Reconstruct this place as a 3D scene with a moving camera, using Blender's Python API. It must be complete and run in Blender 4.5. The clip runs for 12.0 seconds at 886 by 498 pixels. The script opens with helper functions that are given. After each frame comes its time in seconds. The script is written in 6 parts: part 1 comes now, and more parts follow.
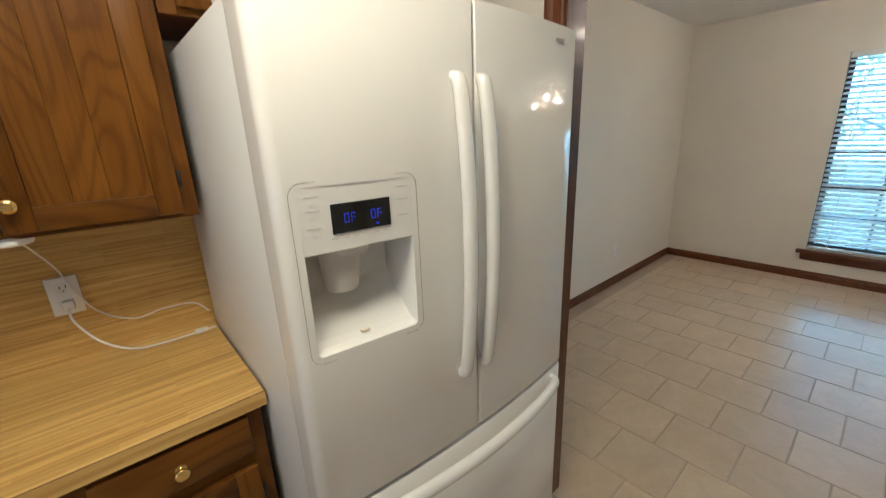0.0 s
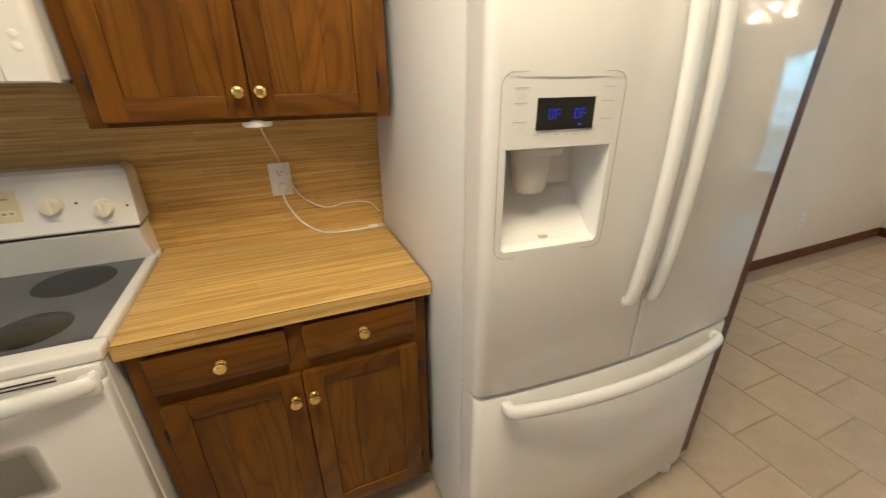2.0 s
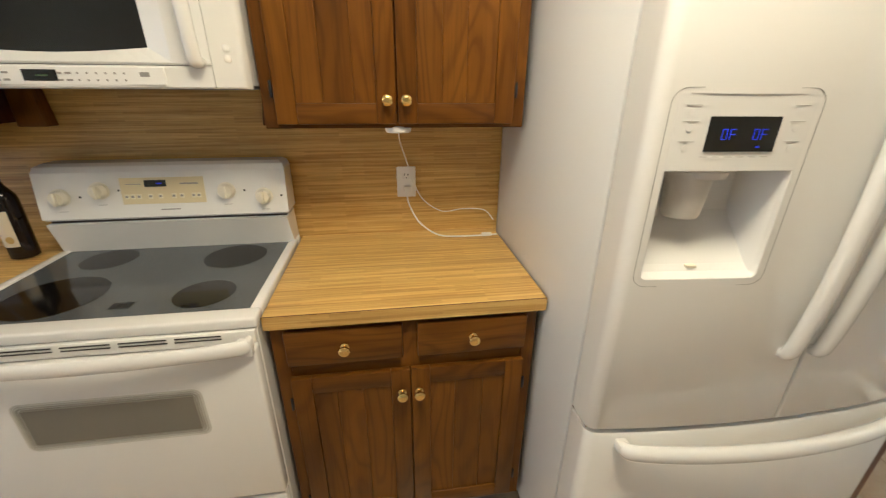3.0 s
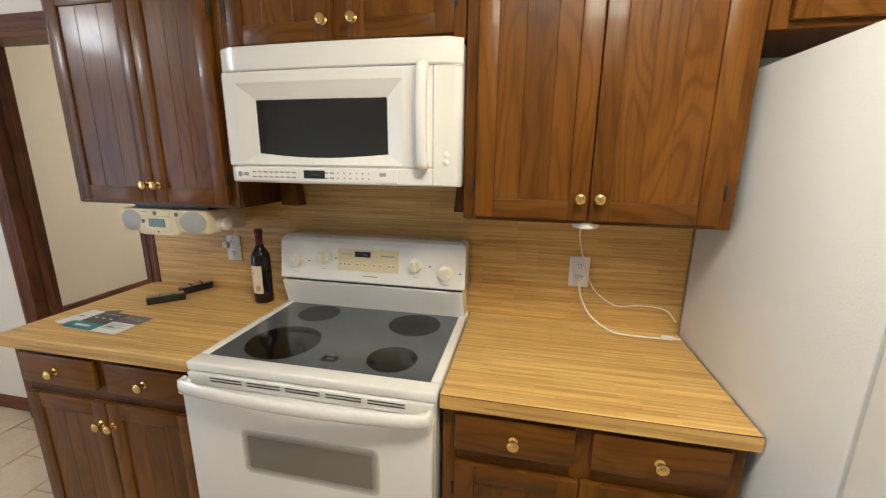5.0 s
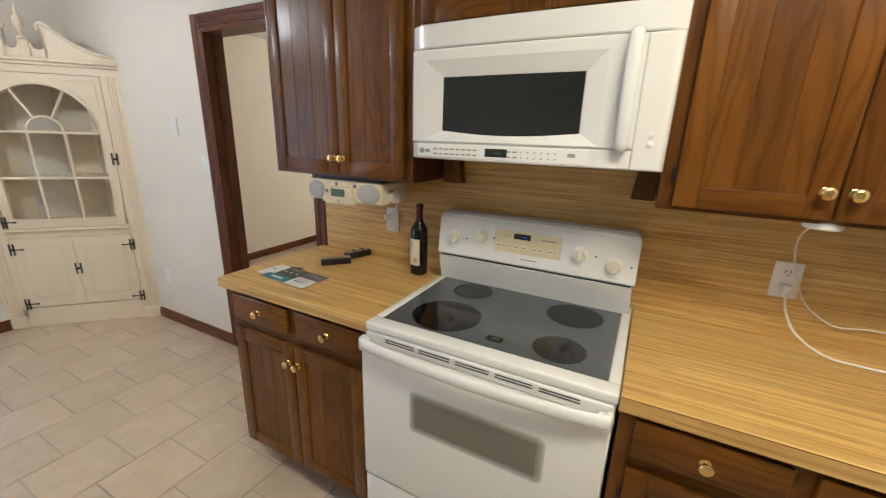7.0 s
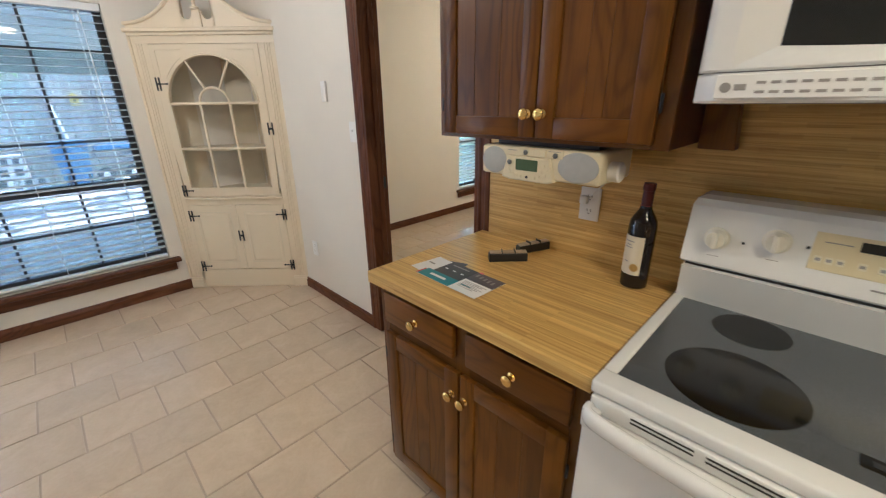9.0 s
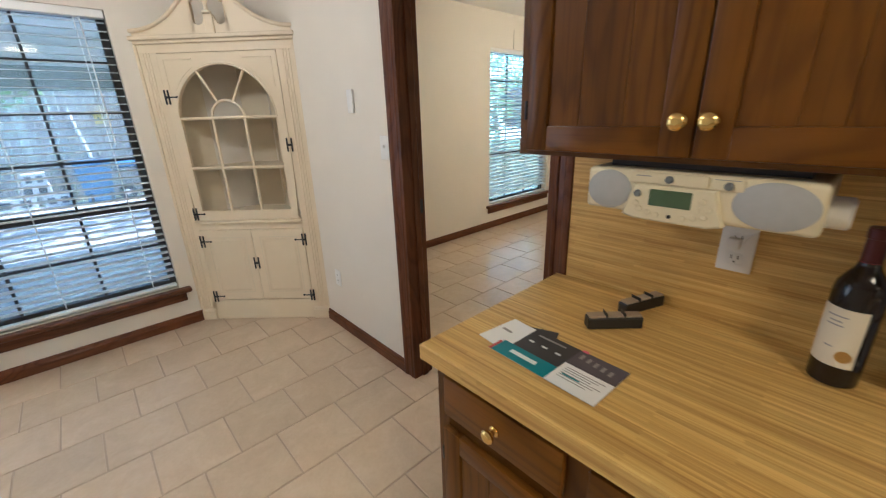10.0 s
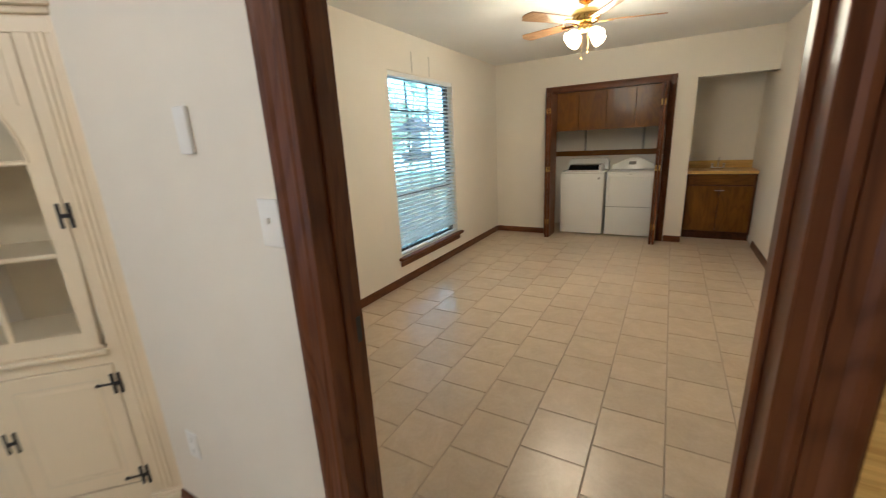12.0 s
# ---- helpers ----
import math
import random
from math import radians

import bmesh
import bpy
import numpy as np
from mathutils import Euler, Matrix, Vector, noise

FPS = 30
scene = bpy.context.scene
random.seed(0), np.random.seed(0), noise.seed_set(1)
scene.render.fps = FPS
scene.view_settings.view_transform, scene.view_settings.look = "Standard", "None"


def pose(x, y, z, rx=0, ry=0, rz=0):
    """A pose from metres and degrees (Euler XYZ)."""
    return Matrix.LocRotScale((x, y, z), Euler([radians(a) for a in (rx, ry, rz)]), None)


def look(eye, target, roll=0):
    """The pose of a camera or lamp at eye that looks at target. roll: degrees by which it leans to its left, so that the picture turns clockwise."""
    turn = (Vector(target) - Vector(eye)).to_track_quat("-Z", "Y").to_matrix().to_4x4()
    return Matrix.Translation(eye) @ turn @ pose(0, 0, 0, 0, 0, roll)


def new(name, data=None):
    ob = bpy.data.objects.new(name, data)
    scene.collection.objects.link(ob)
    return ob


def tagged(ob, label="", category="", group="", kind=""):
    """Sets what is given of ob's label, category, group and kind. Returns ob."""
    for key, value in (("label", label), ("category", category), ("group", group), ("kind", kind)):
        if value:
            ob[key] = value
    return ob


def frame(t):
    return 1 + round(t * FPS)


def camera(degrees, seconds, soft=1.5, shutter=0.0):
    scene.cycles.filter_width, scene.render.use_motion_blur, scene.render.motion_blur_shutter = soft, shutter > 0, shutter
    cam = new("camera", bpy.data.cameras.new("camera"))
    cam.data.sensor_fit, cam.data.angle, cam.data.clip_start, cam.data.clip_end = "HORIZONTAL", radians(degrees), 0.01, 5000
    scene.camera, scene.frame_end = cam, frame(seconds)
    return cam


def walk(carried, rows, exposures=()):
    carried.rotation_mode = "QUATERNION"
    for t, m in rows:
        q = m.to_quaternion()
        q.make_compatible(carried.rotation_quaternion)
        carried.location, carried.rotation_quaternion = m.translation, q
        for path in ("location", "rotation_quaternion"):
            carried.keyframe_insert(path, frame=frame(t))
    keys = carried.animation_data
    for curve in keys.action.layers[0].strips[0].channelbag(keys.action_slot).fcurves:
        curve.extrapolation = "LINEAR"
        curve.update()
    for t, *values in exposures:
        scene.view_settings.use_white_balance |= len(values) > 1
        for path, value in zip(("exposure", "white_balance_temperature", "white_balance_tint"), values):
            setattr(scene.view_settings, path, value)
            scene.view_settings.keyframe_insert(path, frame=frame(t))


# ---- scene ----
cam = camera(97.2, 12.0, soft=1.2, shutter=0.3)
# seconds, stops, kelvin, tint
EXPOSURES = [(0, 1.10, 4700, 11), (1.5, 1.38, 5100, 12), (3.7, 1.52, 4850, 10), (5.3, 1.66, 4700, 11), (7.5, 1.56, 4650, 11), (9.3, 1.45, 4800, 13), (12, 1.38, 4900, 11)]
PATH = [
    (0, (1.127, 1.16, 1.523), (2.378, 2.614, 0.957), -2.3),
    (0.5, (1.117, 1.153, 1.47), (2.319, 2.57, 0.731), -1.3),
    (1, (1.102, 1.148, 1.445), (2.214, 2.59, 0.617), -0.8),
    (1.5, (1.053, 1.181, 1.442), (1.981, 2.737, 0.597), -0.6),
    (2, (0.992, 1.204, 1.446), (1.689, 2.893, 0.633), -0.5),
    (2.5, (0.95, 1.217, 1.458), (1.417, 2.991, 0.662), -0.2),
    (3, (0.909, 1.23, 1.453), (1.179, 3.052, 0.675), 0.4),
    (3.5, (0.865, 1.237, 1.45), (0.956, 3.094, 0.713), 0.7),
    (3.7, (0.85, 1.234, 1.451), (0.852, 3.105, 0.744), 0.9),
    (5.3, (0.745, 1.216, 1.539), (0.285, 3.115, 1.112), 0.5),
    (5.5, (0.725, 1.209, 1.546), (0.221, 3.098, 1.126), 0.5),
    (6, (0.696, 1.195, 1.541), (0.062, 3.043, 1.112), 0.7),
    (6.5, (0.659, 1.178, 1.529), (-0.106, 2.961, 1.043), 1.2),
    (7, (0.561, 1.186, 1.514), (-0.318, 2.892, 0.953), 1.7),
    (7.5, (0.418, 1.216, 1.491), (-0.573, 2.831, 0.853), 1.9),
    (7.7, (0.367, 1.222, 1.481), (-0.664, 2.803, 0.818), 1.9),
    (9.3, (-0.024, 1.498, 1.441), (-1.394, 2.778, 0.746), -1.2),
    (9.5, (-0.09, 1.532, 1.437), (-1.481, 2.796, 0.753), -1.4),
    (10, (-0.334, 1.612, 1.438), (-1.727, 2.887, 0.781), -1.8),
    (10.5, (-0.536, 1.678, 1.442), (-1.912, 2.98, 0.801), -2.4),
    (11, (-0.746, 1.801, 1.437), (-2.07, 3.167, 0.819), -2.9),
    (11.5, (-0.97, 1.977, 1.449), (-2.204, 3.436, 0.859), -3.2),
    (12, (-1.177, 2.169, 1.449), (-2.147, 3.836, 0.921), -3.0),
]
walk(cam, [(t, look(eye, target, roll)) for t, eye, target, roll in PATH], EXPOSURES)

# ---- world, sun, lamps ----
world = bpy.data.worlds.new("world")
scene.world = world
world.use_nodes = True
wn = world.node_tree
sky = wn.nodes.new("ShaderNodeTexSky")
sky.sky_type = "NISHITA"
sky.sun_disc = False
sky.sun_elevation = radians(58)
sky.sun_rotation = radians(3)
wn.links.new(sky.outputs["Color"], wn.nodes["Background"].inputs["Color"])
wn.nodes["Background"].inputs["Strength"].default_value = 0.15


def lamp(name, kind, where, energy, color, size=0.1, target=None, size_y=None):
    data = bpy.data.lights.new(name, kind)
    data.energy, data.color = energy, color
    if kind == "AREA":
        data.size = size
        if size_y:
            data.shape, data.size_y = "RECTANGLE", size_y
    elif kind == "POINT":
        data.shadow_soft_size = size
    ob = new(name, data)
    ob.matrix_world = look(where, target) if target else Matrix.Translation(where)
    return ob


sun = lamp("sun", "SUN", (0, 0, 20), 5.0, (1.0, 0.95, 0.86), target=(-0.6, -12.0, 0.0))
sun.data.angle = radians(0.5)
WARM = (1.0, 0.745, 0.39)
LAMP_K, LAMP_B = (1.05, 1.48), (-2.3, 1.25)
# the kitchen's flat ceiling panel
lamp("kitchen_ceiling_lamp", "AREA", (*LAMP_K, 2.415), 10.5, WARM, 0.80, target=(LAMP_K[0], LAMP_K[1] + 0.001, 0.0), size_y=0.30)
# added fill for the breakfast corner; no such fixture is in view
lamp("breakfast_ceiling_lamp", "POINT", (*LAMP_B, 2.33), 12.5, (1.0, 0.82, 0.58), 0.11)
# warm fill lamp standing in an added, unseen second breakfast window
lamp("window_daylight", "AREA", (-3.50, 0.05, 1.20), 5.5, (1.0, 0.93, 0.82), 1.1, target=(0.0, 0.05, 1.0), size_y=1.7)
for k in (0, 2, 3):
    a = radians(20 + 72 * k)
    lamp("chandelier_bulb", "POINT", (5.0 + 0.285 * math.cos(a), 0.66 + 0.285 * math.sin(a), 2.37), 6.0, (1.0, 0.74, 0.44), 0.016)
lamp("fan_lamp", "POINT", (-1.86, 5.8, 2.14), 24, (1.0, 0.78, 0.45), 0.33)

# ---- materials ----


class Nodes:
    """A small wrapper for building one node material."""

    def __init__(self, name):
        self.mat = bpy.data.materials.new(name)
        self.mat.use_nodes = True
        self.tree = self.mat.node_tree
        self.bsdf = self.tree.nodes["Principled BSDF"]

    def node(self, kind, **values):
        n = self.tree.nodes.new(kind)
        for k, v in values.items():
            key = k.replace("_", " ")
            for s in n.inputs:
                if s.name == key or s.identifier == k:
                    s.default_value = v
                    break
        return n

    def link(self, a, b):
        self.tree.links.new(a, b)

    def coords(self, scale=(1, 1, 1), shift=True):
        tc = self.tree.nodes.new("ShaderNodeTexCoord")
        mp = self.tree.nodes.new("ShaderNodeMapping")
        mp.inputs["Scale"].default_value = scale
        if shift:
            info = self.tree.nodes.new("ShaderNodeObjectInfo")
            mul = self.tree.nodes.new("ShaderNodeMath")
            mul.operation = "MULTIPLY"
            mul.inputs[1].default_value = 7.3
            self.link(info.outputs["Random"], mul.inputs[0])
            self.link(mul.outputs[0], mp.inputs["Location"])
        self.link(tc.outputs["Object"], mp.inputs["Vector"])
        return mp.outputs["Vector"]

    def noise(self, vec, scale, detail=4.0, rough=0.55, dist=0.0):
        n = self.node("ShaderNodeTexNoise", Scale=scale, Detail=detail, Roughness=rough, Distortion=dist)
        self.link(vec, n.inputs["Vector"])
        return n.outputs["Fac"]

    def ramp(self, fac, stops):
        r = self.tree.nodes.new("ShaderNodeValToRGB")
        els = r.color_ramp.elements
        while len(els) < len(stops):
            els.new(0.5)
        for e, (p, c) in zip(els, stops):
            e.position, e.color = p, (*c, 1)
        self.link(fac, r.inputs["Fac"])
        return r.outputs["Color"]

    def mix(self, a, b, fac, mode="MIX"):
        m = self.tree.nodes.new("ShaderNodeMix")
        m.data_type, m.blend_type = "RGBA", mode
        for sock, v in ((m.inputs[0], fac), (m.inputs[6], a), (m.inputs[7], b)):
            if hasattr(v, "links"):
                self.link(v, sock)
            else:
                sock.default_value = v if isinstance(v, float) else (*v, 1)
        return m.outputs[2]

    def bump(self, height, strength=0.2, distance=0.002):
        b = self.node("ShaderNodeBump", Strength=strength, Distance=distance)
        self.link(height, b.inputs["Height"])
        self.link(b.outputs["Normal"], self.bsdf.inputs["Normal"])

    def rough(self, fac, lo, hi):
        m = self.tree.nodes.new("ShaderNodeMapRange")
        m.inputs["To Min"].default_value, m.inputs["To Max"].default_value = lo, hi
        self.link(fac, m.inputs["Value"])
        self.link(m.outputs["Result"], self.bsdf.inputs["Roughness"])

    def set(self, **values):
        for k, v in values.items():
            sock = self.bsdf.inputs[k.replace("_", " ")]
            if hasattr(v, "links"):
                self.link(v, sock)
            elif isinstance(v, tuple):
                sock.default_value = (*v, 1)
            else:
                sock.default_value = v
        return self


def painted(name, color, rough=0.5, vary=0.05, bump=0.08, scale=180.0, **more):
    n = Nodes(name)
    v = n.coords()
    big = n.noise(v, 1.7, 3)
    fine = n.noise(v, scale, 3)
    dark = tuple(c * (1 - vary) for c in color)
    light = tuple(min(1, c * (1 + vary)) for c in color)
    n.set(Base_Color=n.ramp(big, [(0.3, dark), (0.7, light)]), **more)
    n.rough(big, rough - 0.05, rough + 0.06)
    n.bump(fine, bump, 0.002)
    return n.mat


def plain(name, color, rough=0.4, metal=0.0, **more):
    n = Nodes(name)
    v = n.coords()
    f = n.noise(v, 60, 3)
    n.set(Base_Color=n.ramp(f, [(0.3, tuple(c * 0.93 for c in color)), (0.7, color)]), Metallic=metal, **more)
    n.rough(f, max(0.02, rough * 0.85), rough * 1.15)
    return n.mat


def wood(name, dark, mid, light, axis="z", rough=0.31, coat=0.10, ring=1.0, figure=0.55):
    """Varnished wood: long clouds, looping growth lines, fine pores, each board a little different."""
    n = Nodes(name)
    sc = {"x": (1.8, 5, 5), "y": (5, 1.8, 5), "z": (5, 5, 1.8)}[axis]
    v = n.coords(tuple(s * ring for s in sc))
    cloud = n.noise(n.coords((1, 1, 1)), 3.5, 3)
    grain = n.noise(v, 0.9, 4, 0.55, 1.2)
    sf = {"x": (3, 160, 160), "y": (160, 3, 160), "z": (160, 160, 3)}[axis]
    pores = n.noise(n.coords(sf), 1.0, 3, 0.6)
    # growth lines: the contours of a slow, stretched noise
    sw = {"x": (1.3, 6, 6), "y": (6, 1.3, 6), "z": (6, 6, 1.3)}[axis]
    slow = n.noise(n.coords(sw), 1.0, 2.0, 0.4, 0.35)
    turns = n.tree.nodes.new("ShaderNodeMath")
    turns.operation = "MULTIPLY"
    turns.inputs[1].default_value = 85.0
    n.link(slow, turns.inputs[0])
    line = n.tree.nodes.new("ShaderNodeMath")
    line.operation = "SINE"
    n.link(turns.outputs[0], line.inputs[0])
    fig = n.tree.nodes.new("ShaderNodeMapRange")
    fig.inputs["From Min"].default_value = -1.0
    n.link(line.outputs[0], fig.inputs["Value"])
    info = n.tree.nodes.new("ShaderNodeObjectInfo")
    base = n.ramp(grain, [(0.18, dark), (0.50, mid), (0.84, light)])
    base = n.mix(base, n.ramp(fig.outputs["Result"], [(0.0, (0.58, 0.51, 0.44)), (0.35, (0.95, 0.94, 0.92)), (0.9, (1.10, 1.08, 1.04))]), figure, "MULTIPLY")
    base = n.mix(base, n.ramp(cloud, [(0.3, (0.74, 0.70, 0.66)), (0.7, (1.12, 1.09, 1.05))]), 0.5, "MULTIPLY")
    base = n.mix(base, n.ramp(info.outputs["Random"], [(0.0, (0.80, 0.77, 0.74)), (0.5, (0.98, 0.98, 0.98)), (1.0, (1.20, 1.20, 1.18))]), 0.8, "MULTIPLY")
    base = n.mix(base, n.ramp(pores, [(0.34, (0.45, 0.4, 0.36)), (0.5, (1, 1, 1))]), 0.3, "MULTIPLY")
    n.set(Base_Color=base, Coat_Weight=coat, Coat_Roughness=0.10, Specular_IOR_Level=0.22)
    n.rough(grain, rough - 0.05, rough + 0.12)
    n.bump(pores, 0.12, 0.001)
    return n.mat


def laminate(name):
    """Narrow staggered strips, each a little different in tone, with fine streaks along x."""
    n = Nodes(name)
    tc = n.tree.nodes.new("ShaderNodeTexCoord")
    sep = n.tree.nodes.new("ShaderNodeSeparateXYZ")
    add = n.tree.nodes.new("ShaderNodeMath")
    com = n.tree.nodes.new("ShaderNodeCombineXYZ")
    n.link(tc.outputs["Object"], sep.inputs[0])
    n.link(sep.outputs["Y"], add.inputs[0])
    n.link(sep.outputs["Z"], add.inputs[1])
    n.link(sep.outputs["X"], com.inputs["X"])
    n.link(add.outputs[0], com.inputs["Y"])
    strips = []
    for w, h, sh in ((0.21, 0.0125, 0.0), (0.34, 0.0062, 0.13)):
        br = n.node("ShaderNodeTexBrick", Scale=1.0, Mortar_Size=0.0)
        br.inputs["Brick Width"].default_value = w
        br.inputs["Row Height"].default_value = h
        br.inputs["Color1"].default_value = (0, 0, 0, 1)
        br.inputs["Color2"].default_value = (1, 1, 1, 1)
        br.inputs["Mortar"].default_value = (0.4, 0.4, 0.4, 1)
        br.offset, br.offset_frequency = 0.37, 2
        mp = n.tree.nodes.new("ShaderNodeMapping")
        mp.inputs["Location"].default_value = (sh, sh * 0.01, 0)
        n.link(com.outputs[0], mp.inputs["Vector"])
        n.link(mp.outputs["Vector"], br.inputs["Vector"])
        strips.append(br.outputs["Color"])
    streak = n.noise(n.coords((1.6, 95, 95), False), 1.0, 5, 0.65, 0.3)
    band = n.noise(n.coords((0.55, 22, 22), False), 1.0, 3, 0.5)
    fine = n.noise(n.coords((9, 420, 420), False), 1.0, 2, 0.6)
    base = n.ramp(streak, [(0.26, (0.42, 0.250, 0.062)), (0.42, (0.600, 0.388, 0.105)), (0.56, (0.69, 0.478, 0.148)), (0.74, (0.80, 0.615, 0.215))])
    for col, amount in zip(strips, (0.40, 0.55)):
        base = n.mix(base, n.ramp(col, [(0.0, (0.70, 0.62, 0.50)), (0.45, (0.96, 0.94, 0.90)), (1.0, (1.12, 1.12, 1.10))]), amount, "MULTIPLY")
    base = n.mix(base, n.ramp(band, [(0.35, (0.85, 0.80, 0.72)), (0.65, (1.05, 1.03, 1.0))]), 0.5, "MULTIPLY")
    base = n.mix(base, n.ramp(fine, [(0.3, (0.80, 0.74, 0.64)), (0.55, (1, 1, 1))]), 0.5, "MULTIPLY")
    lines = n.noise(n.coords((1.3, 170, 170), False), 1.0, 2, 0.5, 0.15)
    base = n.mix(base, n.ramp(lines, [(0.33, (0.52, 0.40, 0.26)), (0.42, (1, 1, 1))]), 0.36, "MULTIPLY")
    n.set(Base_Color=base)
    n.rough(band, 0.33, 0.44)
    n.bump(fine, 0.05, 0.0006)
    return n.mat


def tile_mat(name):
    n = Nodes(name)
    v = n.coords()
    info = n.tree.nodes.new("ShaderNodeObjectInfo")
    geo = n.tree.nodes.new("ShaderNodeNewGeometry")
    add = n.tree.nodes.new("ShaderNodeMath")
    add.operation = "ADD"
    n.link(info.outputs["Random"], add.inputs[0])
    n.link(geo.outputs["Random Per Island"], add.inputs[1])
    frac = n.tree.nodes.new("ShaderNodeMath")
    frac.operation = "FRACT"
    n.link(add.outputs[0], frac.inputs[0])
    cloud = n.noise(v, 7.0, 6, 0.62, 0.7)
    fine = n.noise(v, 55.0, 4, 0.6)
    base = n.ramp(cloud, [(0.22, (0.51, 0.405, 0.285)), (0.45, (0.565, 0.452, 0.322)), (0.60, (0.60, 0.485, 0.352)), (0.8, (0.645, 0.535, 0.405))])
    base = n.mix(base, n.ramp(frac.outputs[0], [(0.0, (0.91, 0.90, 0.88)), (1.0, (1.04, 1.02, 0.99))]), 0.75, "MULTIPLY")
    base = n.mix(base, n.ramp(fine, [(0.3, (0.90, 0.88, 0.86)), (0.6, (1, 1, 1))]), 0.45, "MULTIPLY")
    n.set(Base_Color=base, Coat_Weight=0.50, Coat_Roughness=0.24, Specular_IOR_Level=0.3)
    n.rough(cloud, 0.31, 0.40)
    n.bump(fine, 0.035, 0.001)
    return n.mat


def glowing(name, color, strength):
    n = Nodes(name)
    n.set(Base_Color=color, Emission_Color=color, Emission_Strength=strength, Roughness=0.5)
    return n.mat


M_WALL = painted("wall_paint", (0.77, 0.72, 0.63), 0.62, 0.025, 0.16, 140)
M_CEIL = painted("ceiling_paint", (0.82, 0.82, 0.80), 0.7, 0.02, 0.25, 90)
CAB = ((0.095, 0.0350, 0.0016), (0.142, 0.0550, 0.0024), (0.190, 0.0790, 0.0036))
M_CABV = wood("cabinet_wood_upright", *CAB, axis="z")
M_CABH = wood("cabinet_wood_level", *CAB, axis="x")
M_CABIN = wood("cabinet_wood_body", (0.035, 0.011, 0.005), (0.085, 0.027, 0.009), (0.14, 0.048, 0.014), axis="z")
TRIM = ((0.088, 0.030, 0.0105), (0.126, 0.044, 0.0150), (0.162, 0.060, 0.0210))
M_TRIMV = wood("trim_wood_upright", *TRIM, axis="z", rough=0.36)
M_TRIMX = wood("trim_wood_along_x", *TRIM, axis="x", rough=0.36)
M_TRIMY = wood("trim_wood_along_y", *TRIM, axis="y", rough=0.36)
M_LAM = laminate("bamboo_laminate")
M_TILE = tile_mat("beige_floor_tile")
M_GROUT = painted("grout", (0.41, 0.325, 0.24), 0.85, 0.15, 0.5, 300)
M_FRIDGE = painted("fridge_enamel", (0.79, 0.775, 0.74), 0.045, 0.012, 0.01, 420, Coat_Weight=0.1, Coat_Roughness=0.02)
M_FRSIDE = painted("fridge_side_enamel", (0.72, 0.72, 0.71), 0.33, 0.015, 0.35, 330)
M_WHITE = painted("white_appliance", (0.78, 0.77, 0.74), 0.22, 0.012, 0.02, 300, Coat_Weight=0.25, Coat_Roughness=0.08)
M_PLAST = painted("white_plastic", (0.84, 0.83, 0.80), 0.38, 0.02, 0.03, 250)
M_IVORY = painted("ivory_plastic", (0.74, 0.68, 0.50), 0.4, 0.02, 0.03, 250)
M_RADIO = painted("aged_radio_plastic", (0.72, 0.64, 0.43), 0.4, 0.03, 0.03, 250)
M_DIAL = plain("dark_dial", (0.16, 0.17, 0.17), 0.35)
M_KNOB = painted("pale_ivory_knob", (0.78, 0.74, 0.62), 0.35, 0.02, 0.03, 250)
M_PANEL = painted("yellowed_panel", (0.68, 0.59, 0.36), 0.4, 0.03, 0.03, 250)
M_SPOUT = painted("spout_plastic", (0.70, 0.67, 0.61), 0.3, 0.02, 0.02, 200)
M_GREY = plain("grey_plastic", (0.30, 0.29, 0.27), 0.5)
M_GREYL = plain("pale_grey_mesh", (0.42, 0.42, 0.41), 0.6)
M_PRINT = plain("grey_print", (0.33, 0.31, 0.29), 0.6)
M_FAINT = plain("pale_grey_print", (0.46, 0.44, 0.41), 0.6)
M_SEAM = plain("dark_seam", (0.035, 0.033, 0.03), 0.7)
M_BLACK = plain("black_plastic", (0.012, 0.012, 0.012), 0.35)
M_BGLASS = plain("black_oven_glass", (0.012, 0.013, 0.012), 0.09)
M_OVENW = painted("oven_window_glass", (0.19, 0.18, 0.145), 0.22, 0.06, 0.3, 900)
M_FADE = [painted("oven_screen_fade", c, 0.3, 0.04, 0.1, 600) for c in ((0.56, 0.55, 0.50), (0.42, 0.41, 0.36), (0.31, 0.30, 0.255), (0.24, 0.23, 0.19))]
M_BRASS = plain("polished_brass", (0.86, 0.62, 0.20), 0.09, 1.0)
M_CHROME = plain("chrome", (0.75, 0.75, 0.76), 0.12, 1.0)
M_IRON = plain("black_iron", (0.015, 0.015, 0.017), 0.45)
M_CREAM = painted("cream_paint", (0.77, 0.665, 0.485), 0.42, 0.03, 0.05, 120)
M_HUTIN = painted("hutch_inside_paint", (0.70, 0.62, 0.46), 0.5, 0.03, 0.05, 120)
M_BLIND = painted("blind_slat_white", (0.80, 0.81, 0.80), 0.42, 0.02, 0.03, 200)
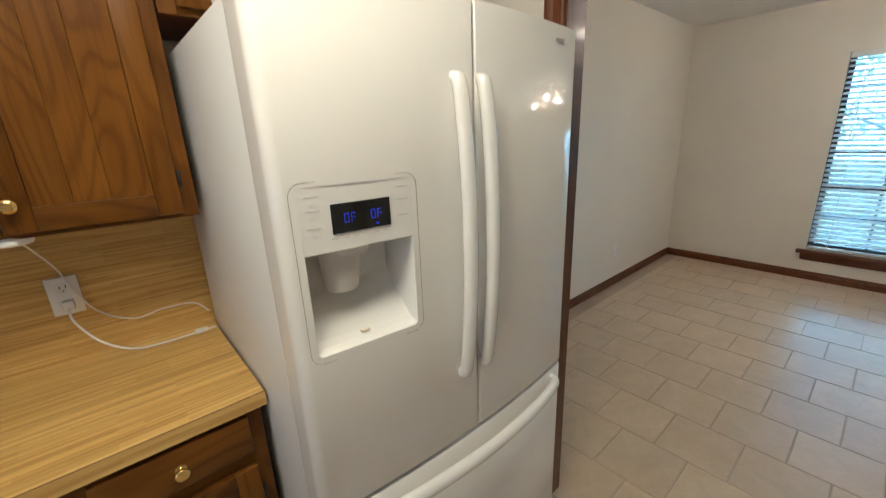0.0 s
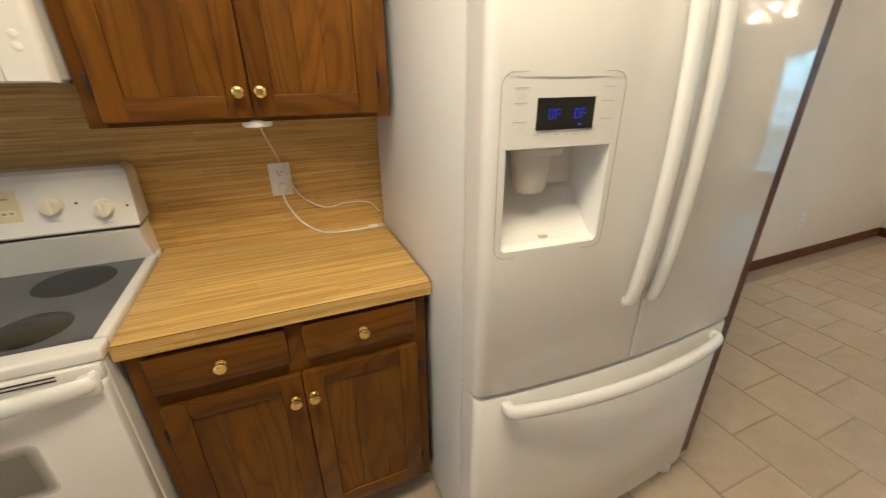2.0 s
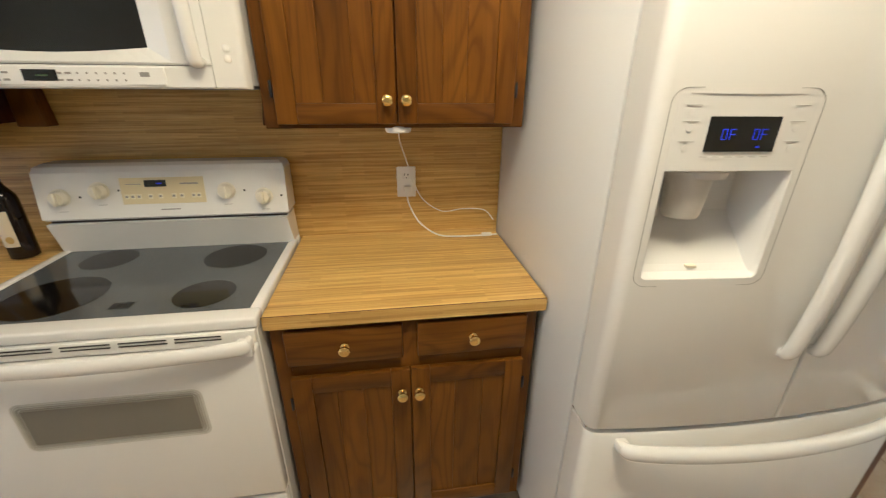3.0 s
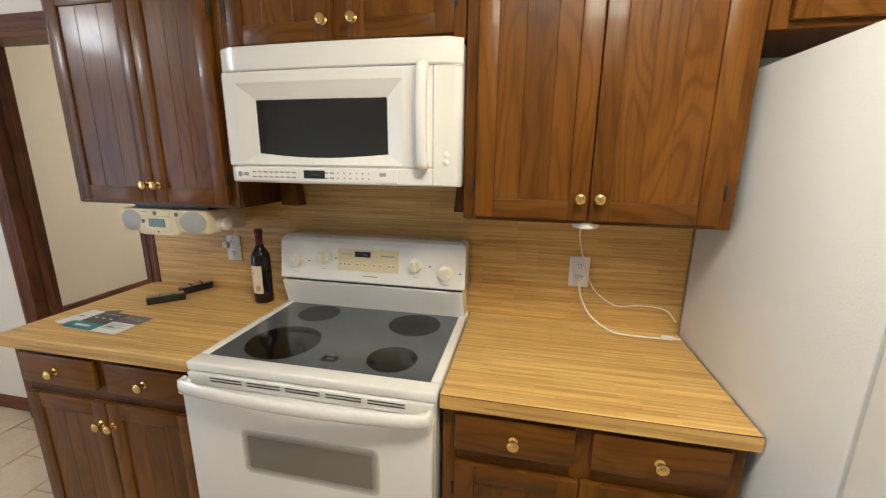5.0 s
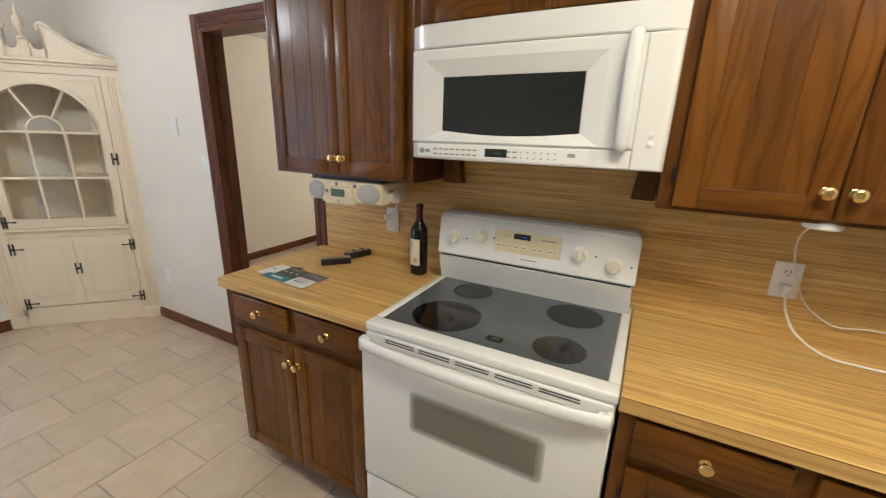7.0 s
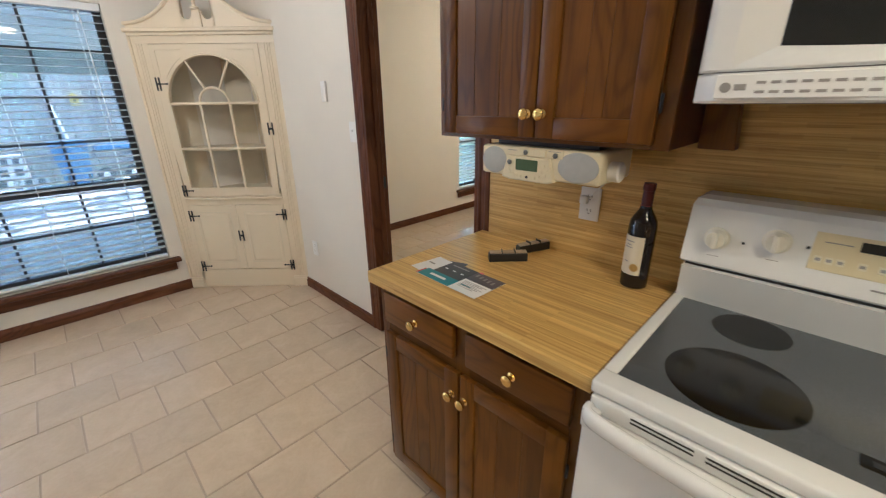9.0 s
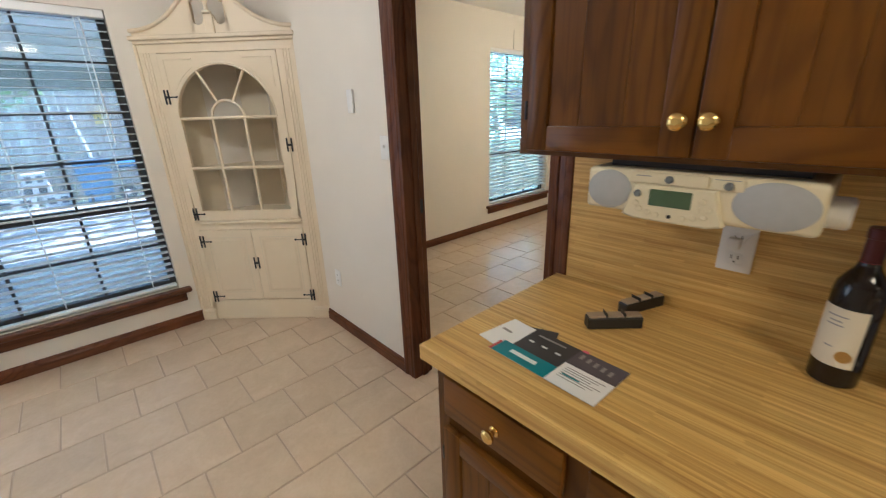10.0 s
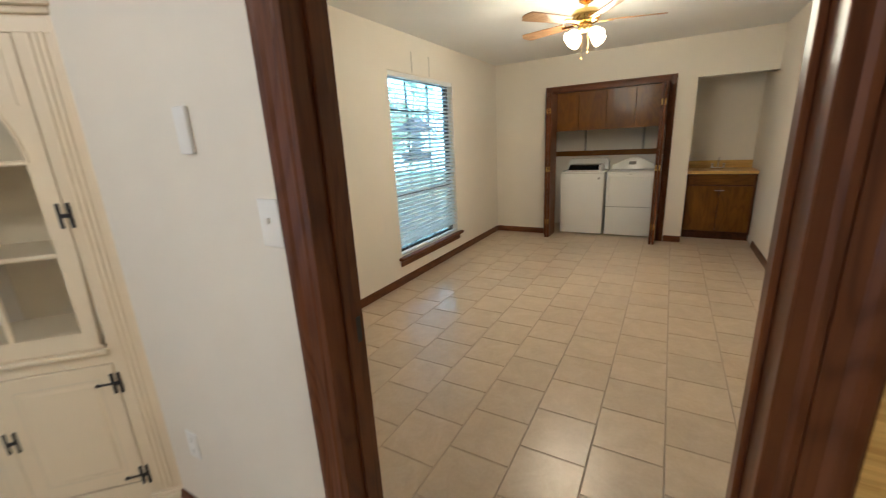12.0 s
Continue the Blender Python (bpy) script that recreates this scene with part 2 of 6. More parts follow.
def veiled_glass():
    """Clear panes with a thin translucent veil that imitates bright window glare."""
    n = Nodes("veiled_window_glass")
    n.set(Base_Color=(1, 1, 1), Roughness=0.0, Transmission_Weight=1.0, IOR=1.45)
    veil = n.tree.nodes.new("ShaderNodeBsdfTranslucent")
    veil.inputs["Color"].default_value = (0.86, 0.90, 0.94, 1)
    mx = n.tree.nodes.new("ShaderNodeMixShader")
    f = n.noise(n.coords(), 3.0, 4)
    mr = n.tree.nodes.new("ShaderNodeMapRange")
    mr.inputs["To Min"].default_value, mr.inputs["To Max"].default_value = 0.10, 0.20
    n.link(f, mr.inputs["Value"])
    n.link(mr.outputs["Result"], mx.inputs["Fac"])
    n.link(n.bsdf.outputs["BSDF"], mx.inputs[1])
    n.link(veil.outputs["BSDF"], mx.inputs[2])
    n.link(mx.outputs["Shader"], n.tree.nodes["Material Output"].inputs["Surface"])
    return n.mat


M_GLASS = veiled_glass()


def blind_mat():
    """White vinyl that lets some daylight through."""
    n = Nodes("translucent_vinyl_slat")
    v = n.coords()
    f = n.noise(v, 40, 3)
    n.set(Base_Color=n.ramp(f, [(0.3, (0.83, 0.84, 0.84)), (0.7, (0.88, 0.89, 0.89))]))
    n.rough(f, 0.38, 0.46)
    tr = n.tree.nodes.new("ShaderNodeBsdfTranslucent")
    tr.inputs["Color"].default_value = (0.88, 0.91, 0.93, 1)
    mx = n.tree.nodes.new("ShaderNodeMixShader")
    mx.inputs["Fac"].default_value = 0.7
    n.link(n.bsdf.outputs["BSDF"], mx.inputs[1])
    n.link(tr.outputs["BSDF"], mx.inputs[2])
    n.link(mx.outputs["Shader"], n.tree.nodes["Material Output"].inputs["Surface"])
    return n.mat


M_SLAT = blind_mat()
M_SASH = painted("dark_sash_paint", (0.050, 0.046, 0.046), 0.45, 0.06, 0.08, 90)
M_WINE = plain("dark_wine_glass", (0.010, 0.006, 0.004), 0.07)
M_LABEL = painted("cream_paper_label", (0.70, 0.63, 0.48), 0.7, 0.05, 0.05, 200)
M_PAPER = painted("white_paper", (0.80, 0.79, 0.76), 0.55, 0.02, 0.04, 200)
M_PAD = painted("tan_pad", (0.38, 0.30, 0.21), 0.6, 0.08, 0.1, 200)
M_TEAL = plain("teal_print", (0.012, 0.21, 0.25), 0.4)
M_DARKP = plain("dark_print", (0.045, 0.042, 0.042), 0.4)
M_RED = plain("red_print", (0.55, 0.05, 0.04), 0.5)
M_GOLD = plain("gold_foil", (0.6, 0.42, 0.15), 0.35, 0.8)
M_BLUE = glowing("blue_display", (0.03, 0.06, 1.0), 0.055)
M_LCD = plain("green_lcd", (0.075, 0.12, 0.055), 0.25)
M_DIFF = glowing("lit_diffuser", (1.0, 0.80, 0.55), 1.2)
M_BULB = glowing("lit_glass_shade", (1.0, 0.66, 0.30), 7.0)


def cooktop_mat():
    n = Nodes("speckled_glass_cooktop")
    v = n.coords((1, 1, 1), False)
    speck = n.noise(v, 900, 2, 0.7)
    smear = n.noise(v, 9, 4, 0.6)
    n.set(Base_Color=n.ramp(speck, [(0.40, (0.032, 0.036, 0.040)), (0.62, (0.15, 0.165, 0.18))]), Specular_IOR_Level=0.75)
    n.rough(smear, 0.10, 0.19)
    return n.mat


M_COOK = cooktop_mat()
M_BURN = plain("burner_black_glass", (0.006, 0.006, 0.006), 0.10)

# ---- building helpers ----
ORIGIN = {}
SKEW = [0.0]        # the long wall runs about one degree out of true
WALL_SKEW = 0.0177


def thing(name, base, label, category, group="", kind=""):
    ob = new(name)
    ob.empty_display_size = 0.05
    ob.location = base
    ORIGIN[ob.name] = Vector(base)
    return tagged(ob, label, category, group, kind)


def part(name, bm, material, parent=None, label="", smooth=False, kind=""):
    """Links a bmesh, given in world metres, as one mesh object under a thing or a part."""
    at = ORIGIN[parent.name] if parent else Vector((0, 0, 0))
    if SKEW[0]:
        for v in bm.verts:
            v.co.y += SKEW[0] * (1.3 - v.co.x)
    if at.length:
        bmesh.ops.translate(bm, vec=-at, verts=bm.verts)
    me = bpy.data.meshes.new(name)
    bm.normal_update()
    bm.to_mesh(me)
    bm.free()
    me.materials.append(material)
    if smooth:
        for p in me.polygons:
            p.use_smooth = True
        me.set_sharp_from_angle(angle=radians(38))
    ob = new(name, me)
    ORIGIN[ob.name] = at
    if parent:
        ob.parent = parent
    return tagged(ob, label, "", "", kind)


def box(x0, x1, y0, y1, z0, z1, bevel=0.0, seg=1, bm=None, m=None):
    out = bm if bm is not None else bmesh.new()
    one = bmesh.new()
    bmesh.ops.create_cube(one, size=1.0)
    bmesh.ops.scale(one, vec=(abs(x1 - x0), abs(y1 - y0), abs(z1 - z0)), verts=one.verts)
    bmesh.ops.translate(one, vec=((x0 + x1) / 2, (y0 + y1) / 2, (z0 + z1) / 2), verts=one.verts)
    if bevel:
        bmesh.ops.bevel(one, geom=one.edges[:], offset=bevel, segments=seg, profile=0.5, affect="EDGES")
    if m is not None:
        bmesh.ops.transform(one, matrix=m, verts=one.verts)
    merge(out, one)
    return out


def merge(out, one):
    me = bpy.data.meshes.new("scrap")
    one.to_mesh(me)
    one.free()
    out.from_mesh(me)
    bpy.data.meshes.remove(me)
    return out


def lathe(profile, centre, axis="z", n=24, bm=None):
    """A turned shape from (radius, height) pairs, its axis along x, y, z or -y through centre."""
    out = bm if bm is not None else bmesh.new()
    rings = []
    for r, h in profile:
        ring = []
        for i in range(n):
            a = 2 * math.pi * i / n
            p = Vector((r * math.cos(a), r * math.sin(a), h))
            if axis == "-y":
                p = Vector((p.x, -p.z, p.y))
            elif axis == "y":
                p = Vector((p.x, p.z, -p.y))
            elif axis == "x":
                p = Vector((p.z, p.x, p.y))
            elif axis == "-x":
                p = Vector((-p.z, -p.x, p.y))
            ring.append(out.verts.new(p + Vector(centre)))
        rings.append(ring)
    for a, b in zip(rings, rings[1:]):
        for i in range(n):
            out.faces.new((a[i], a[(i + 1) % n], b[(i + 1) % n], b[i]))
    out.faces.new(rings[0][::-1])
    out.faces.new(rings[-1])
    return out


def sweep(points, radius, n=8, bm=None, flat=1.0, up=(0, 0, 1)):
    """A tube along points; radius may be a list; flat squeezes it across `up`."""
    out = bm if bm is not None else bmesh.new()
    pts = [Vector(p) for p in points]
    rad = radius if isinstance(radius, (list, tuple)) else [radius] * len(pts)
    rings = []
    for i, p in enumerate(pts):
        d = (pts[min(i + 1, len(pts) - 1)] - pts[max(i - 1, 0)]).normalized()
        ref = Vector(up) if abs(d.dot(Vector(up))) < 0.95 else Vector((1, 0, 0))
        u = d.cross(ref).normalized()
        w = u.cross(d).normalized()
        rings.append([out.verts.new(p + rad[i] * (u * math.cos(2 * math.pi * k / n) + w * flat * math.sin(2 * math.pi * k / n))) for k in range(n)])
    for a, b in zip(rings, rings[1:]):
        for k in range(n):
            out.faces.new((a[k], a[(k + 1) % n], b[(k + 1) % n], b[k]))
    out.faces.new(rings[0][::-1])
    out.faces.new(rings[-1])
    return out


def smooth_path(points, steps=8):
    """Catmull-Rom through a few points."""
    p = [Vector(q) for q in points]
    p = [2 * p[0] - p[1]] + p + [2 * p[-1] - p[-2]]
    out = []
    for i in range(1, len(p) - 2):
        for s in range(steps):
            t = s / steps
            a, b, c, d = p[i - 1:i + 3]
            out.append(0.5 * ((2 * b) + (c - a) * t + (2 * a - 5 * b + 4 * c - d) * t * t + (3 * b - a - 3 * c + d) * t ** 3))
    return out + [p[-2]]


def slab(name, x0, x1, y0, y1, z0, z1, material, bevel=0.0):
    return tagged(part(name, box(x0, x1, y0, y1, z0, z1, bevel), material), kind="structure")


# ---- the rooms ----
CEIL = 2.5
YN, YB, YS2 = 2.705, 2.86, 2.755      # wall behind the worktop, its far face, wall beside the doorway
XW, XE = -3.55, 6.2
DX0, DX1, DH = -1.845, -1.030, 2.05   # doorway

# east part of the kitchen's long wall, then the part beside the doorway, then the lintel
SKEW[0] = WALL_SKEW
slab("wall_north_1", DX1 + 0.0, 2.32, YN, YB - 0.03, -0.05, CEIL, M_WALL)
SKEW[0] = 0.0
slab("wall_north_2", XW - 0.0, DX0, YS2, YB, -0.05, CEIL, M_WALL)
slab("wall_north_4", 2.32, XE + 0.15, YN + 0.13, YB + 0.13, -0.05, CEIL, M_WALL)
slab("wall_north_3", DX0, DX1, YS2, YB, DH, CEIL, M_WALL)
slab("ceiling", XW - 0.15, XE + 0.3, -2.15, 9.05, CEIL, CEIL + 0.1, M_CEIL)


def wall_with_window(name, x0, x1, y0, y1, wy0, wy1, wz0=0.30, wz1=2.06):
    """A wall along y with one opening, as one mesh."""
    bm = box(x0, x1, y0, wy0, -0.05, CEIL)
    box(x0, x1, wy1, y1, -0.05, CEIL, bm=bm)
    box(x0, x1, wy0, wy1, -0.05, wz0, bm=bm)
    box(x0, x1, wy0, wy1, wz1, CEIL, bm=bm)
    return tagged(part(name, bm, M_WALL), kind="structure")


KW, KW2, RW, EW = (0.76, 1.955), (-0.55, 0.645), (5.38, 6.67), (0.40, 1.60)
wall_with_window("wall_west_1", XW - 0.16, XW, 0.70, YB, *KW)
wall_with_window("wall_west_3", XW - 0.16, XW, -1.85, 0.70, *KW2)
wall_with_window("wall_west_2", XW - 0.16, XW, YB, 8.95, *RW, 0.30, 2.13)
wall_with_window("wall_east_1", XE, XE + 0.16, -2.1, YN + 0.13, *EW)
slab("wall_east_2", -0.20, -0.05, YB, 8.95, -0.05, CEIL, M_WALL)
# south walls, never faced by the walk
slab("wall_south_2", 2.25, XE + 0.16, -2.05, -1.9, -0.05, CEIL, M_WALL)
slab("wall_south_1", XW - 0.16, 2.25, -1.85, -1.7, -0.05, CEIL, M_WALL)
# stub wall beside the refrigerator, lintel over the wide opening, and its far side
slab("wall_inner_1", 2.265, 2.37, 1.90, YN + 0.13, -0.05, CEIL, M_WALL)
slab("wall_inner_2", 2.265, 2.37, -0.6, 1.90, 2.10, CEIL, M_WALL)
slab("wall_inner_3", 2.265, 2.37, -1.9, -0.6, -0.05, CEIL, M_WALL)

# far wall of the utility room: laundry closet and wet-bar alcove
YF, YFB = 8.09, 8.90
LX0, LX1, LH = -2.72, -1.245, 2.04
AX0, AX1, AH = -0.965, -0.20, 2.04
bm = box(XW, LX0, YF, YF + 0.11, -0.05, CEIL)
box(LX1, AX0, YF, YF + 0.11, -0.05, CEIL, bm=bm)
box(LX0, LX1, YF, YF + 0.11, LH, CEIL, bm=bm)
box(AX0, AX1, YF, YF + 0.11, AH, CEIL, bm=bm)
tagged(part("wall_far_1", bm, M_WALL), kind="structure")
slab("wall_far_2", XW, -0.05, YFB, YFB + 0.1, -0.05, CEIL, M_WALL)
slab("wall_far_3", LX1 + 0.12, AX0, YF + 0.11, YFB, -0.05, CEIL, M_WALL)
slab("wall_far_4", LX0 - 0.25, LX0 - 0.15, YF + 0.11, YFB, -0.05, CEIL, M_WALL)


# ---- trim ----
def profile_run(bm, p0, p1, depth_dir, width_dir, width, depth=0.018):
    """A casing board with a stepped, rounded face, from p0 to p1."""
    a, b = Vector(p0), Vector(p1)
    dd, wd = Vector(depth_dir), Vector(width_dir)
    prof = [(0, 0), (0, 0.55), (0.10, 0.72), (0.22, 0.72), (0.28, 0.50), (0.55, 0.62), (0.68, 0.88), (0.80, 1.0), (0.94, 1.0), (1.0, 0.85), (1.0, 0)]
    ra = [bm.verts.new(a + wd * (w * width) + dd * (d * depth)) for w, d in prof]
    rb = [bm.verts.new(b + wd * (w * width) + dd * (d * depth)) for w, d in prof]
    for i in range(len(prof)):
        j = (i + 1) % len(prof)
        bm.faces.new((ra[i], ra[j], rb[j], rb[i]))
    bm.faces.new(ra[::-1])
    bm.faces.new(rb)
    bmesh.ops.recalc_face_normals(bm, faces=bm.faces[:])
    return bm


door = thing("door_1", (-1.4, 2.8, 0), "open cased doorway trimmed in dark reddish-brown wood", "doorway", kind="structure")
CW = 0.072
part("casing", profile_run(bmesh.new(), (DX0 - 0.012, YS2, 0), (DX0 - 0.012, YS2, DH + 0.012 + CW), (0, -1, 0), (-1, 0, 0), CW), M_TRIMV, door)
part("casing", profile_run(bmesh.new(), (DX1 + 0.010, YN + 0.041, 0), (DX1 + 0.010, YN + 0.041, DH + 0.012 + CW), (0, -1, 0), (1, 0, 0), 0.072, 0.02), M_TRIMV, door)
part("casing", profile_run(bmesh.new(), (DX0 - 0.012, YS2, DH + 0.012), (DX1 - 0.001, YS2, DH + 0.012), (0, -1, 0), (0, 0, 1), CW), M_TRIMX, door)
part("jamb", box(DX0 - 0.012, DX0 + 0.008, YS2 - 0.012, YB + 0.012, 0, DH, 0.002), M_TRIMV, door)
part("jamb", box(DX1 - 0.008, DX1 + 0.012, YN + 0.03, YB + 0.012, 0, DH, 0.002), M_TRIMV, door)
part("jamb", box(DX0 + 0.008, DX1 - 0.008, YS2 - 0.010, YB + 0.012, DH - 0.012, DH + 0.012, 0.002), M_TRIMX, door)
part("stop", box(DX1 - 0.018, DX1 - 0.008, 2.80, 2.835, 0, DH - 0.012, 0.002), M_TRIMV, door)
part("stop", box(DX0 + 0.008, DX0 + 0.018, 2.80, 2.835, 0, DH - 0.012, 0.002), M_TRIMV, door)
part("strike_plate", box(DX0 + 0.0075, DX0 + 0.011, 2.838, 2.858, 0.96, 1.03, 0.001), M_SEAM, door, "small dark strike plate")
part("casing", profile_run(bmesh.new(), (DX0 - 0.012, YB, 0), (DX0 - 0.012, YB, DH + 0.012 + CW), (0, 1, 0), (-1, 0, 0), CW), M_TRIMV, door)
part("casing", profile_run(bmesh.new(), (DX1 + 0.012, YB, 0), (DX1 + 0.012, YB, DH + 0.012 + CW), (0, 1, 0), (1, 0, 0), CW), M_TRIMV, door)

opening = thing("door_2", (2.32, 1.8, 0), "wide cased opening to the dining room in reddish-brown wood", "doorway", kind="structure")
part("jamb", box(2.262, 2.373, 1.882, 1.902, 0, 2.10, 0.003), M_TRIMV, opening)
part("casing", profile_run(bmesh.new(), (2.265, 1.888, 0), (2.265, 1.888, 2.14), (-1, 0, 0), (0, 1, 0), 0.065), M_TRIMV, opening)
part("casing", profile_run(bmesh.new(), (2.37, 1.888, 0), (2.37, 1.888, 2.14), (1, 0, 0), (0, 1, 0), 0.065), M_TRIMV, opening)
part("jamb", box(2.262, 2.373, -0.602, -0.582, 0, 2.10, 0.003), M_TRIMV, opening)
part("jamb", box(2.262, 2.373, -0.582, 1.882, 2.09, 2.11, 0.003), M_TRIMY, opening)


def baseboard(name, x0, y0, x1, y1, nx, ny):
    """A baseboard along a wall foot; (nx, ny) points into the room."""
    bm = bmesh.new()
    a, b, d = Vector((x0, y0, 0)), Vector((x1, y1, 0)), Vector((nx, ny, 0))
    prof = [(0, 0), (0.0135, 0), (0.0135, 0.052), (0.010, 0.062), (0.008, 0.075), (0.003, 0.082), (0, 0.082)]
    ra = [bm.verts.new(a + d * w + Vector((0, 0, h))) for w, h in prof]
    rb = [bm.verts.new(b + d * w + Vector((0, 0, h))) for w, h in prof]
    for i in range(len(prof)):
        j = (i + 1) % len(prof)
        bm.faces.new((ra[i], ra[j], rb[j], rb[i]))
    bm.faces.new(ra[::-1])
    bm.faces.new(rb)
    bmesh.ops.recalc_face_normals(bm, faces=bm.faces[:])
    return tagged(part(name, bm, M_TRIMX if ny else M_TRIMY), kind="structure")


baseboard("baseboard_1", -2.87, YS2, DX0 - 0.086, YS2, 0, -1)
baseboard("baseboard_2", XW, -1.7, XW, 2.06, 1, 0)
baseboard("baseboard_3", XW, YB, XW, YF, 1, 0)
baseboard("baseboard_4", XW + 0.014, YF, LX0 - 0.075, YF, 0, -1)
baseboard("baseboard_5", LX1 + 0.075, YF, AX0, YF, 0, -1)
baseboard("baseboard_6", -0.20, YB, -0.20, YF, -1, 0)
baseboard("baseboard_7", 2.37, YN + 0.13, XE, YN + 0.13, 0, -1)
baseboard("baseboard_8", XE, -1.9, XE, YN + 0.13, -1, 0)
baseboard("baseboard_9", XW, YB, DX0 - 0.086, YB, 0, 1)


# ---- windows with blinds ----
def window(name, xin, s, y0, y1, cols, label, tilt, z0=0.30, z1=2.06, pitch=0.0445):
    """A sash window in a wall along y. xin: the wall's inner face; s: +1 when the room lies towards +x."""
    w = thing(name, (xin, (y0 + y1) / 2, z0), label, "window", kind="structure")

    def bx(d0, d1, a0, a1, b0, b1, bev=0.0):
        return box(xin + s * d0, xin + s * d1, a0, a1, b0, b1, bev)
    fr = part("window_frame", bx(-0.13, -0.075, y0, y0 + 0.04, z0, z1, 0.003), M_SASH, w, "dark brown sash frame")
    part("frame_side", bx(-0.13, -0.075, y1 - 0.04, y1, z0, z1, 0.003), M_SASH, fr)
    part("frame_head", bx(-0.13, -0.075, y0 + 0.04, y1 - 0.04, z1 - 0.04, z1, 0.003), M_SASH, fr)
    part("frame_foot", bx(-0.13, -0.075, y0 + 0.04, y1 - 0.04, z0, z0 + 0.05, 0.003), M_SASH, fr)
    part("meeting_rail", bx(-0.125, -0.08, y0 + 0.04, y1 - 0.04, 0.885, 0.935, 0.003), M_SASH, fr)
    for i in range(1, cols):
        yy = y0 + (y1 - y0) * i / cols
        part("muntin", bx(-0.115, -0.09, yy - 0.007, yy + 0.007, z0 + 0.05, z1 - 0.04), M_SASH, fr)
    for zz in (0.62, 1.215, 1.50, 1.785):
        part("muntin", bx(-0.114, -0.091, y0 + 0.04, y1 - 0.04, zz - 0.007, zz + 0.007), M_SASH, fr)
    for a, b in ((z0 + 0.05, 0.885), (0.935, z1 - 0.04)):
        pane = part("pane", bx(-0.105, -0.100, y0 + 0.04, y1 - 0.04, a, b), M_GLASS, w)
        pane.visible_shadow = False
    sill = part("window_sill", bx(-0.075, 0.045, y0 - 0.0, y1 + 0.0, z0 - 0.03, z0 - 0.002, 0.004), M_TRIMY, w, "dark wooden stool and apron")
    part("stool_nose", bx(0.002, 0.062, y0 - 0.065, y1 + 0.065, z0 - 0.034, z0 + 0.0, 0.008), M_TRIMY, sill)
    part("apron", bx(0.0015, 0.018, y0 - 0.03, y1 + 0.03, z0 - 0.105, z0 - 0.034, 0.004), M_TRIMY, sill)
    # blind
    b = thing(name.replace("window", "blind"), (xin, (y0 + y1) / 2, z0), "white horizontal slatted blind, lowered with slats open", "blind", "window blinds")
    bd = -0.036
    part("headrail", bx(bd - 0.028, bd + 0.028, y0 + 0.006, y1 - 0.006, z1 - 0.045, z1 - 0.001, 0.003), M_BLIND, b)
    n = int((z1 - 0.07 - z0 - 0.04) / pitch)
    zs = [z1 - 0.065 - pitch * i for i in range(n)]
    me = None
    for zz in zs:
        if me is None:
            bm = bmesh.new()
            rows = []
            for k in range(5):
                f = k / 4 - 0.5
                q = Vector((f * 0.05, 0, 0.0022 * (1 - (2 * f) ** 2)))
                q.rotate(Euler((0, radians(tilt), 0)))
                rows.append([bm.verts.new((q.x, yy, q.z + t)) for yy in (-(y1 - y0) / 2 + 0.008, (y1 - y0) / 2 - 0.008) for t in (0.0, -0.0028)])
            for r0, r1 in zip(rows, rows[1:]):
                bm.faces.new((r0[0], r0[2], r1[2], r1[0]))
                bm.faces.new((r0[1], r1[1], r1[3], r0[3]))
                bm.faces.new((r0[0], r1[0], r1[1], r0[1]))
                bm.faces.new((r0[2], r0[3], r1[3], r1[2]))
            bm.faces.new((rows[0][0], rows[0][1], rows[0][3], rows[0][2]))
            bm.faces.new((rows[-1][0], rows[-1][2], rows[-1][3], rows[-1][1]))
            bmesh.ops.recalc_face_normals(bm, faces=bm.faces[:])
            me = bpy.data.meshes.new("slat")
            bm.to_mesh(me)
            bm.free()
            me.materials.append(M_SLAT)
        o = new("slat", me)
        o.parent = b
        o.location = (s * bd, 0, zz - z0)
    part("bottom_rail", bx(bd - 0.026, bd + 0.026, y0 + 0.008, y1 - 0.008, z0 + 0.012, z0 + 0.030, 0.003), M_BLIND, b)
    for f in (0.12, 0.5, 0.88):
        yy = y0 + (y1 - y0) * f
        for dx in (-0.0255, 0.0255):
            part("ladder_cord", box(xin + s * (bd + dx) - 0.0007, xin + s * (bd + dx) + 0.0007, yy - 0.0015, yy + 0.0015, z0 + 0.03, z1 - 0.045), M_BLIND, b)
    part("tilt_wand", sweep([(xin + s * (bd + 0.034), y1 - 0.12, z1 - 0.05), (xin + s * (bd + 0.036), y1 - 0.12, z1 - 0.75)], 0.004, 6), M_BLIND, b, smooth=True)
    return w


window("window_1", XW, 1, *KW, 3, "tall dark-framed sash window looking onto the patio", 4)
# window_4 lies out of view, added to hold the fill lamp
window("window_4", XW, 1, *KW2, 3, "second tall sash window of the breakfast corner", 4)
window("window_2", XW, 1, *RW, 3, "tall sash window with trees behind it", 25, z1=2.13)
window("window_3", XE, -1, *EW, 3, "tall sash window with garden green behind it", -25)

# ---- kitchen cabinets ----


def knob(x, y, z, parent, name="knob"):
    prof = [(0.012, 0.0), (0.012, 0.003), (0.0065, 0.006), (0.0065, 0.013), (0.013, 0.018), (0.0152, 0.022), (0.0152, 0.026), (0.012, 0.0300), (0.006, 0.0315)]
    return part(name, lathe(prof, (x, y, z), "-y", 20), M_BRASS, parent, "polished brass knob", smooth=True)


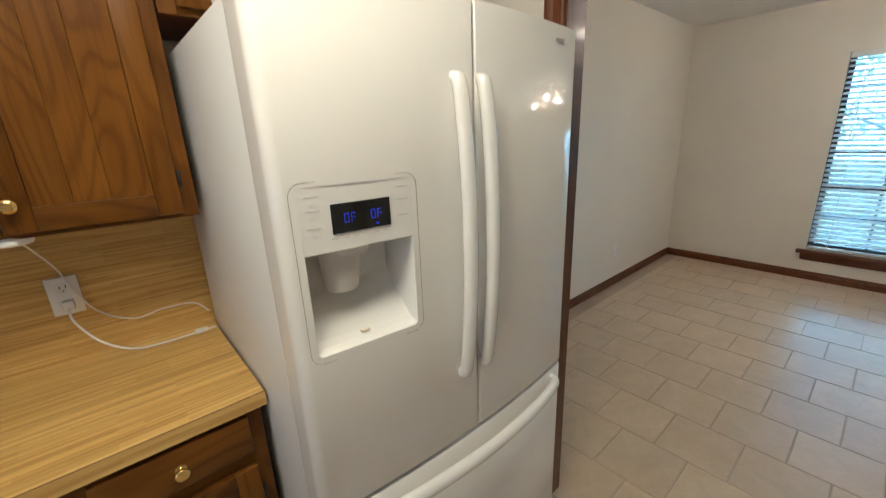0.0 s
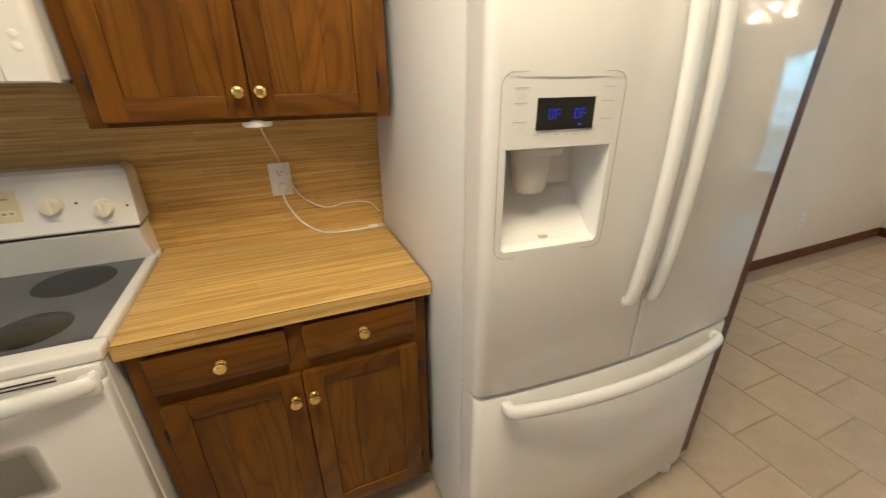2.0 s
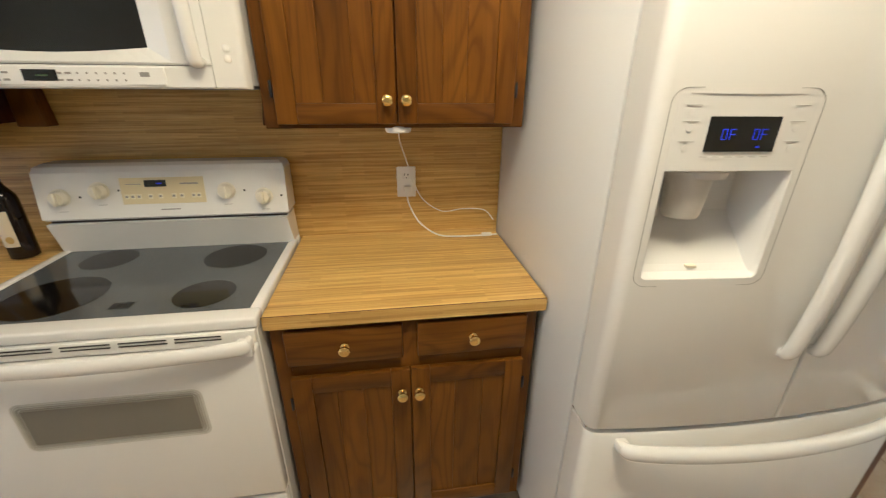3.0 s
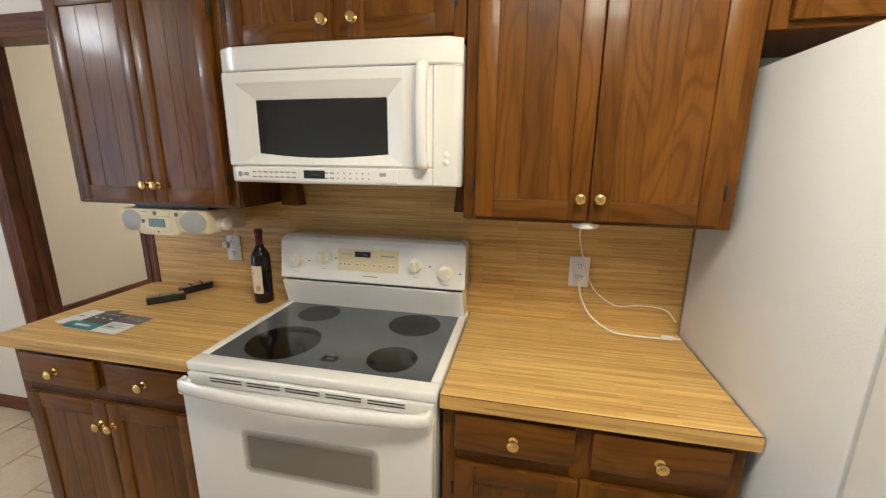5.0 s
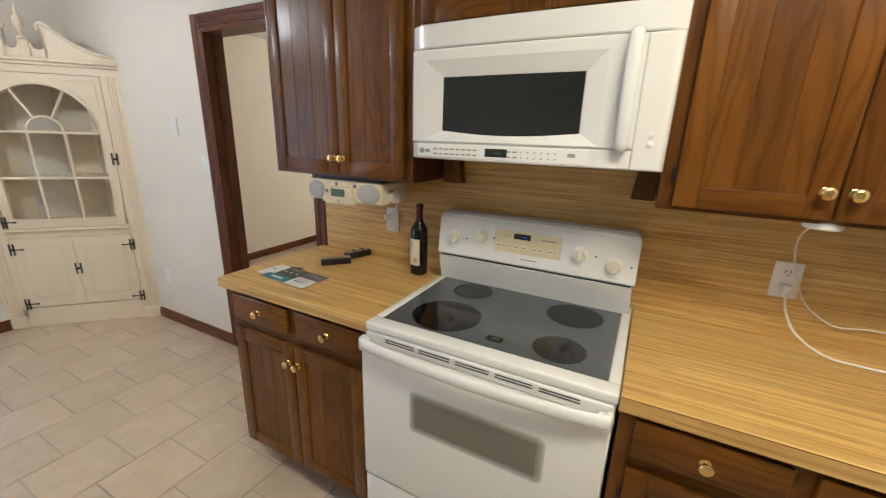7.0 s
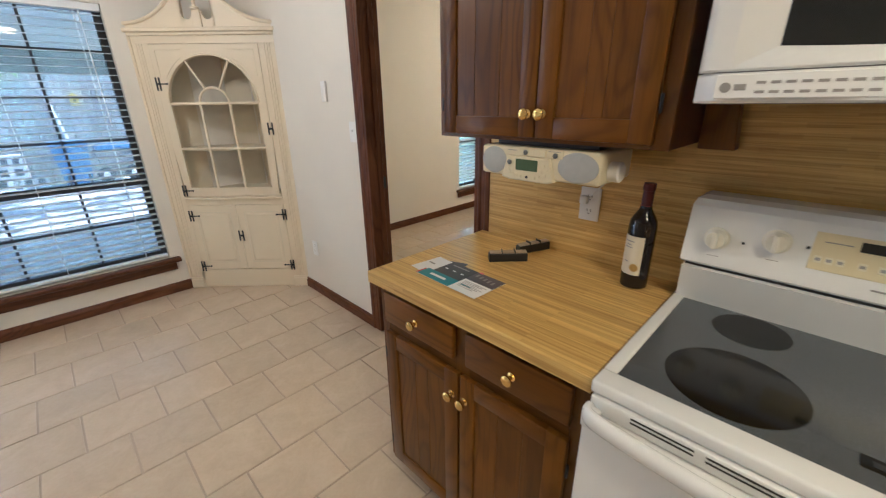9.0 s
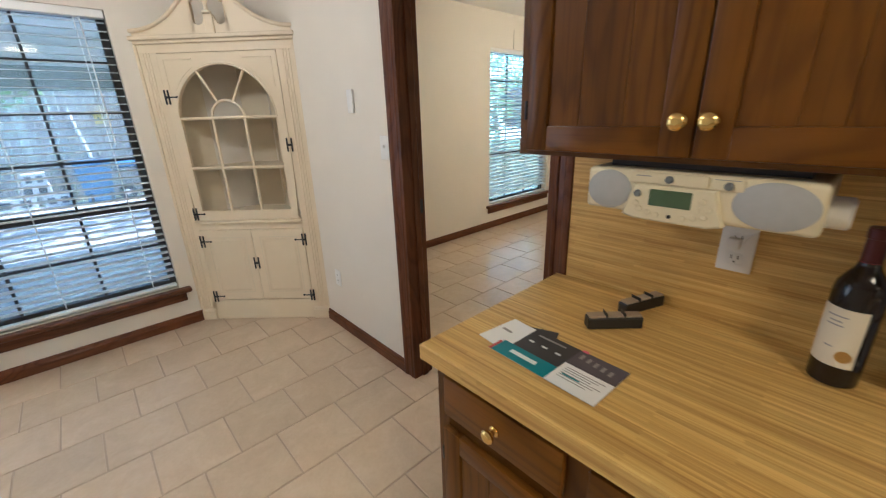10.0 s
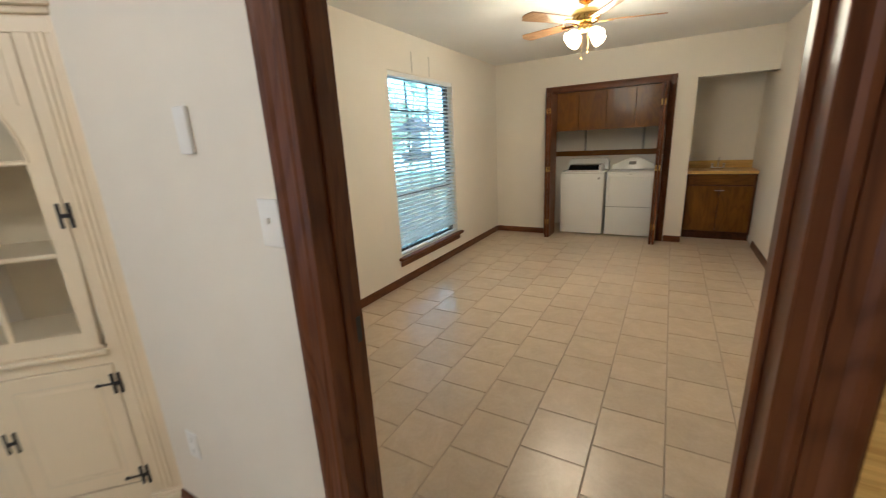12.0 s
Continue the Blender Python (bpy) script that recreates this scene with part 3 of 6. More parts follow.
def cabinet_door(x0, x1, z0, z1, y, parent, knob_at=None, hinge=None, name="door"):
    """A framed door with a grooved board panel; y is its front face."""
    sw, th = 0.055, 0.019
    d = part(name, box(x0 + 0.004, x1 - 0.004, y + 0.0155, y + th - 0.0002, z0 + 0.004, z1 - 0.004), M_CABIN, parent)
    for a0, a1 in ((x0, x0 + sw), (x1 - sw, x1)):
        part("stile", box(a0, a1, y, y + th, z0, z1, 0.0035, 2), M_CABV, d, smooth=True)
    for a0, a1 in ((z0, z0 + sw), (z1 - sw, z1)):
        part("rail", box(x0 + sw - 0.001, x1 - sw + 0.001, y + 0.0006, y + th, a0, a1, 0.003, 2), M_CABH, d, smooth=True)
    n = max(2, round((x1 - x0 - 2 * sw) / 0.072))
    r = random.Random(int(1000 * (x0 + 3) + 77 * z1))
    cuts = [0.0] + [(i + r.uniform(-0.22, 0.22)) / n for i in range(1, n)] + [1.0]
    for f0, f1 in zip(cuts, cuts[1:]):
        a, b = x0 + sw + f0 * (x1 - x0 - 2 * sw), x0 + sw + f1 * (x1 - x0 - 2 * sw)
        part("panel_board", box(a + 0.0001, b - 0.0001, y + 0.0065, y + 0.016, z0 + sw - 0.004, z1 - sw + 0.004, 0.0011), M_CABV, d)
    if knob_at:
        knob(knob_at[0], y, knob_at[1], d)
    if hinge:
        hx = x0 - 0.006 if hinge == "left" else x1 + 0.006
        for hz in (z0 + 0.09, z1 - 0.09):
            part("hinge", sweep([(hx, y + 0.006, hz - 0.021), (hx, y + 0.006, hz - 0.019), (hx, y + 0.006, hz + 0.019), (hx, y + 0.006, hz + 0.021)], [0.0025, 0.004, 0.004, 0.0025], 8), M_IRON, d, "dark metal hinge", smooth=True)
    return d


def drawer_front(x0, x1, z0, z1, y, parent):
    bm = box(x0, x1, y, y + 0.019, z0, z1, 0.006, 2)
    d = part("drawer", bm, M_CABH, parent, smooth=True)
    knob((x0 + x1) / 2, y, (z0 + z1) / 2, d)
    return d


def cabinet(name, label, x0, x1, z0, z1, yface, yback, doors, drawers=(), toe=0.0, group="", mid=None, rails=()):
    """A face-framed cabinet. doors: x0, x1, z0, z1, knob x, knob z, hinge side."""
    c = thing(name, ((x0 + x1) / 2, yback, z0), label, "cabinet", group)
    body = box(x0 + 0.003, x1 - 0.003, yface + 0.019, yback, z0 + toe, z1, 0.001)
    part("body", body, M_CABIN, c)
    if toe:
        part("toe_kick", box(x0 + 0.003, x1 - 0.003, yface + 0.085, yback, z0, z0 + toe), M_CABIN, c)
    sw = 0.04
    uprights = [(x0, x0 + sw, z0 + toe), (x1 - sw, x1, z0 + toe)]
    if mid:
        uprights.append((mid - 0.028, mid + 0.028, z0 + toe + 0.03))
    for a, b, zz in uprights:
        part("face_stile", box(a, b, yface, yface + 0.019, zz, z1, 0.0015), M_CABV, c)
    for a, b in ((z0 + toe, z0 + toe + 0.045), (z1 - 0.035, z1), *rails):
        part("face_rail", box(x0 + sw, x1 - sw, yface + 0.0005, yface + 0.0185, a, b, 0.001), M_CABH, c)
    for d in doors:
        cabinet_door(d[0], d[1], d[2], d[3], yface - 0.019, c, (d[4], d[5]), d[6])
    for d in drawers:
        drawer_front(*d, yface - 0.019, c)
    return c


YU, YL = 2.40, 2.14     # face frames of the wall and base units
UTOP = 2.10
SKEW[0] = WALL_SKEW
cabinet("wall_cabinet", "dark-stained wooden wall cabinet with two grooved doors", 0.588, 1.318, 1.336, UTOP, YU, YN,
        [(0.624, 0.948, 1.348, UTOP - 0.03, 0.922, 1.412, "left"), (0.951, 1.282, 1.348, UTOP - 0.03, 0.974, 1.412, "right")], group="wall cabinets")
cabinet("wall_cabinet", "dark-stained wooden wall cabinet above the radio", -0.942, -0.212, 1.336, UTOP, YU, YN,
        [(-0.910, -0.556, 1.348, UTOP - 0.03, -0.579, 1.412, "left"), (-0.553, -0.246, 1.348, UTOP - 0.03, -0.531, 1.412, "right")], group="wall cabinets")
cabinet("wall_cabinet", "short dark wooden cabinet above the microwave", -0.208, 0.584, 1.846, UTOP, YU, YN,
        [(-0.175, 0.182, 1.858, UTOP - 0.03, 0.158, 1.910, "left"), (0.232, 0.552, 1.858, UTOP - 0.03, 0.254, 1.910, "right")], group="wall cabinets", mid=0.207)
cabinet("wall_cabinet", "short wooden cabinet above the refrigerator", 1.322, 2.255, 1.828, UTOP, YU, YN,
        [(1.362, 1.775, 1.844, UTOP - 0.03, 1.755, 1.90, "left"), (1.785, 2.215, 1.844, UTOP - 0.03, 1.805, 1.90, "right")], group="wall cabinets")
# wooden cleats against the wall under the microwave's ends
for cx0, cx1, splay in ((-0.2115, -0.140, 0.012), (0.526, 0.5875, -0.012)):
    bm = box(cx0, cx1, 2.640, 2.6895, 1.322, 1.436, 0.002)
    for v in bm.verts:
        if v.co.z < 1.36 and (v.co.x > (cx0 + cx1) / 2) == (splay > 0):
            v.co.x += splay
    cleat = thing("wooden_cleat", ((cx0 + cx1) / 2, 2.665, 1.322), "small dark wooden cleat under the microwave", "bracket", "microwave cleats")
    part("block", bm, M_CABV, cleat)
crown = bmesh.new()
profile_run(crown, (-0.956, YU - 0.001, UTOP), (2.255, YU - 0.001, UTOP), (0, -1, 0), (0, 0, 1), 0.06, 0.035)
tagged(part("crown_moulding", crown, M_TRIMX), kind="structure")
SKEW[0] = 0.0

cabinet("base_cabinet", "dark-stained base cabinet beside the refrigerator, two drawers over two doors", 0.586, 1.318, 0.0, 0.873, YL, YN,
        [(0.622, 0.949, 0.125, 0.706, 0.925, 0.628, "left"), (0.952, 1.284, 0.125, 0.706, 0.974, 0.628, "right")],
        [(0.622, 0.932, 0.748, 0.858), (0.972, 1.284, 0.748, 0.858)], toe=0.1, group="base cabinets", mid=0.951, rails=((0.70, 0.752),))
cabinet("base_cabinet", "dark-stained base cabinet at the doorway, two drawers over two doors", -0.945, -0.192, 0.0, 0.873, YL, YN - 0.002,
        [(-0.910, -0.571, 0.125, 0.706, -0.592, 0.628, "left"), (-0.563, -0.226, 0.125, 0.706, -0.542, 0.628, "right")],
        [(-0.906, -0.590, 0.748, 0.858), (-0.544, -0.228, 0.748, 0.858)], toe=0.1, group="base cabinets", mid=-0.567, rails=((0.70, 0.752),))


def worktop(x0, x1, yb, label, worn=False):
    t = thing("worktop", ((x0 + x1) / 2, 2.4, 0.875), label, "countertop", "worktops")
    part("top", box(x0, x1, 2.117, yb, 0.8745, 0.914, 0.0012), M_LAM, t)
    part("front_edge", box(x0, x1, 2.114, 2.1165, 0.8745, 0.9128, 0.0005), M_LAM, t)
    if worn:
        part("edge_line", box(x0, x1, 2.1137, 2.1172, 0.9130, 0.9134), M_CABIN, t, "thin brown joint line")
    return t


worktop(0.582, 1.331, 2.692, "bamboo-patterned laminate worktop next to the refrigerator", True)
worktop(-0.978, -0.188, 2.724, "bamboo-patterned laminate worktop with leaflets and a bottle")
bs = thing("backsplash", (0.2, YN, 0.9), "bamboo-patterned laminate panel behind the worktops", "backsplash", kind="structure")
SKEW[0] = WALL_SKEW
part("panel", box(-0.950, 1.345, 2.6905, 2.7045, 0.60, 1.50), M_LAM, bs)
SKEW[0] = 0.0

# ---- refrigerator ----
FX0, FX1 = 1.335, 2.25
fridge = thing("refrigerator", (1.79, 2.2, 0), "white french-door refrigerator with a water dispenser and bottom freezer drawer", "refrigerator")
part("body", box(FX0 + 0.002, FX1 - 0.002, 1.925, 2.66, 0.045, 1.752, 0.006, 2), M_FRSIDE, fridge, "textured white steel side", smooth=True)
part("gasket", box(FX0 + 0.012, FX1 - 0.012, 1.912, 1.926, 0.08, 1.76), M_GREY, fridge, "grey door seal")


def front_y(x):
    """The bowed front: deepest at the middle, falling back to the sides."""
    f = (x - (FX0 + FX1) / 2) / ((FX1 - FX0) / 2)
    return 1.803 + 0.030 * f * f


def bowed_panel(x0, x1, z0, z1, hole=None, round_left=True, round_right=True, nx=22):
    """A door skin with rounded upright edges; hole: x0, x1, z0, z1 left open."""
    xs = [x0 + (x1 - x0) * i / nx for i in range(nx + 1)]
    zs = [z0, z0 + 0.006, z1 - 0.006, z1]
    r = 0.022

    def y_at(x, z):
        y = front_y(x)
        for on, e in ((round_left, x - x0), (round_right, x1 - x)):
            rr = r if on else 0.005
            if e < rr:
                y += rr - math.sqrt(max(0.0, rr * rr - (rr - e) ** 2))
        e = min(z - z0, z1 - z)
        if e < 0.006:
            y += 0.004 * (1 - e / 0.006)
        return y
    for e, on in ((x0, round_left), (x1, round_right)):
        s = 1 if e == x0 else -1
        rr = r if on else 0.005
        xs += [e + s * rr * k for k in (0.03, 0.12, 0.3, 0.55, 0.8, 1.0)]
    if hole:
        xs += [hole[0], hole[1]]
        zs += [hole[2], hole[3]]
    xs, zs = sorted(set(round(v, 5) for v in xs)), sorted(set(zs))
    bm = bmesh.new()
    grid = [[bm.verts.new((x, y_at(x, z), z)) for z in zs] for x in xs]
    for i in range(len(xs) - 1):
        for j in range(len(zs) - 1):
            cx, cz = (xs[i] + xs[i + 1]) / 2, (zs[j] + zs[j + 1]) / 2
            if hole and hole[0] < cx < hole[1] and hole[2] < cz < hole[3]:
                continue
            bm.faces.new((grid[i][j], grid[i + 1][j], grid[i + 1][j + 1], grid[i][j + 1]))
    yb = 1.912
    back = [[bm.verts.new((x, yb, z)) for z in (z0, z1)] for x in (x0, x1)]
    bm.faces.new((back[0][0], back[0][1], back[1][1], back[1][0]))
    bm.faces.new([grid[0][j] for j in range(len(zs))] + [back[0][1], back[0][0]])
    bm.faces.new([grid[-1][j] for j in reversed(range(len(zs)))] + [back[1][0], back[1][1]])
    bm.faces.new([grid[i][-1] for i in range(len(xs))] + [back[1][1], back[0][1]])
    bm.faces.new([grid[i][0] for i in reversed(range(len(xs)))] + [back[0][0], back[1][0]])
    bmesh.ops.recalc_face_normals(bm, faces=bm.faces[:])
    return bm


DZ0, DZ1, MIDX = 0.728, 1.79, 1.7895
HOLE = (1.372, 1.606, 1.108, 1.442)
left_door = part("door", bowed_panel(FX0, MIDX - 0.003, DZ0, DZ1, HOLE, True, False), M_FRIDGE, fridge, smooth=True)
right_door = part("door", bowed_panel(MIDX + 0.003, FX1, DZ0, DZ1, None, False, True), M_FRIDGE, fridge, smooth=True)
drawer = part("freezer_drawer", bowed_panel(FX0, FX1, 0.075, 0.716, None, True, True), M_FRIDGE, fridge, smooth=True)
part("grille", box(FX0 + 0.03, FX1 - 0.03, 1.875, 1.925, 0.03, 0.073, 0.004), M_GREY, fridge, "grey foot grille")
for x in (FX0 + 0.045, FX1 - 0.045):
    part("foot", lathe([(0.024, 0), (0.028, 0.006), (0.028, 0.028), (0.02, 0.045)], (x, 1.865, 0), "z", 16), M_PLAST, fridge, smooth=True)
    part("hinge_cover", box(x - 0.04, x + 0.04, 1.86, 2.0, 1.7525, 1.772, 0.006, 2), M_PLAST, fridge)
part("hinge", box(FX0 + 0.004, FX0 + 0.04, 1.85, 1.92, 0.7165, 0.7275, 0.002), M_CHROME, fridge, "small chrome hinge plate")


def bow_handle(points, rx, name, parent, up):
    path = smooth_path(points, 10)
    n = len(path) - 1
    rad = [rx * (0.72 + 0.28 * math.sin(math.pi * min(1, max(0, i / n))) ** 0.35) for i in range(n + 1)]
    return part(name, sweep(path, rad, 14, flat=1.25, up=up), M_WHITE, parent, "glossy white bowed handle", smooth=True)


def door_handle_on(x, parent, lean):
    z0, z1 = 0.925, 1.640
    zm = (z0 + z1) / 2
    pts = [(x, 1.800, z1), (x + lean * 0.25, 1.785, z1 - 0.03), (x + lean * 0.8, 1.769, zm + 0.18), (x + lean, 1.763, zm), (x + lean * 0.8, 1.769, zm - 0.18), (x + lean * 0.25, 1.785, z0 + 0.03), (x, 1.800, z0)]
    h = bow_handle(pts, 0.0155, "handle", parent, (1, 0, 0))
    for zz in (z0 + 0.006, z1 - 0.006):
        part("mount", box(x - 0.012, x + 0.012, 1.790, 1.808, zz - 0.012, zz + 0.012, 0.004, 2), M_WHITE, h, smooth=True)
    return h


door_handle_on(1.730, left_door, 0.0)
door_handle_on(1.806, right_door, 0.0)
pts = [(1.408, 1.812, 0.690), (1.440, 1.790, 0.690), (1.60, 1.763, 0.690), (1.79, 1.752, 0.690), (1.99, 1.763, 0.690), (2.140, 1.790, 0.690), (2.172, 1.812, 0.690)]
fh = bow_handle(pts, 0.0165, "handle", drawer, (0, 0, 1))
for x in (1.414, 2.166):
    part("mount", box(x - 0.014, x + 0.014, 1.800, 1.826, 0.678, 0.704, 0.005, 2), M_WHITE, fh, smooth=True)
# dispenser: rounded surround, control panel, hollow niche, spout, tray


def guard(x0, x1, sections):
    bm = bmesh.new()
    loops = []
    for ins, y0, y1, z in sections:
        loops.append([bm.verts.new(p) for p in ((x0 + ins, y0, z), (x1 - ins, y0, z), (x1 - ins, y1, z), (x0 + ins, y1, z))])
    for a, b in zip(loops, loops[1:]):
        for i in range(4):
            j = (i + 1) % 4
            bm.faces.new((a[i], a[j], b[j], b[i]))
    bm.faces.new(loops[0][::-1])
    bm.faces.new(loops[-1])
    bmesh.ops.recalc_face_normals(bm, faces=bm.faces[:])
    return bm




def ring_frame(x0, x1, z0, z1, r, w, y0, y1, n=8):
    """A rounded rectangular ring of width w between the depths y0 and y1."""
    def loop(ins, y):
        pts = []
        for cx, cz, a0 in ((x1 - r, z1 - r, 0), (x0 + r, z1 - r, 90), (x0 + r, z0 + r, 180), (x1 - r, z0 + r, 270)):
            for k in range(n + 1):
                a = radians(a0 + 90 * k / n)
                pts.append(bm.verts.new((cx + (r - ins) * math.cos(a), y, cz + (r - ins) * math.sin(a))))
        return pts
    bm = bmesh.new()
    loops = [loop(0, y1), loop(0, y0 + 0.001), loop(0.0015, y0), loop(w - 0.0015, y0), loop(w, y0 + 0.001), loop(w, y1)]
    for a, b in zip(loops, loops[1:]):
        for i in range(len(a)):
            j = (i + 1) % len(a)
            bm.faces.new((a[i], a[j], b[j], b[i]))
    bmesh.ops.recalc_face_normals(bm, faces=bm.faces[:])
    return bm


YD = 1.805


def dpart(name, bm, material, parent, label="", smooth=False):
    """A dispenser part laid onto the bow of the door."""
    for v in bm.verts:
        v.co.y += front_y(v.co.x) - 1.8045
    return part(name, bm, material, parent, label, smooth)


dsp = dpart("dispenser", ring_frame(1.362, 1.616, 1.100, 1.450, 0.024, 0.014, YD - 0.0004, YD + 0.03), M_WHITE, left_door, "white water and ice dispenser")
dpart("surround_shadow_line", ring_frame(1.3598, 1.6182, 1.0978, 1.4522, 0.0262, 0.0021, YD - 0.0011, YD + 0.03), M_GREY, dsp)
dpart("control_panel", box(1.373, 1.605, YD - 0.0008, YD + 0.012, 1.319, 1.4385, 0.001), M_WHITE, dsp)
dpart("display", box(1.431, 1.552, YD - 0.0016, YD, 1.352, 1.408, 0.0006), M_BGLASS, dsp, "black glass display")
SEGMENTS = {"0": "abcdef", "F": "aefg"}


def segment_digit(x, z, char):
    """One lit seven-segment character, 9 mm wide and 18 mm tall."""
    w, h, t = 0.0040, 0.0080, 0.0006
    bars = {"a": (-w, w, h, h), "g": (-w, w, 0, 0), "d": (-w, w, -h, -h), "f": (-w, -w, 0, h), "b": (w, w, 0, h), "e": (-w, -w, -h, 0), "c": (w, w, -h, 0)}
    bm = bmesh.new()
    for key in SEGMENTS[char]:
        u0, u1, v0, v1 = bars[key]
        box(x + u0 - t, x + u1 + t, YD - 0.0021, YD - 0.0017, z + v0 - t, z + v1 + t, bm=bm)
    dpart("display_digit", bm, M_BLUE, dsp)


for x in (1.460, 1.514):
    segment_digit(x, 1.380, "0")
    segment_digit(x + 0.0135, 1.380, "F")
dpart("display_icon", box(1.519, 1.525, YD - 0.0021, YD - 0.0017, 1.3585, 1.3615), M_BLUE, dsp)
for i, z in enumerate((1.425, 1.400, 1.368)):
    for x in (1.399, 1.581):
        dpart("caption_bar", box(x - 0.013, x + 0.013, YD - 0.0011, YD - 0.0007, z - 0.0006, z + 0.0006), M_FAINT, dsp)
        dpart("button", lathe([(0.0056, 0.0), (0.0056, 0.0001), (0.0052, 0.0003)], (x, YD - 0.0007, z - 0.011), "-y", 16), M_WHITE, dsp)
for k in range(6):
    dpart("caption_bar", box(1.428 + k * 0.021, 1.441 + k * 0.021, YD - 0.0011, YD - 0.0007, 1.3430, 1.3442), M_FAINT, dsp)
# hollow niche: upright back above, sloping ramp below
bm = bmesh.new()
nx0, nx1 = 1.375, 1.603
prof = [(0.002, 1.320), (0.098, 1.318), (0.100, 1.240), (0.097, 1.222), (0.088, 1.207), (0.030, 1.132), (0.018, 1.121), (0.002, 1.1135)]
rows = [[bm.verts.new((x, YD + y, z)) for x in (nx0 + 0.10 * y, nx1 - 0.10 * y)] for y, z in prof]
for r0, r1 in zip(rows, rows[1:]):
    bm.faces.new((r0[0], r0[1], r1[1], r1[0]))
bm.faces.new([r[0] for r in rows])
bm.faces.new([r[1] for r in reversed(rows)])
bmesh.ops.recalc_face_normals(bm, faces=bm.faces[:])
bmesh.ops.reverse_faces(bm, faces=bm.faces[:])
dpart("niche", bm, M_WHITE, dsp)
bm = lathe([(0.020, 0.0), (0.030, 0.002), (0.0335, 0.008), (0.036, 0.030), (0.041, 0.080), (0.041, 0.090)], (1.462, YD + 0.054, 1.221), "z", 24)
bmesh.ops.scale(bm, vec=(1.0, 0.8, 1.0), verts=bm.verts, space=Matrix.Translation((-1.462, -YD - 0.054, 0)))
dpart("spout", bm, M_SPOUT, dsp, "translucent grey-white ice spout", smooth=True)
dpart("spout_cap", lathe([(0.04, 0), (0.043, 0.012), (0.04, 0.016)], (1.478, YD + 0.050, 1.302), "z", 20), M_SPOUT, dsp, smooth=True)
dpart("drain_mark", box(1.477, 1.496, YD + 0.020, YD + 0.030, 1.1265, 1.1325, 0.001), M_LABEL, dsp, "small yellowed drain mark")
# maker's plate as plain bars
for k in range(7):
    part("maker_mark", box(2.100 + k * 0.0085, 2.1055 + k * 0.0085, front_y(2.13) - 0.0012, front_y(2.13) - 0.0002, 1.746, 1.755), M_PRINT, right_door)

# ---- range ----
RX0, RX1 = -0.182, 0.578
rng = thing("electric_range", (0.198, 2.4, 0), "white freestanding electric range with a dark glass cooktop", "range")
part("body", box(RX0 + 0.004, RX1 - 0.004, 2.10, 2.665, 0.03, 0.895, 0.004), M_WHITE, rng)
bm = bmesh.new()
for a in ((RX0, RX1, 2.092, 2.148, 0.898, 0.928), (RX0, RX1, 2.628, 2.672, 0.89, 0.928), (RX0, RX0 + 0.030, 2.148, 2.628, 0.89, 0.928), (RX1 - 0.030, RX1, 2.148, 2.628, 0.89, 0.928)):
    box(*a, 0.007, 3, bm=bm)
part("cooktop_rim", bm, M_WHITE, rng, smooth=True)
top = part("cooktop", box(RX0 + 0.028, RX1 - 0.028, 2.146, 2.630, 0.90, 0.9235, 0.001), M_COOK, rng, "smoky grey glass cooktop with four burners")


def disc(cx, cy, z, r, n=48):
    return lathe([(r, 0.0), (r, 0.0006)], (cx, cy, z), "z", n)


for cx, cy, r in ((0.020, 2.278, 0.118), (0.012, 2.524, 0.078), (0.404, 2.502, 0.094), (0.405, 2.247, 0.077)):
    part("burner", disc(cx, cy, 0.9236, r), M_BURN, top, "black burner zone")
part("hot_light", box(0.196, 0.246, 2.190, 2.222, 0.9236, 0.9243), M_BURN, top)
part("burner_mark", box(0.210, 0.234, 2.199, 2.213, 0.9244, 0.9248), M_SEAM, top)
# back guard: splayed upright panel with rounded shoulders
bg0, bg1 = RX0 + 0.005, RX1 - 0.005


part("backguard_lower", guard(bg0, bg1, [(0, 2.616, 2.685, 0.90), (0.004, 2.598, 2.685, 0.955), (0.008, 2.572, 2.685, 1.03)]), M_WHITE, rng)
part("backguard_gap", box(bg0 + 0.012, bg1 - 0.012, 2.592, 2.68, 1.030, 1.0385), M_SEAM, rng)
con = part("console", guard(bg0, bg1, [(0.004, 2.586, 2.685, 1.0385), (0.0, 2.576, 2.686, 1.046), (0.0, 2.596, 2.686, 1.19), (0.006, 2.606, 2.685, 1.207), (0.02, 2.625, 2.684, 1.215)]), M_WHITE, rng, "white control console")


def con_y(z):
    return 2.576 + (z - 1.046) * 0.139


def con_box(name, x0, x1, z0, z1, material, lift=0.002, label="", depth=0.004):
    bm = box(x0, x1, -lift, depth, 0, z1 - z0, 0.0008)
    bmesh.ops.transform(bm, matrix=Matrix.Translation((0, con_y(z0), z0)) @ Matrix.Rotation(-math.atan(0.139), 4, "X"), verts=bm.verts)
    return part(name, bm, material, con, label)


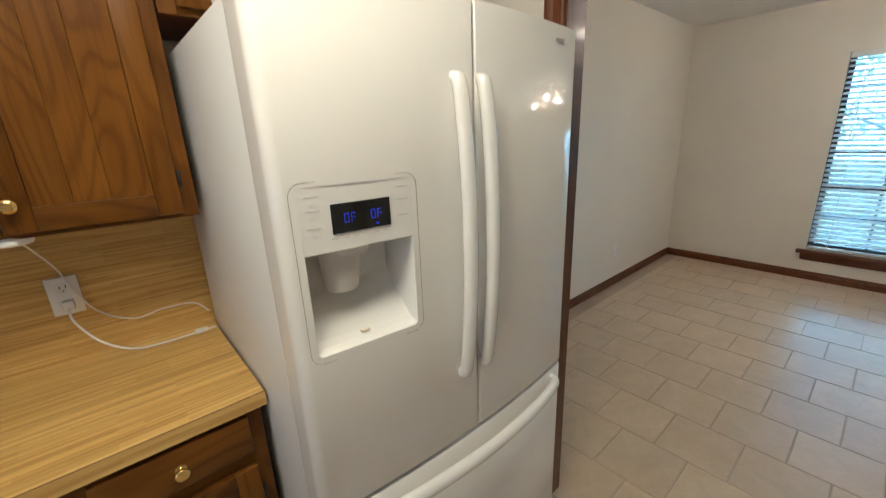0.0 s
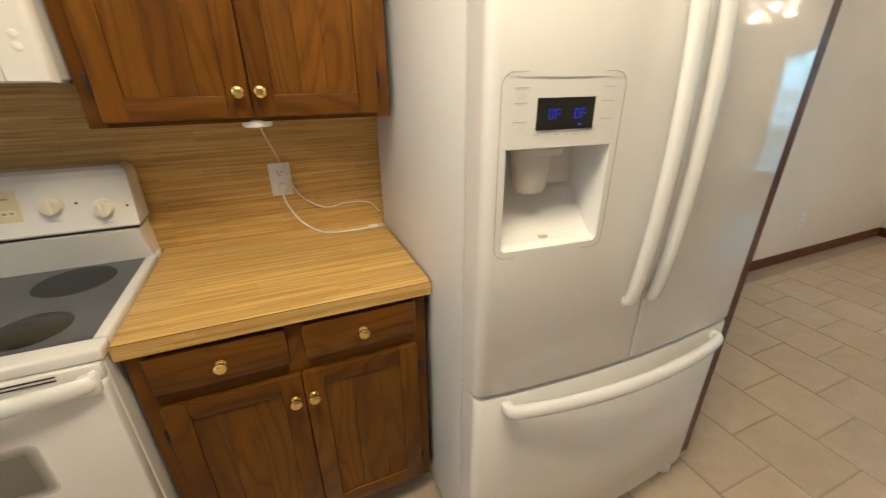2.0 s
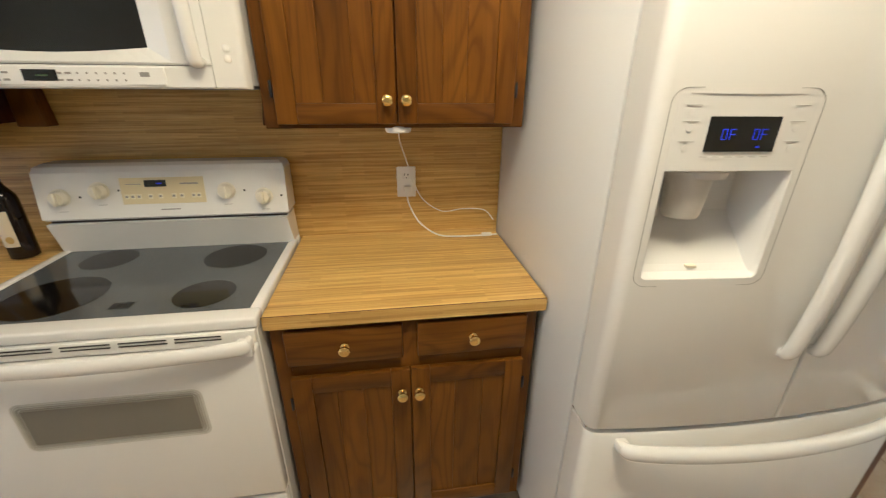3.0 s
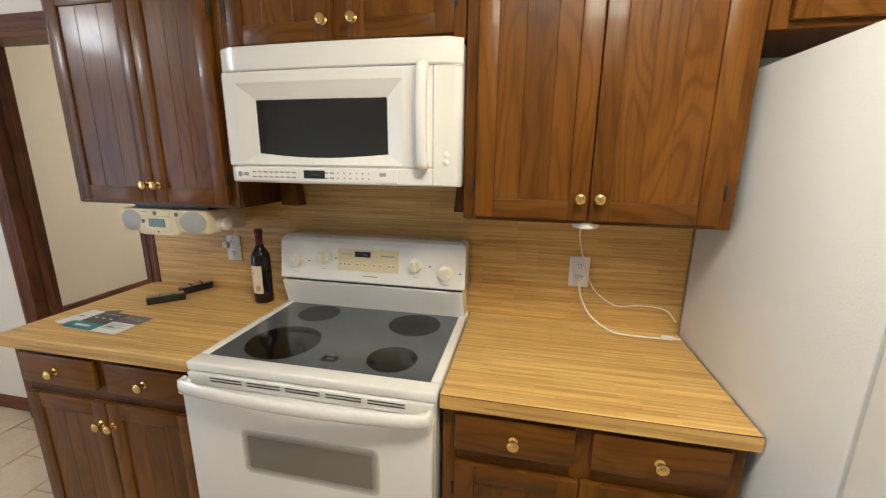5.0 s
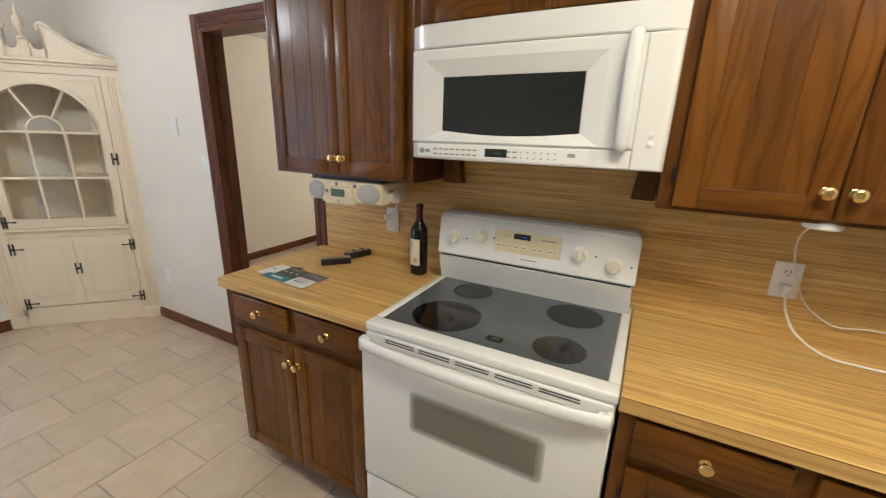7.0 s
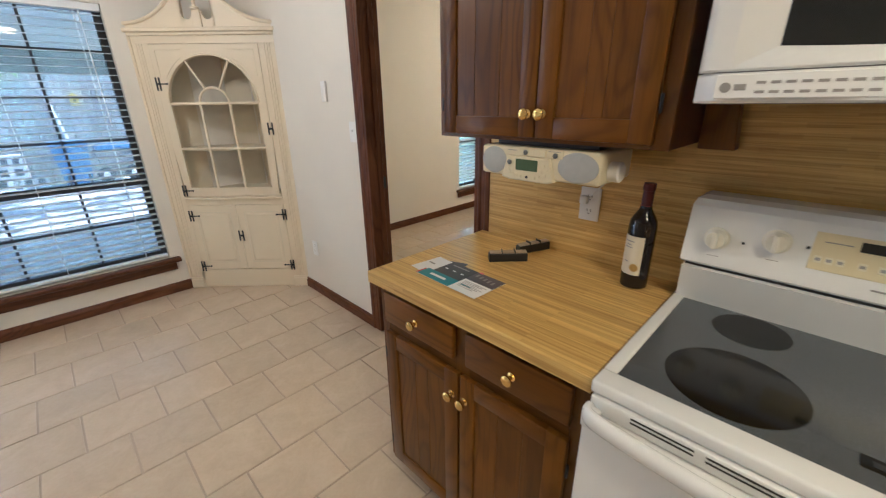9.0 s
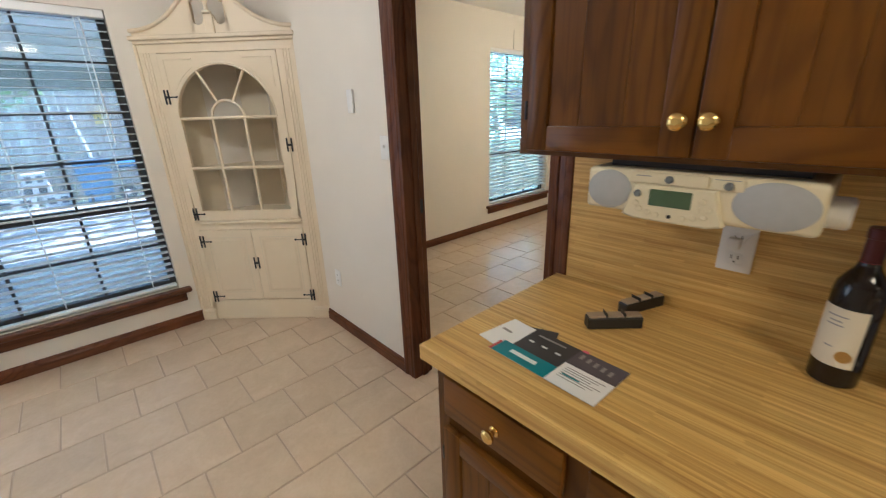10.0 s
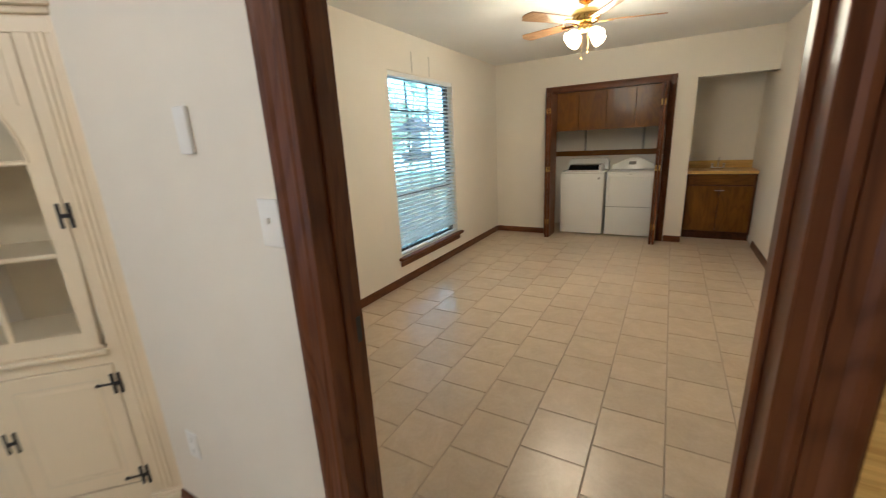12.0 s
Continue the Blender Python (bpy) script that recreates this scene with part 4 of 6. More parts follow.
con_box("control_panel", 0.068, 0.318, 1.088, 1.172, M_PANEL, 0.0015, "ivory control panel")
con_box("clock", 0.140, 0.205, 1.142, 1.163, M_BGLASS, 0.0028, "black clock display")
con_box("clock_digits", 0.176, 0.192, 1.150, 1.1545, M_BLUE, 0.0032)
for i, x in enumerate((0.082, 0.100, 0.118, 0.152, 0.182, 0.222, 0.246, 0.282, 0.298)):
    con_box("touch_pad", x - 0.007, x + 0.007, 1.104, 1.120, M_IVORY, 0.0022)
    con_box("caption_bar", x - 0.0045, x + 0.0045, 1.1085, 1.1155, M_PRINT, 0.0028)
con_box("caption_bar", 0.085, 0.130, 1.150, 1.1525, M_PRINT, 0.0026)
con_box("maker_mark", 0.246, 0.300, 1.148, 1.153, M_PRINT, 0.0026)
con_box("caption_bar", 0.175, 0.235, 1.067, 1.071, M_PRINT, 0.002)
for kx, kz in ((-0.108, 1.116), (0.007, 1.134), (0.385, 1.124), (0.500, 1.104)):
    k = part("knob", lathe([(0.028, 0.0), (0.028, 0.004), (0.024, 0.006), (0.0225, 0.020), (0.020, 0.024)], (kx, con_y(kz), kz), "-y", 28), M_KNOB, con, "ivory burner knob", smooth=True)
    part("grip", box(kx - 0.0055, kx + 0.0055, con_y(kz) - 0.034, con_y(kz) - 0.018, kz - 0.021, kz + 0.021, 0.003, 2), M_KNOB, k, smooth=True)
    con_box("caption_bar", kx - 0.013, kx + 0.013, kz - 0.046, kz - 0.0445, M_PRINT, 0.0018)
    con_box("indicator", kx + 0.052, kx + 0.058, kz - 0.004, kz + 0.002, M_SEAM, 0.0025)
# vents, door, handle, drawer
part("vent_panel", box(RX0 + 0.006, RX1 - 0.006, 2.086, 2.12, 0.860, 0.897, 0.004, 2), M_WHITE, rng, smooth=True)
for i in range(5):
    x0 = RX0 + 0.085 + i * 0.122
    for z in (0.8885, 0.8795):
        part("vent_slot", box(x0, x0 + 0.104, 2.0845, 2.0875, z - 0.0016, z + 0.0016), M_SEAM, rng)
od = part("oven_door", box(RX0 + 0.004, RX1 - 0.004, 2.062, 2.10, 0.352, 0.857, 0.007, 3), M_WHITE, rng, smooth=True)
for k, fade in enumerate(M_FADE):
    o = 0.0055 * k
    part("screen_border", ring_frame(0.007 + o, 0.429 - o, 0.607 + o, 0.757 - o, 0.022 - o * 0.6, 0.0055 if k < 3 else 0.0075, 2.0608, 2.07), fade, od)
part("window_glass", box(0.029, 0.407, 2.0606, 2.066, 0.629, 0.735), M_OVENW, od, "dotted greenish-grey oven window")
hp = smooth_path([(RX0 + 0.012, 2.070, 0.876), (RX0 + 0.040, 2.044, 0.876), (0.03, 2.028, 0.876), (0.198, 2.022, 0.876), (0.366, 2.028, 0.876), (RX1 - 0.040, 2.044, 0.876), (RX1 - 0.012, 2.070, 0.876)], 8)
part("handle", sweep(hp, 0.012, 14, flat=1.65), M_WHITE, od, "white bowed oven handle", smooth=True)
for x in (RX0 + 0.022, RX1 - 0.022):
    part("handle_end", box(x - 0.017, x + 0.017, 2.048, 2.068, 0.846, 0.893, 0.006, 2), M_WHITE, od, smooth=True)
part("storage_drawer", box(RX0 + 0.004, RX1 - 0.004, 2.068, 2.10, 0.095, 0.341, 0.007, 2), M_WHITE, rng, smooth=True)
part("plinth", box(RX0 + 0.02, RX1 - 0.02, 2.14, 2.64, 0.0, 0.09), M_BLACK, rng)

# ---- microwave ----
MX0, MX1, MZ0, MZ1 = -0.166, 0.588, 1.438, 1.834
mw = thing("microwave", (0.21, 2.5, MZ0), "white over-the-range microwave with a dark window", "microwave")
part("body", box(MX0 + 0.006, MX1 - 0.006, 2.36, 2.69, MZ0 + 0.004, MZ1, 0.003), M_WHITE, mw)


def mw_front(x0, x1, z0, z1, name, parent, ends=(True, True), r=0.02, c=(0.004, 0.004)):
    """A slice of the gently bowed microwave front."""
    nx = 20
    bm = bmesh.new()
    cols = []
    for i in range(nx + 1):
        x = x0 + (x1 - x0) * i / nx
        f = (x - (MX0 + MX1) / 2) / ((MX1 - MX0) / 2)
        y = 2.322 + 0.014 * f * f
        for on, e in ((ends[0], x - x0), (ends[1], x1 - x)):
            if on and e < r:
                y += r - math.sqrt(max(0, r * r - (r - e) ** 2))
        cols.append([bm.verts.new(p) for p in ((x, 2.362, z0), (x, y + c[0], z0), (x, y, z0 + c[0]), (x, y, z1 - c[1]), (x, y + c[1], z1), (x, 2.362, z1))])
    for a, b in zip(cols, cols[1:]):
        for k in range(5):
            bm.faces.new((a[k], b[k], b[k + 1], a[k + 1]))
    bm.faces.new(cols[0])
    bm.faces.new(cols[-1][::-1])
    bmesh.ops.recalc_face_normals(bm, faces=bm.faces[:])
    return part(name, bm, M_WHITE, parent, smooth=True)


def mw_y(x):
    f = (x - (MX0 + MX1) / 2) / ((MX1 - MX0) / 2)
    return 2.322 + 0.014 * f * f


DSPLIT = 0.510
mw_front(MX0, MX1, MZ1 - 0.068, MZ1, "top_grille", mw)
wx0, wx1, wz0, wz1 = -0.052, 0.372, 1.522, 1.684
ox0, ox1, oz0, oz1 = wx0 - 0.060, wx1 + 0.052, wz0 - 0.026, wz1 + 0.048
REC = 0.019
mdoor = mw_front(MX0, ox0, MZ0 + 0.052, MZ1 - 0.070, "door", mw, ends=(True, False))
mw_front(ox1, DSPLIT - 0.001, MZ0 + 0.052, MZ1 - 0.070, "door_stile", mdoor, ends=(False, False))
mw_front(ox0, ox1, oz1, MZ1 - 0.070, "door_rail", mdoor, ends=(False, False), c=(0.0002, 0.004))
mw_front(ox0, ox1, MZ0 + 0.052, oz0, "door_rail", mdoor, ends=(False, False), c=(0.004, 0.0002))
mw_front(DSPLIT + 0.001, MX1, MZ0, MZ1 - 0.070, "side_panel", mw, ends=(False, True))
mw_front(MX0, DSPLIT - 0.001, MZ0, MZ0 + 0.050, "control_strip", mw, ends=(True, False))
# door: splayed reveal sinking to the window


def low_z(f):
    return wz0 + 0.006 - 0.012 * math.sin(math.pi * f)


bm = bmesh.new()
n = 16
for out_z, in_z in ((lambda f: oz1, lambda f: wz1), (lambda f: oz0, low_z)):
    pair = []
    for i in range(n + 1):
        f = i / n
        xo, xi = ox0 + (ox1 - ox0) * f, wx0 + (wx1 - wx0) * f
        pair.append((bm.verts.new((xo, mw_y(xo), out_z(f))), bm.verts.new((xi, mw_y(xi) + REC, in_z(f)))))
    for p, q in zip(pair, pair[1:]):
        bm.faces.new((p[0], q[0], q[1], p[1]))
for xo, xi, f in ((ox0, wx0, 0.0), (ox1, wx1, 1.0)):
    bm.faces.new([bm.verts.new(p) for p in ((xo, mw_y(xo), oz0), (xo, mw_y(xo), oz1), (xi, mw_y(xi) + REC, wz1), (xi, mw_y(xi) + REC, low_z(f)))])
bmesh.ops.remove_doubles(bm, verts=bm.verts, dist=0.0001)
bmesh.ops.recalc_face_normals(bm, faces=bm.faces[:])
part("window_bezel", bm, M_WHITE, mdoor)
bm = bmesh.new()
lo = [bm.verts.new((wx0 + (wx1 - wx0) * i / n, mw_y(wx0 + (wx1 - wx0) * i / n) + REC - 0.001, low_z(i / n) - 0.001)) for i in range(n + 1)]
hi = [bm.verts.new((wx0 + (wx1 - wx0) * i / n, mw_y(wx0 + (wx1 - wx0) * i / n) + REC - 0.001, wz1 + 0.001)) for i in range(n + 1)]
for i in range(n):
    bm.faces.new((lo[i], lo[i + 1], hi[i + 1], hi[i]))
ext = bmesh.ops.extrude_face_region(bm, geom=bm.faces[:])
bmesh.ops.translate(bm, vec=(0, 0.003, 0), verts=[v for v in ext["geom"] if isinstance(v, bmesh.types.BMVert)])
bmesh.ops.recalc_face_normals(bm, faces=bm.faces[:])
part("window", bm, M_BGLASS, mdoor, "dark glass window")
hp = smooth_path([(0.484, 2.330, MZ1 - 0.073), (0.484, 2.305, MZ1 - 0.082), (0.483, 2.297, MZ1 - 0.2), (0.484, 2.304, MZ0 + 0.070), (0.484, 2.328, MZ0 + 0.058)], 8)
part("handle", sweep(hp, 0.0125, 14, flat=1.3, up=(1, 0, 0)), M_WHITE, mdoor, "white bowed handle", smooth=True)
strip = part("key_strip", box(-0.128, 0.405, 2.3215, 2.334, MZ0 + 0.008, MZ0 + 0.047, 0.001), M_PLAST, mw)
part("display", box(0.108, 0.178, 2.3195, 2.324, MZ0 + 0.016, MZ0 + 0.040, 0.001), M_BGLASS, strip, "black clock display")
part("clock_digits", box(0.136, 0.160, 2.3190, 2.3196, MZ0 + 0.026, MZ0 + 0.030), M_LCD, strip)
part("maker_mark", lathe([(0.0085, 0.0), (0.0085, 0.0012)], (-0.112, 2.3215, MZ0 + 0.026), "-y", 20), M_PRINT, strip)
part("maker_mark", box(-0.099, -0.082, 2.3203, 2.3216, MZ0 + 0.021, MZ0 + 0.031), M_PRINT, strip)
for i in range(16):
    x = -0.062 + i * 0.0195 + (0.088 if i > 7 else 0)
    for z in (MZ0 + 0.033, MZ0 + 0.018):
        wdt = 0.0065 if i < 10 else 0.002
        part("key_print", box(x - wdt, x + wdt, 2.3205, 2.3216, z - 0.0022, z + 0.0022), M_PRINT, strip)
part("key_print", box(0.352, 0.372, 2.3204, 2.3214, MZ0 + 0.026, MZ0 + 0.036), M_PRINT, strip)
for z in (1.528, 1.505):
    part("button", lathe([(0.009, 0.0), (0.009, 0.002), (0.007, 0.0035)], (0.548, mw_y(0.548) + 0.001, z), "-y", 20), M_PLAST, mw, smooth=True)
part("underside_lamp", box(0.43, 0.55, 2.45, 2.53, MZ0 - 0.004, MZ0 + 0.005, 0.001), M_GREY, mw)
part("underside", box(MX0 + 0.01, MX1 - 0.01, 2.37, 2.68, MZ0 - 0.002, MZ0 + 0.004), M_GREY, mw, "grey filter plate underneath")


# ---- sockets, switches, cords ----
def wall_plate(name, label, x, y, z, parts, w=0.071, h=0.115, category="outlet"):
    p = thing(name, (x, y, z), label, category, "wall plates")
    part("plate", box(x - w / 2, x + w / 2, y - 0.0065, y, z - h / 2, z + h / 2, 0.003, 2), M_PLAST, p, smooth=True)
    for pz in parts:
        f = part("socket_face", box(x - 0.017, x + 0.017, y - 0.0075, y - 0.003, z + pz - 0.014, z + pz + 0.014, 0.004, 2), M_PLAST, p, smooth=True)
        for dx in (-0.0065, 0.0065):
            part("slot", box(x + dx - 0.0011, x + dx + 0.0011, y - 0.0079, y - 0.007, z + pz - 0.001, z + pz + 0.008), M_SEAM, f)
        part("slot", lathe([(0.0022, 0), (0.0022, 0.0006)], (x, y - 0.0073, z + pz - 0.008), "-y", 10), M_SEAM, f)
    return p


SKEW[0] = WALL_SKEW
wall_plate("power_outlet", "white power outlet on the bamboo backsplash with a plug", 0.984, 2.690, 1.112, (0.024, -0.024))
wall_plate("power_outlet", "white power outlet on the backsplash behind the radio", -0.505, 2.690, 1.112, (0.024, -0.024))
SKEW[0] = 0.0
wall_plate("power_outlet", "white power outlet low on the wall beside the hutch", -2.655, YS2, 0.39, (0.024, -0.024))
wall_plate("power_outlet", "white power outlet low on the dining-room wall", 4.78, YN + 0.13, 0.36, (0.024, -0.024))
sw = wall_plate("light_switch", "white toggle light switch beside the door casing", -1.980, YS2, 1.285, (), category="switch")
part("toggle", box(-1.984, -1.976, YS2 - 0.016, YS2 - 0.004, 1.285, 1.299, 0.002), M_PLAST, sw)
part("slot", box(-1.986, -1.974, YS2 - 0.0062, YS2 - 0.005, 1.274, 1.300), M_GREY, sw)
bp = thing("chime_plate", (-2.255, YS2, 1.51), "blank white plate on the wall beside the hutch", "wall plate")
part("cover", box(-2.282, -2.228, YS2 - 0.013, YS2, 1.452, 1.568, 0.004, 2), M_PAPER, bp, smooth=True)

pl = thing("puck_light", (0.952, 2.44, 1.32), "unlit white puck light with cord under the cabinet", "light")
part("housing", lathe([(0.034, 0.0), (0.038, 0.004), (0.038, 0.016), (0.034, 0.0195)], (0.952, 2.44, 1.3205), "z", 28), M_PLAST, pl, smooth=True)
cord = pl
part("upper_cord", sweep(smooth_path([(0.952, 2.478, 1.328), (0.962, 2.60, 1.27), (0.985, 2.680, 1.195), (1.008, 2.682, 1.12), (1.045, 2.680, 1.045), (1.12, 2.681, 0.995), (1.20, 2.680, 1.002), (1.285, 2.678, 0.995), (1.325, 2.670, 0.955)], 8), 0.0022, 8), M_PLAST, cord, smooth=True)
part("lower_cord", sweep(smooth_path([(0.987, 2.668, 1.085), (0.985, 2.650, 1.055), (1.000, 2.655, 1.010), (1.035, 2.650, 0.955), (1.10, 2.62, 0.919), (1.18, 2.60, 0.918), (1.26, 2.60, 0.918), (1.325, 2.605, 0.918)], 8), 0.0032, 8), M_PLAST, cord, smooth=True)
part("plug", box(0.974, 1.0, 2.662, 2.6835, 1.074, 1.102, 0.005, 2), M_PLAST, cord, smooth=True)
part("inline_switch", box(1.262, 1.300, 2.592, 2.608, 0.9145, 0.928, 0.004, 2), M_PLAST, cord, smooth=True)

# ---- radio under the cabinet ----
radio = thing("under_cabinet_radio", (-0.53, 2.45, 1.24), "ivory under-cabinet radio and disc player with round speakers", "radio")
RXa, RXb, RZ0, RZ1, RY = -0.750, -0.362, 1.222, 1.320, 2.432
bm = box(RXa, RXb, RY, 2.64, RZ0 + 0.010, RZ1, 0.010, 3)
part("body", bm, M_RADIO, radio, smooth=True)
part("mount", box(RXa + 0.03, RXb - 0.03, RY + 0.045, 2.60, RZ1, 1.3355), M_BLACK, radio)
for sx, wide in ((RXa + 0.050, 1.04), (RXb - 0.062, 1.32)):
    bm = lathe([(0.044, 0.0), (0.044, 0.002), (0.040, 0.004), (0.02, 0.006), (0.001, 0.0065)], (sx, RY + 0.001, (RZ0 + RZ1) / 2 + 0.005), "-y", 36)
    bmesh.ops.scale(bm, vec=(wide, 1, 0.91), verts=bm.verts, space=Matrix.Translation((-sx, 0, -(RZ0 + RZ1) / 2 - 0.005)))
    part("speaker_grille", bm, M_GREYL, radio, "pale grey speaker grille", smooth=True)
# control face that bulges forward and hangs a little below the body
RC = RY - 0.007
bm = bmesh.new()
rings = []
for y, ins, z0, z1 in ((RY + 0.02, 0.0, RZ0 + 0.006, 1.294), (RC + 0.003, 0.006, RZ0 + 0.001, 1.294), (RC, 0.010, RZ0 + 0.004, 1.291)):
    rings.append([bm.verts.new(p) for p in ((-0.672 + ins, y, z0 + 0.006), (-0.650 + ins, y, z0), (-0.505 - ins, y, z0), (-0.482 - ins, y, z0 + 0.006), (-0.500 - ins, y, z1), (-0.655 + ins, y, z1))])
for r0, r1 in zip(rings, rings[1:]):
    for i in range(6):
        j = (i + 1) % 6
        bm.faces.new((r0[i], r0[j], r1[j], r1[i]))
bm.faces.new(rings[0][::-1])
bm.faces.new(rings[-1])
bmesh.ops.recalc_face_normals(bm, faces=bm.faces[:])
part("control_face", bm, M_RADIO, radio)
part("disc_flap", box(-0.656, -0.522, RY - 0.004, RY + 0.004, 1.2955, 1.3165, 0.001), M_RADIO, radio)
part("function_plate", box(-0.517, -0.468, RY - 0.003, RY + 0.004, 1.2945, 1.3165, 0.001), M_RADIO, radio)
for x, z, y in ((-0.585, 1.3060, RY - 0.003), (-0.490, 1.3035, RY - 0.002), (-0.638, 1.275, RC + 0.001)):
    part("dial", lathe([(0.0072, 0), (0.0072, 0.004), (0.005, 0.006)], (x, y, z), "-y", 18), M_DIAL, radio, "dark grey dial", smooth=True)
part("display", box(-0.616, -0.542, RC - 0.0015, RC + 0.003, 1.254, 1.286, 0.001), M_LCD, radio, "greenish display")
for x, z in ((-0.640, 1.256), (-0.632, 1.245), (-0.616, 1.240), (-0.600, 1.236), (-0.552, 1.236), (-0.536, 1.240), (-0.530, 1.256), (-0.512, 1.258), (-0.518, 1.244), (-0.524, 1.272)):
    part("button", lathe([(0.0055, 0), (0.0055, 0.002), (0.0045, 0.003)], (x, RC + 0.0005, z), "-y", 14), M_RADIO, radio, smooth=True)
part("port", lathe([(0.004, 0), (0.004, 0.001)], (-0.576, RC, 1.236), "-y", 12), M_BLACK, radio)
part("side_knob", lathe([(0.027, 0), (0.027, 0.028), (0.022, 0.032)], (RXb - 0.002, 2.50, 1.266), "x", 20), M_PLAST, radio, smooth=True)
part("caption_bar", box(-0.646, -0.618, RY - 0.0046, RY - 0.0038, 1.309, 1.311), M_PRINT, radio)
part("caption_bar", box(-0.512, -0.474, RY - 0.0036, RY - 0.0028, 1.3130, 1.3142), M_PRINT, radio)
part("plug", box(-0.518, -0.492, 2.660, 2.6815, 1.122, 1.150, 0.005, 2), M_PLAST, radio, smooth=True)
part("radio_cord", sweep(smooth_path([(-0.40, 2.60, 1.26), (-0.43, 2.65, 1.21), (-0.47, 2.672, 1.17), (-0.49, 2.672, 1.142)], 6), 0.0024, 8), M_PLAST, radio, smooth=True)

# ---- things on the worktop ----
bottle = thing("wine_bottle", (-0.293, 2.612, 0.914), "dark red-wine bottle with a cream label", "bottle")
bx_, by_ = -0.293, 2.612
part("glass", lathe([(0.030, 0.0), (0.0372, 0.004), (0.0378, 0.012), (0.0378, 0.190), (0.035, 0.207), (0.027, 0.222), (0.0175, 0.238), (0.0145, 0.252), (0.0142, 0.296)], (bx_, by_, 0.9142), "z", 36), M_WINE, bottle, smooth=True)
part("capsule", lathe([(0.0148, 0.248), (0.0148, 0.292), (0.0165, 0.294), (0.0165, 0.308), (0.0155, 0.313), (0.006, 0.3135)], (bx_, by_, 0.9142), "z", 28), plain("wine_red_foil", (0.09, 0.012, 0.012), 0.35, 0.3), bottle, "dark red foil capsule", smooth=True)
part("capsule_band", lathe([(0.0151, 0.244), (0.0151, 0.250)], (bx_, by_, 0.9142), "z", 28), M_RED, bottle, smooth=True)


def curved_sheet(cx, cy, r, a0, a1, z0, z1, n=16):
    bm = bmesh.new()
    lo, hi = [], []
    for i in range(n + 1):
        a = radians(a0 + (a1 - a0) * i / n)
        for lst, z in ((lo, z0), (hi, z1)):
            lst.append(bm.verts.new((cx + r * math.cos(a), cy + r * math.sin(a), z)))
    for i in range(n):
        bm.faces.new((lo[i], lo[i + 1], hi[i + 1], hi[i]))
    return bm


part("label", curved_sheet(bx_, by_, 0.0382, -175, -55, 0.960, 1.078), M_LABEL, bottle, "cream paper label", smooth=True)
for z, a in ((1.042, (-140, -100)), (1.050, (-135, -105)), (1.060, (-145, -95)), (0.998, (-130, -110))):
    part("label_print", curved_sheet(bx_, by_, 0.0385, a[0], a[1], z, z + 0.003, 6), M_PRINT, bottle)
part("seal", lathe([(0.012, 0), (0.012, 0.001)], (bx_ + 0.005, by_ - 0.0378, 0.984), "-y", 20), M_GOLD, bottle, "round gold seal")


def flat_sheet(name, cx, cy, w, h, deg, z, th, material, parent, label=""):
    bm = box(-w / 2, w / 2, -h / 2, h / 2, 0, th, m=Matrix.Translation((cx, cy, z)) @ Matrix.Rotation(radians(deg), 4, "Z"))
    return part(name, bm, material, parent, label)


env = thing("envelope", (-0.85, 2.30, 0.914), "white envelope under the leaflet", "envelope")
flat_sheet("paper", -0.842, 2.300, 0.105, 0.125, -8, 0.9142, 0.0015, M_PAPER, env)
flat_sheet("address_print", -0.865, 2.31, 0.03, 0.008, -8, 0.9158, 0.0004, M_PRINT, env)
leaf = thing("leaflet", (-0.70, 2.285, 0.916), "folded advertising leaflet in teal, black and white", "leaflet")
LC, LD = Vector((-0.709, 2.283)), -3.0
lm = Matrix.Translation((LC.x, LC.y, 0)) @ Matrix.Rotation(radians(LD), 4, "Z")


def leaf_bit(name, u0, u1, v0, v1, z, th, material, label=""):
    return part(name, box(u0, u1, v0, v1, z, z + th, m=lm), material, leaf, label)


leaf_bit("sheet", -0.135, 0.130, -0.072, 0.070, 0.9162, 0.0015, M_PAPER)
leaf_bit("dark_cover", -0.105, 0.018, -0.022, 0.071, 0.9178, 0.0006, M_DARKP, "black printed cover")
leaf_bit("teal_band", -0.128, 0.018, -0.0725, -0.022, 0.9178, 0.0006, M_TEAL, "teal printed band")
leaf_bit("photo", 0.018, 0.1305, 0.008, 0.0705, 0.9178, 0.0006, plain("dark_photo_print", (0.10, 0.085, 0.10), 0.35), "dark printed photograph")
leaf_bit("red_corner", -0.1355, -0.128, -0.0725, -0.030, 0.9178, 0.0006, M_RED)
leaf_bit("white_box", -0.090, -0.020, -0.052, -0.040, 0.9185, 0.0004, M_PAPER)
for k in range(6):
    leaf_bit("text_bar", 0.030, 0.118 - 0.012 * (k % 3), -0.006 - k * 0.0075, -0.004 - k * 0.0075, 0.9178, 0.0004, M_PRINT)
leaf_bit("teal_mark", 0.035, 0.075, -0.0335, -0.0295, 0.9183, 0.0004, M_TEAL)
for k in range(3):
    leaf_bit("white_mark", -0.088 + k * 0.036, -0.074 + k * 0.036, 0.016, 0.022, 0.9185, 0.0004, M_PAPER)
leaf_bit("text_bar", -0.085, -0.010, 0.050, 0.056, 0.9185, 0.0003, M_PRINT)
for k in range(5):
    leaf_bit("white_mark", 0.030 + k * 0.018, 0.038 + k * 0.018, 0.040 - k * 0.003, 0.058 - k * 0.003, 0.9185, 0.0003, M_GREY)
